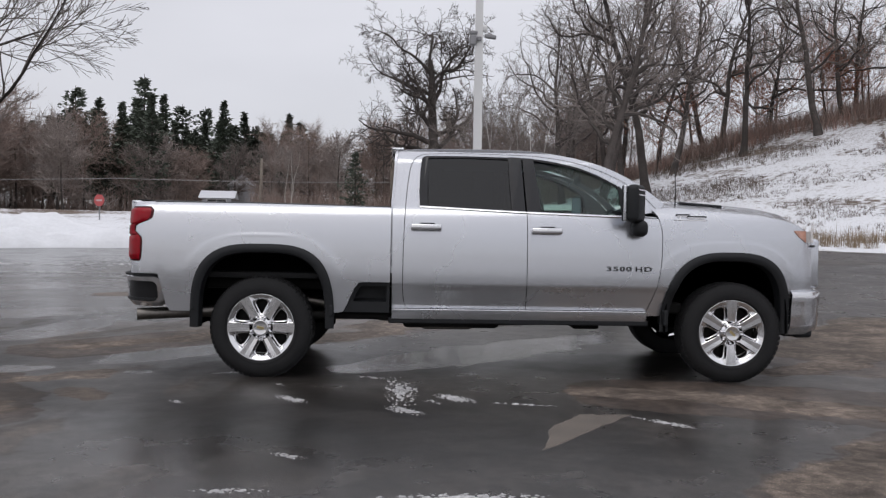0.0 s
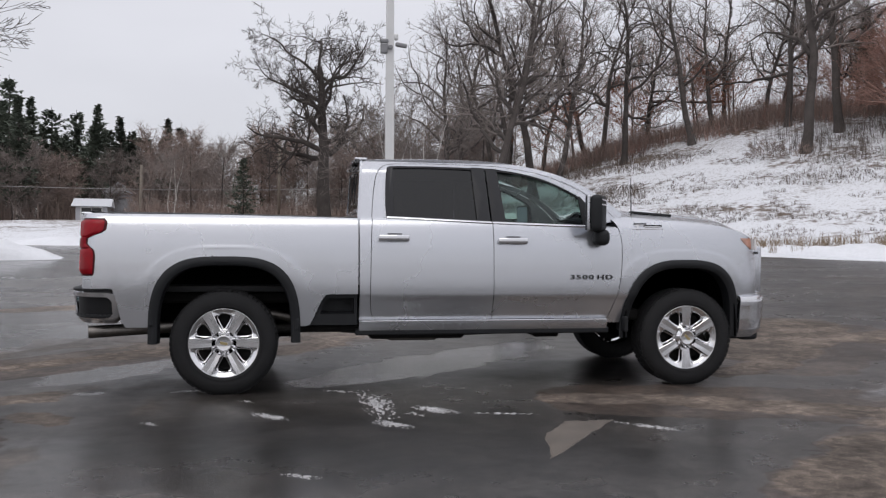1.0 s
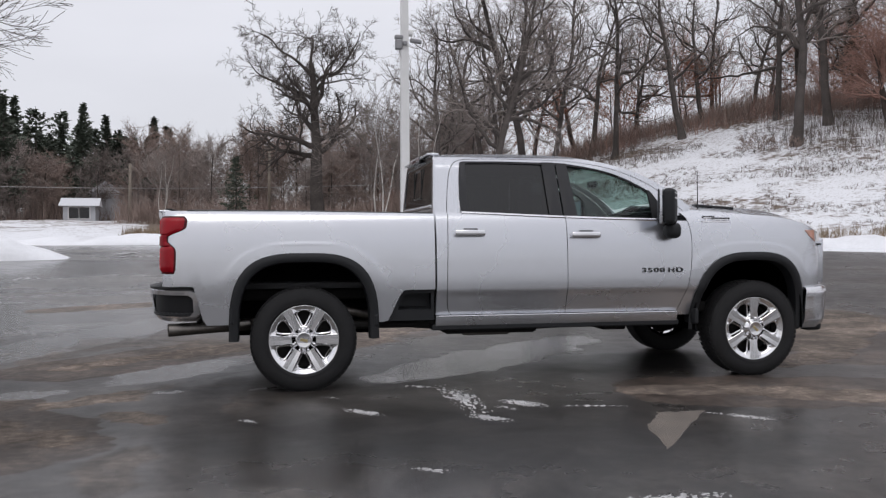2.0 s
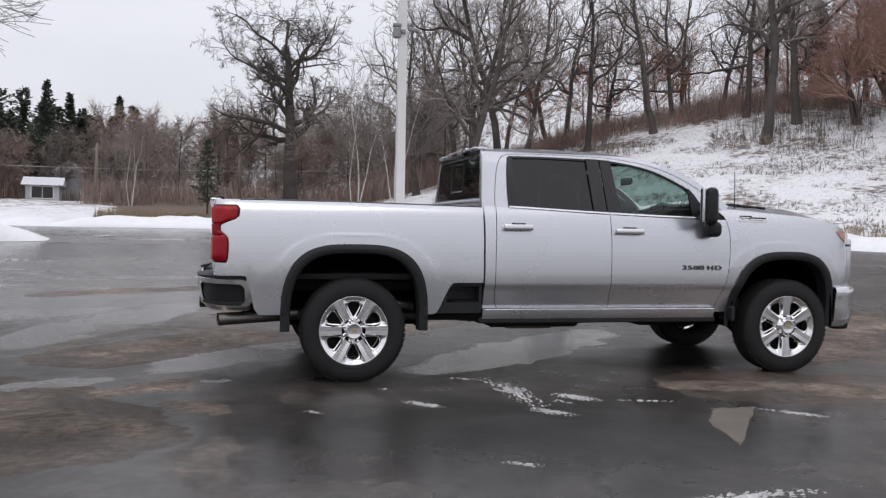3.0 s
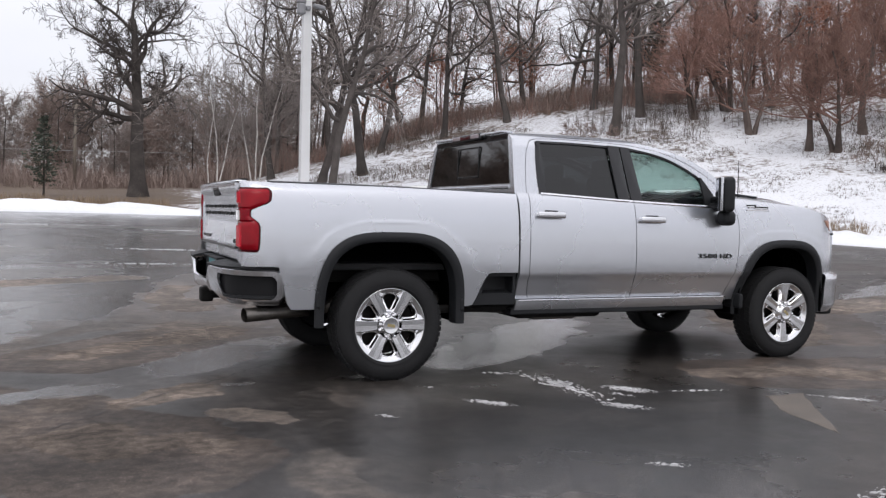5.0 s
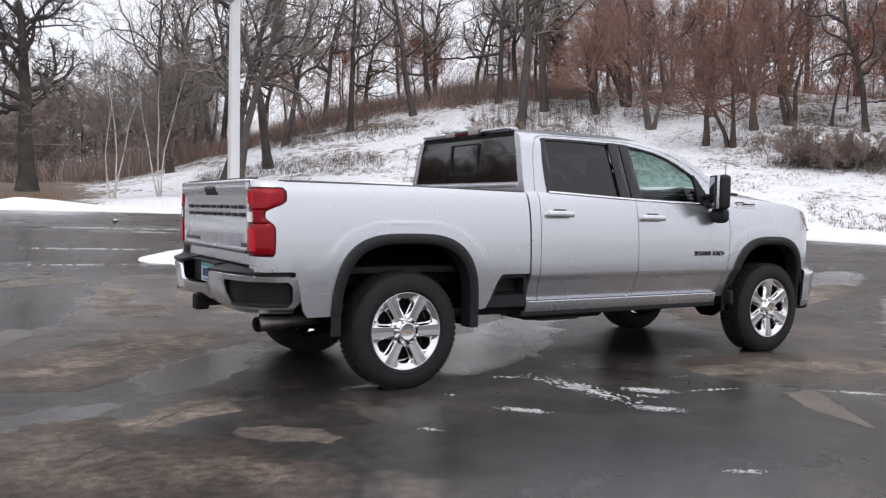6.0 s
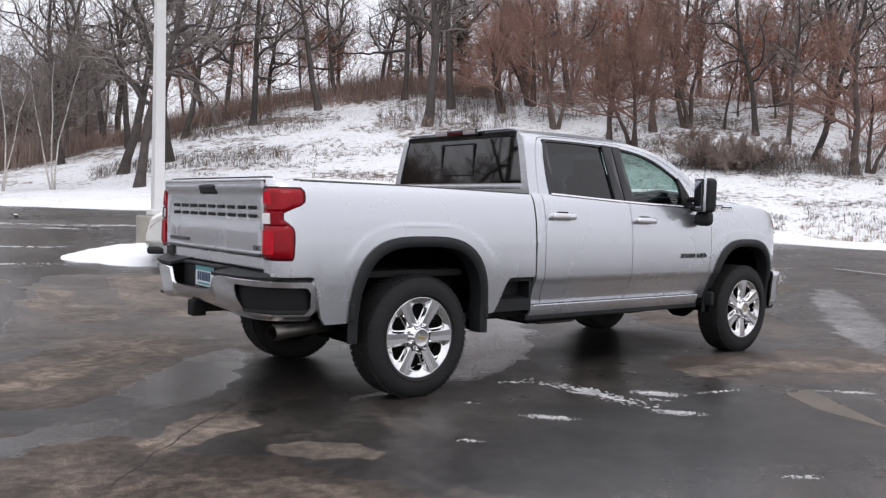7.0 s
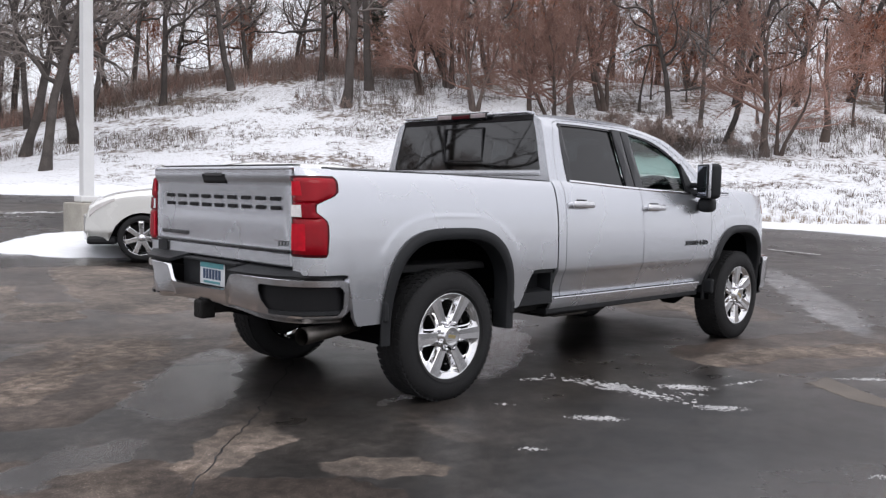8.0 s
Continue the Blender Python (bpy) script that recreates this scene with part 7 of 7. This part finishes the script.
# ---- ice, slush and cracks on the lot ----
def ice_patch(x, y, a, b, turn, seed, bits, material=None, name="ice_patch", label="thin white crust of broken ice on asphalt"):
    """Broken crust: many ragged crumbs, thickest towards the middle of an ellipse."""
    rng = random.Random(seed)
    co, si = math.cos(radians(turn)), math.sin(radians(turn))
    vs, fs = [], []
    for _ in range(bits):
        r, w = rng.random() ** 0.7 * 1.15, rng.uniform(0, 2 * math.pi)
        u, v = a * r * math.cos(w), b * r * math.sin(w)
        size = rng.uniform(0.15, 1.0) ** 2 * (0.009 + 0.11 * math.sqrt(a * b)) * (1.25 - 0.8 * r)
        k0, n = len(vs), 7
        h = min(0.012, size * rng.uniform(0.15, 0.4))
        vs.append((x + u * co - v * si, y + u * si + v * co, h))
        for ring, hgt in ((0.6, h), (1.0, -0.004)):
            for k in range(n):
                q = 2 * math.pi * k / n
                f = size * ring * rng.uniform(0.55, 1.3)
                uu, vv = u + f * 1.5 * math.cos(q), v + f * 0.75 * math.sin(q)
                vs.append((x + uu * co - vv * si, y + uu * si + vv * co, hgt * rng.uniform(0.7, 1.2)))
        for k in range(n):
            fs.append((k0, k0 + 1 + k, k0 + 1 + (k + 1) % n))
            fs.append((k0 + 1 + k, k0 + 1 + n + k, k0 + 1 + n + (k + 1) % n, k0 + 1 + (k + 1) % n))
    vs = [(p, q, lot_z(p, q) + h) for p, q, h in vs]
    return tagged(mesh(name, vs, fs, material or ICE, smooth=False), label, "ice patch", "ice patches", "stuff")


ICE_SPOTS = [(1.20, -1.50, 0.60, 0.12, -86, 24), (1.62, -1.82, 0.20, 0.085, -50, 34), (1.25, -2.28, 0.19, 0.075, -50, 22), (0.40, -1.90, 0.18, 0.065, -48, 20), (-0.41, -2.03, 0.10, 0.035, -50, 6), (3.0, -2.58, 0.24, 0.05, -42, 10),
             (0.63, -3.50, 0.12, 0.035, -30, 6), (2.10, -2.02, 0.25, 0.03, -12, 5), (0.42, -4.13, 0.18, 0.04, 0, 7), (1.55, -4.22, 0.40, 0.07, 3, 22), (0.2, -1.3, 0.08, 0.03, -40, 3),
             (0.95, -0.95, 0.16, 0.05, -30, 6), (1.45, -1.95, 0.10, 0.05, -60, 5), (0.35, 1.15, 0.08, 0.03, 0, 3)]
for i, (x, y, a, b, turn, bits) in enumerate(ICE_SPOTS):
    ice_patch(x, y, a, b, turn, 300 + i, bits * 13)
for i, (x, y, a, b, turn) in enumerate(((-8.5, 11.5, 3.4, 0.4, 4), (3.5, 17.5, 2.2, 0.35, 4), (-3.0, 19.5, 2.5, 0.4, 2), (8.0, 17.0, 2.5, 0.35, -6), (-13.5, 9.5, 2.6, 0.5, 8),
                                        (0.9, 17.8, 1.6, 0.22, -8), (2.0, 16.3, 1.2, 0.18, -12), (-0.1, 11.7, 1.3, 0.14, -10), (-1.0, 8.9, 1.2, 0.10, -8), (-6.5, 9.6, 1.6, 0.16, 6))):
    ice_patch(x, y, a, b, turn, 400 + i, 130, WETICE, "slush_streak", "grey streak of slush on the far lot")


def crack(pts, seed):
    rng = random.Random(seed)
    vs, fs = [], []
    fine = []
    for (x0, y0), (x1, y1) in zip(pts[:-1], pts[1:]):
        for k in range(12):
            t = k / 12
            fine.append((lerp(x0, x1, t) + rng.gauss(0, 0.012), lerp(y0, y1, t) + rng.gauss(0, 0.012)))
    for i, (x, y) in enumerate(fine):
        w = rng.uniform(0.003, 0.008)
        z = lot_z(x, y) + 0.002
        vs += [(x - w, y, z), (x + w, y, z)]
        if i:
            k = 2 * i
            fs.append((k - 2, k - 1, k + 1, k))
    return tagged(mesh("pavement_crack", vs, fs, PLASTIC, smooth=False), "thin dark crack running across the asphalt", "crack", kind="structure")


crack([(-2.35, -1.75), (-1.75, -1.1), (-1.1, -0.45), (-0.45, 0.25), (0.4, 1.2)], 1)
crack([(-2.0, 1.0), (-1.3, 1.5), (-0.7, 1.95), (-0.3, 1.9)], 2)
for x, y, ln, turn in ((16.5, 4.0, 2.6, 62), (14.5, 8.4, 2.4, 62), (-5.0, 21.0, 2.5, 80), (2.0, 21.5, 2.6, 80)):
    b = box(ln, 0.11, 0.006, (0, 0, 0.003))
    ob = part("parking_line", b, POLEWHITE)
    ob.matrix_world = pose(x, y, lot_z(x, y) + 0.012, 2.4, 0, turn)
    tagged(ob, "faded white painted parking line", "road marking", "parking lines", "structure")


def worn_patch(corners):
    """A pale worn scab of asphalt, a hair above the rest."""
    rng = random.Random(5)
    pts = []
    for i, (x, y) in enumerate(corners):
        x2, y2 = corners[(i + 1) % len(corners)]
        for k in range(8):
            t = k / 8
            pts.append((lerp(x, x2, t) + rng.gauss(0, 0.008), lerp(y, y2, t) + rng.gauss(0, 0.008)))
    cx, cy = sum(p[0] for p in pts) / len(pts), sum(p[1] for p in pts) / len(pts)
    vs = [(cx, cy, 0.004)] + [(lerp(cx, x, 0.94), lerp(cy, y, 0.94), 0.004) for x, y in pts] + [(x, y, -0.002) for x, y in pts]
    n = len(pts)
    fs = [(0, 1 + k, 1 + (k + 1) % n) for k in range(n)] + [(1 + k, 1 + n + k, 1 + n + (k + 1) % n, 1 + (k + 1) % n) for k in range(n)]
    return tagged(mesh("worn_patch", vs, fs, DRYASPHALT, smooth=False), "pale dry patch of worn asphalt", "asphalt patch", kind="structure")


worn_patch([(2.06, -3.34), (2.20, -2.75), (2.47, -2.33), (2.84, -2.33)])
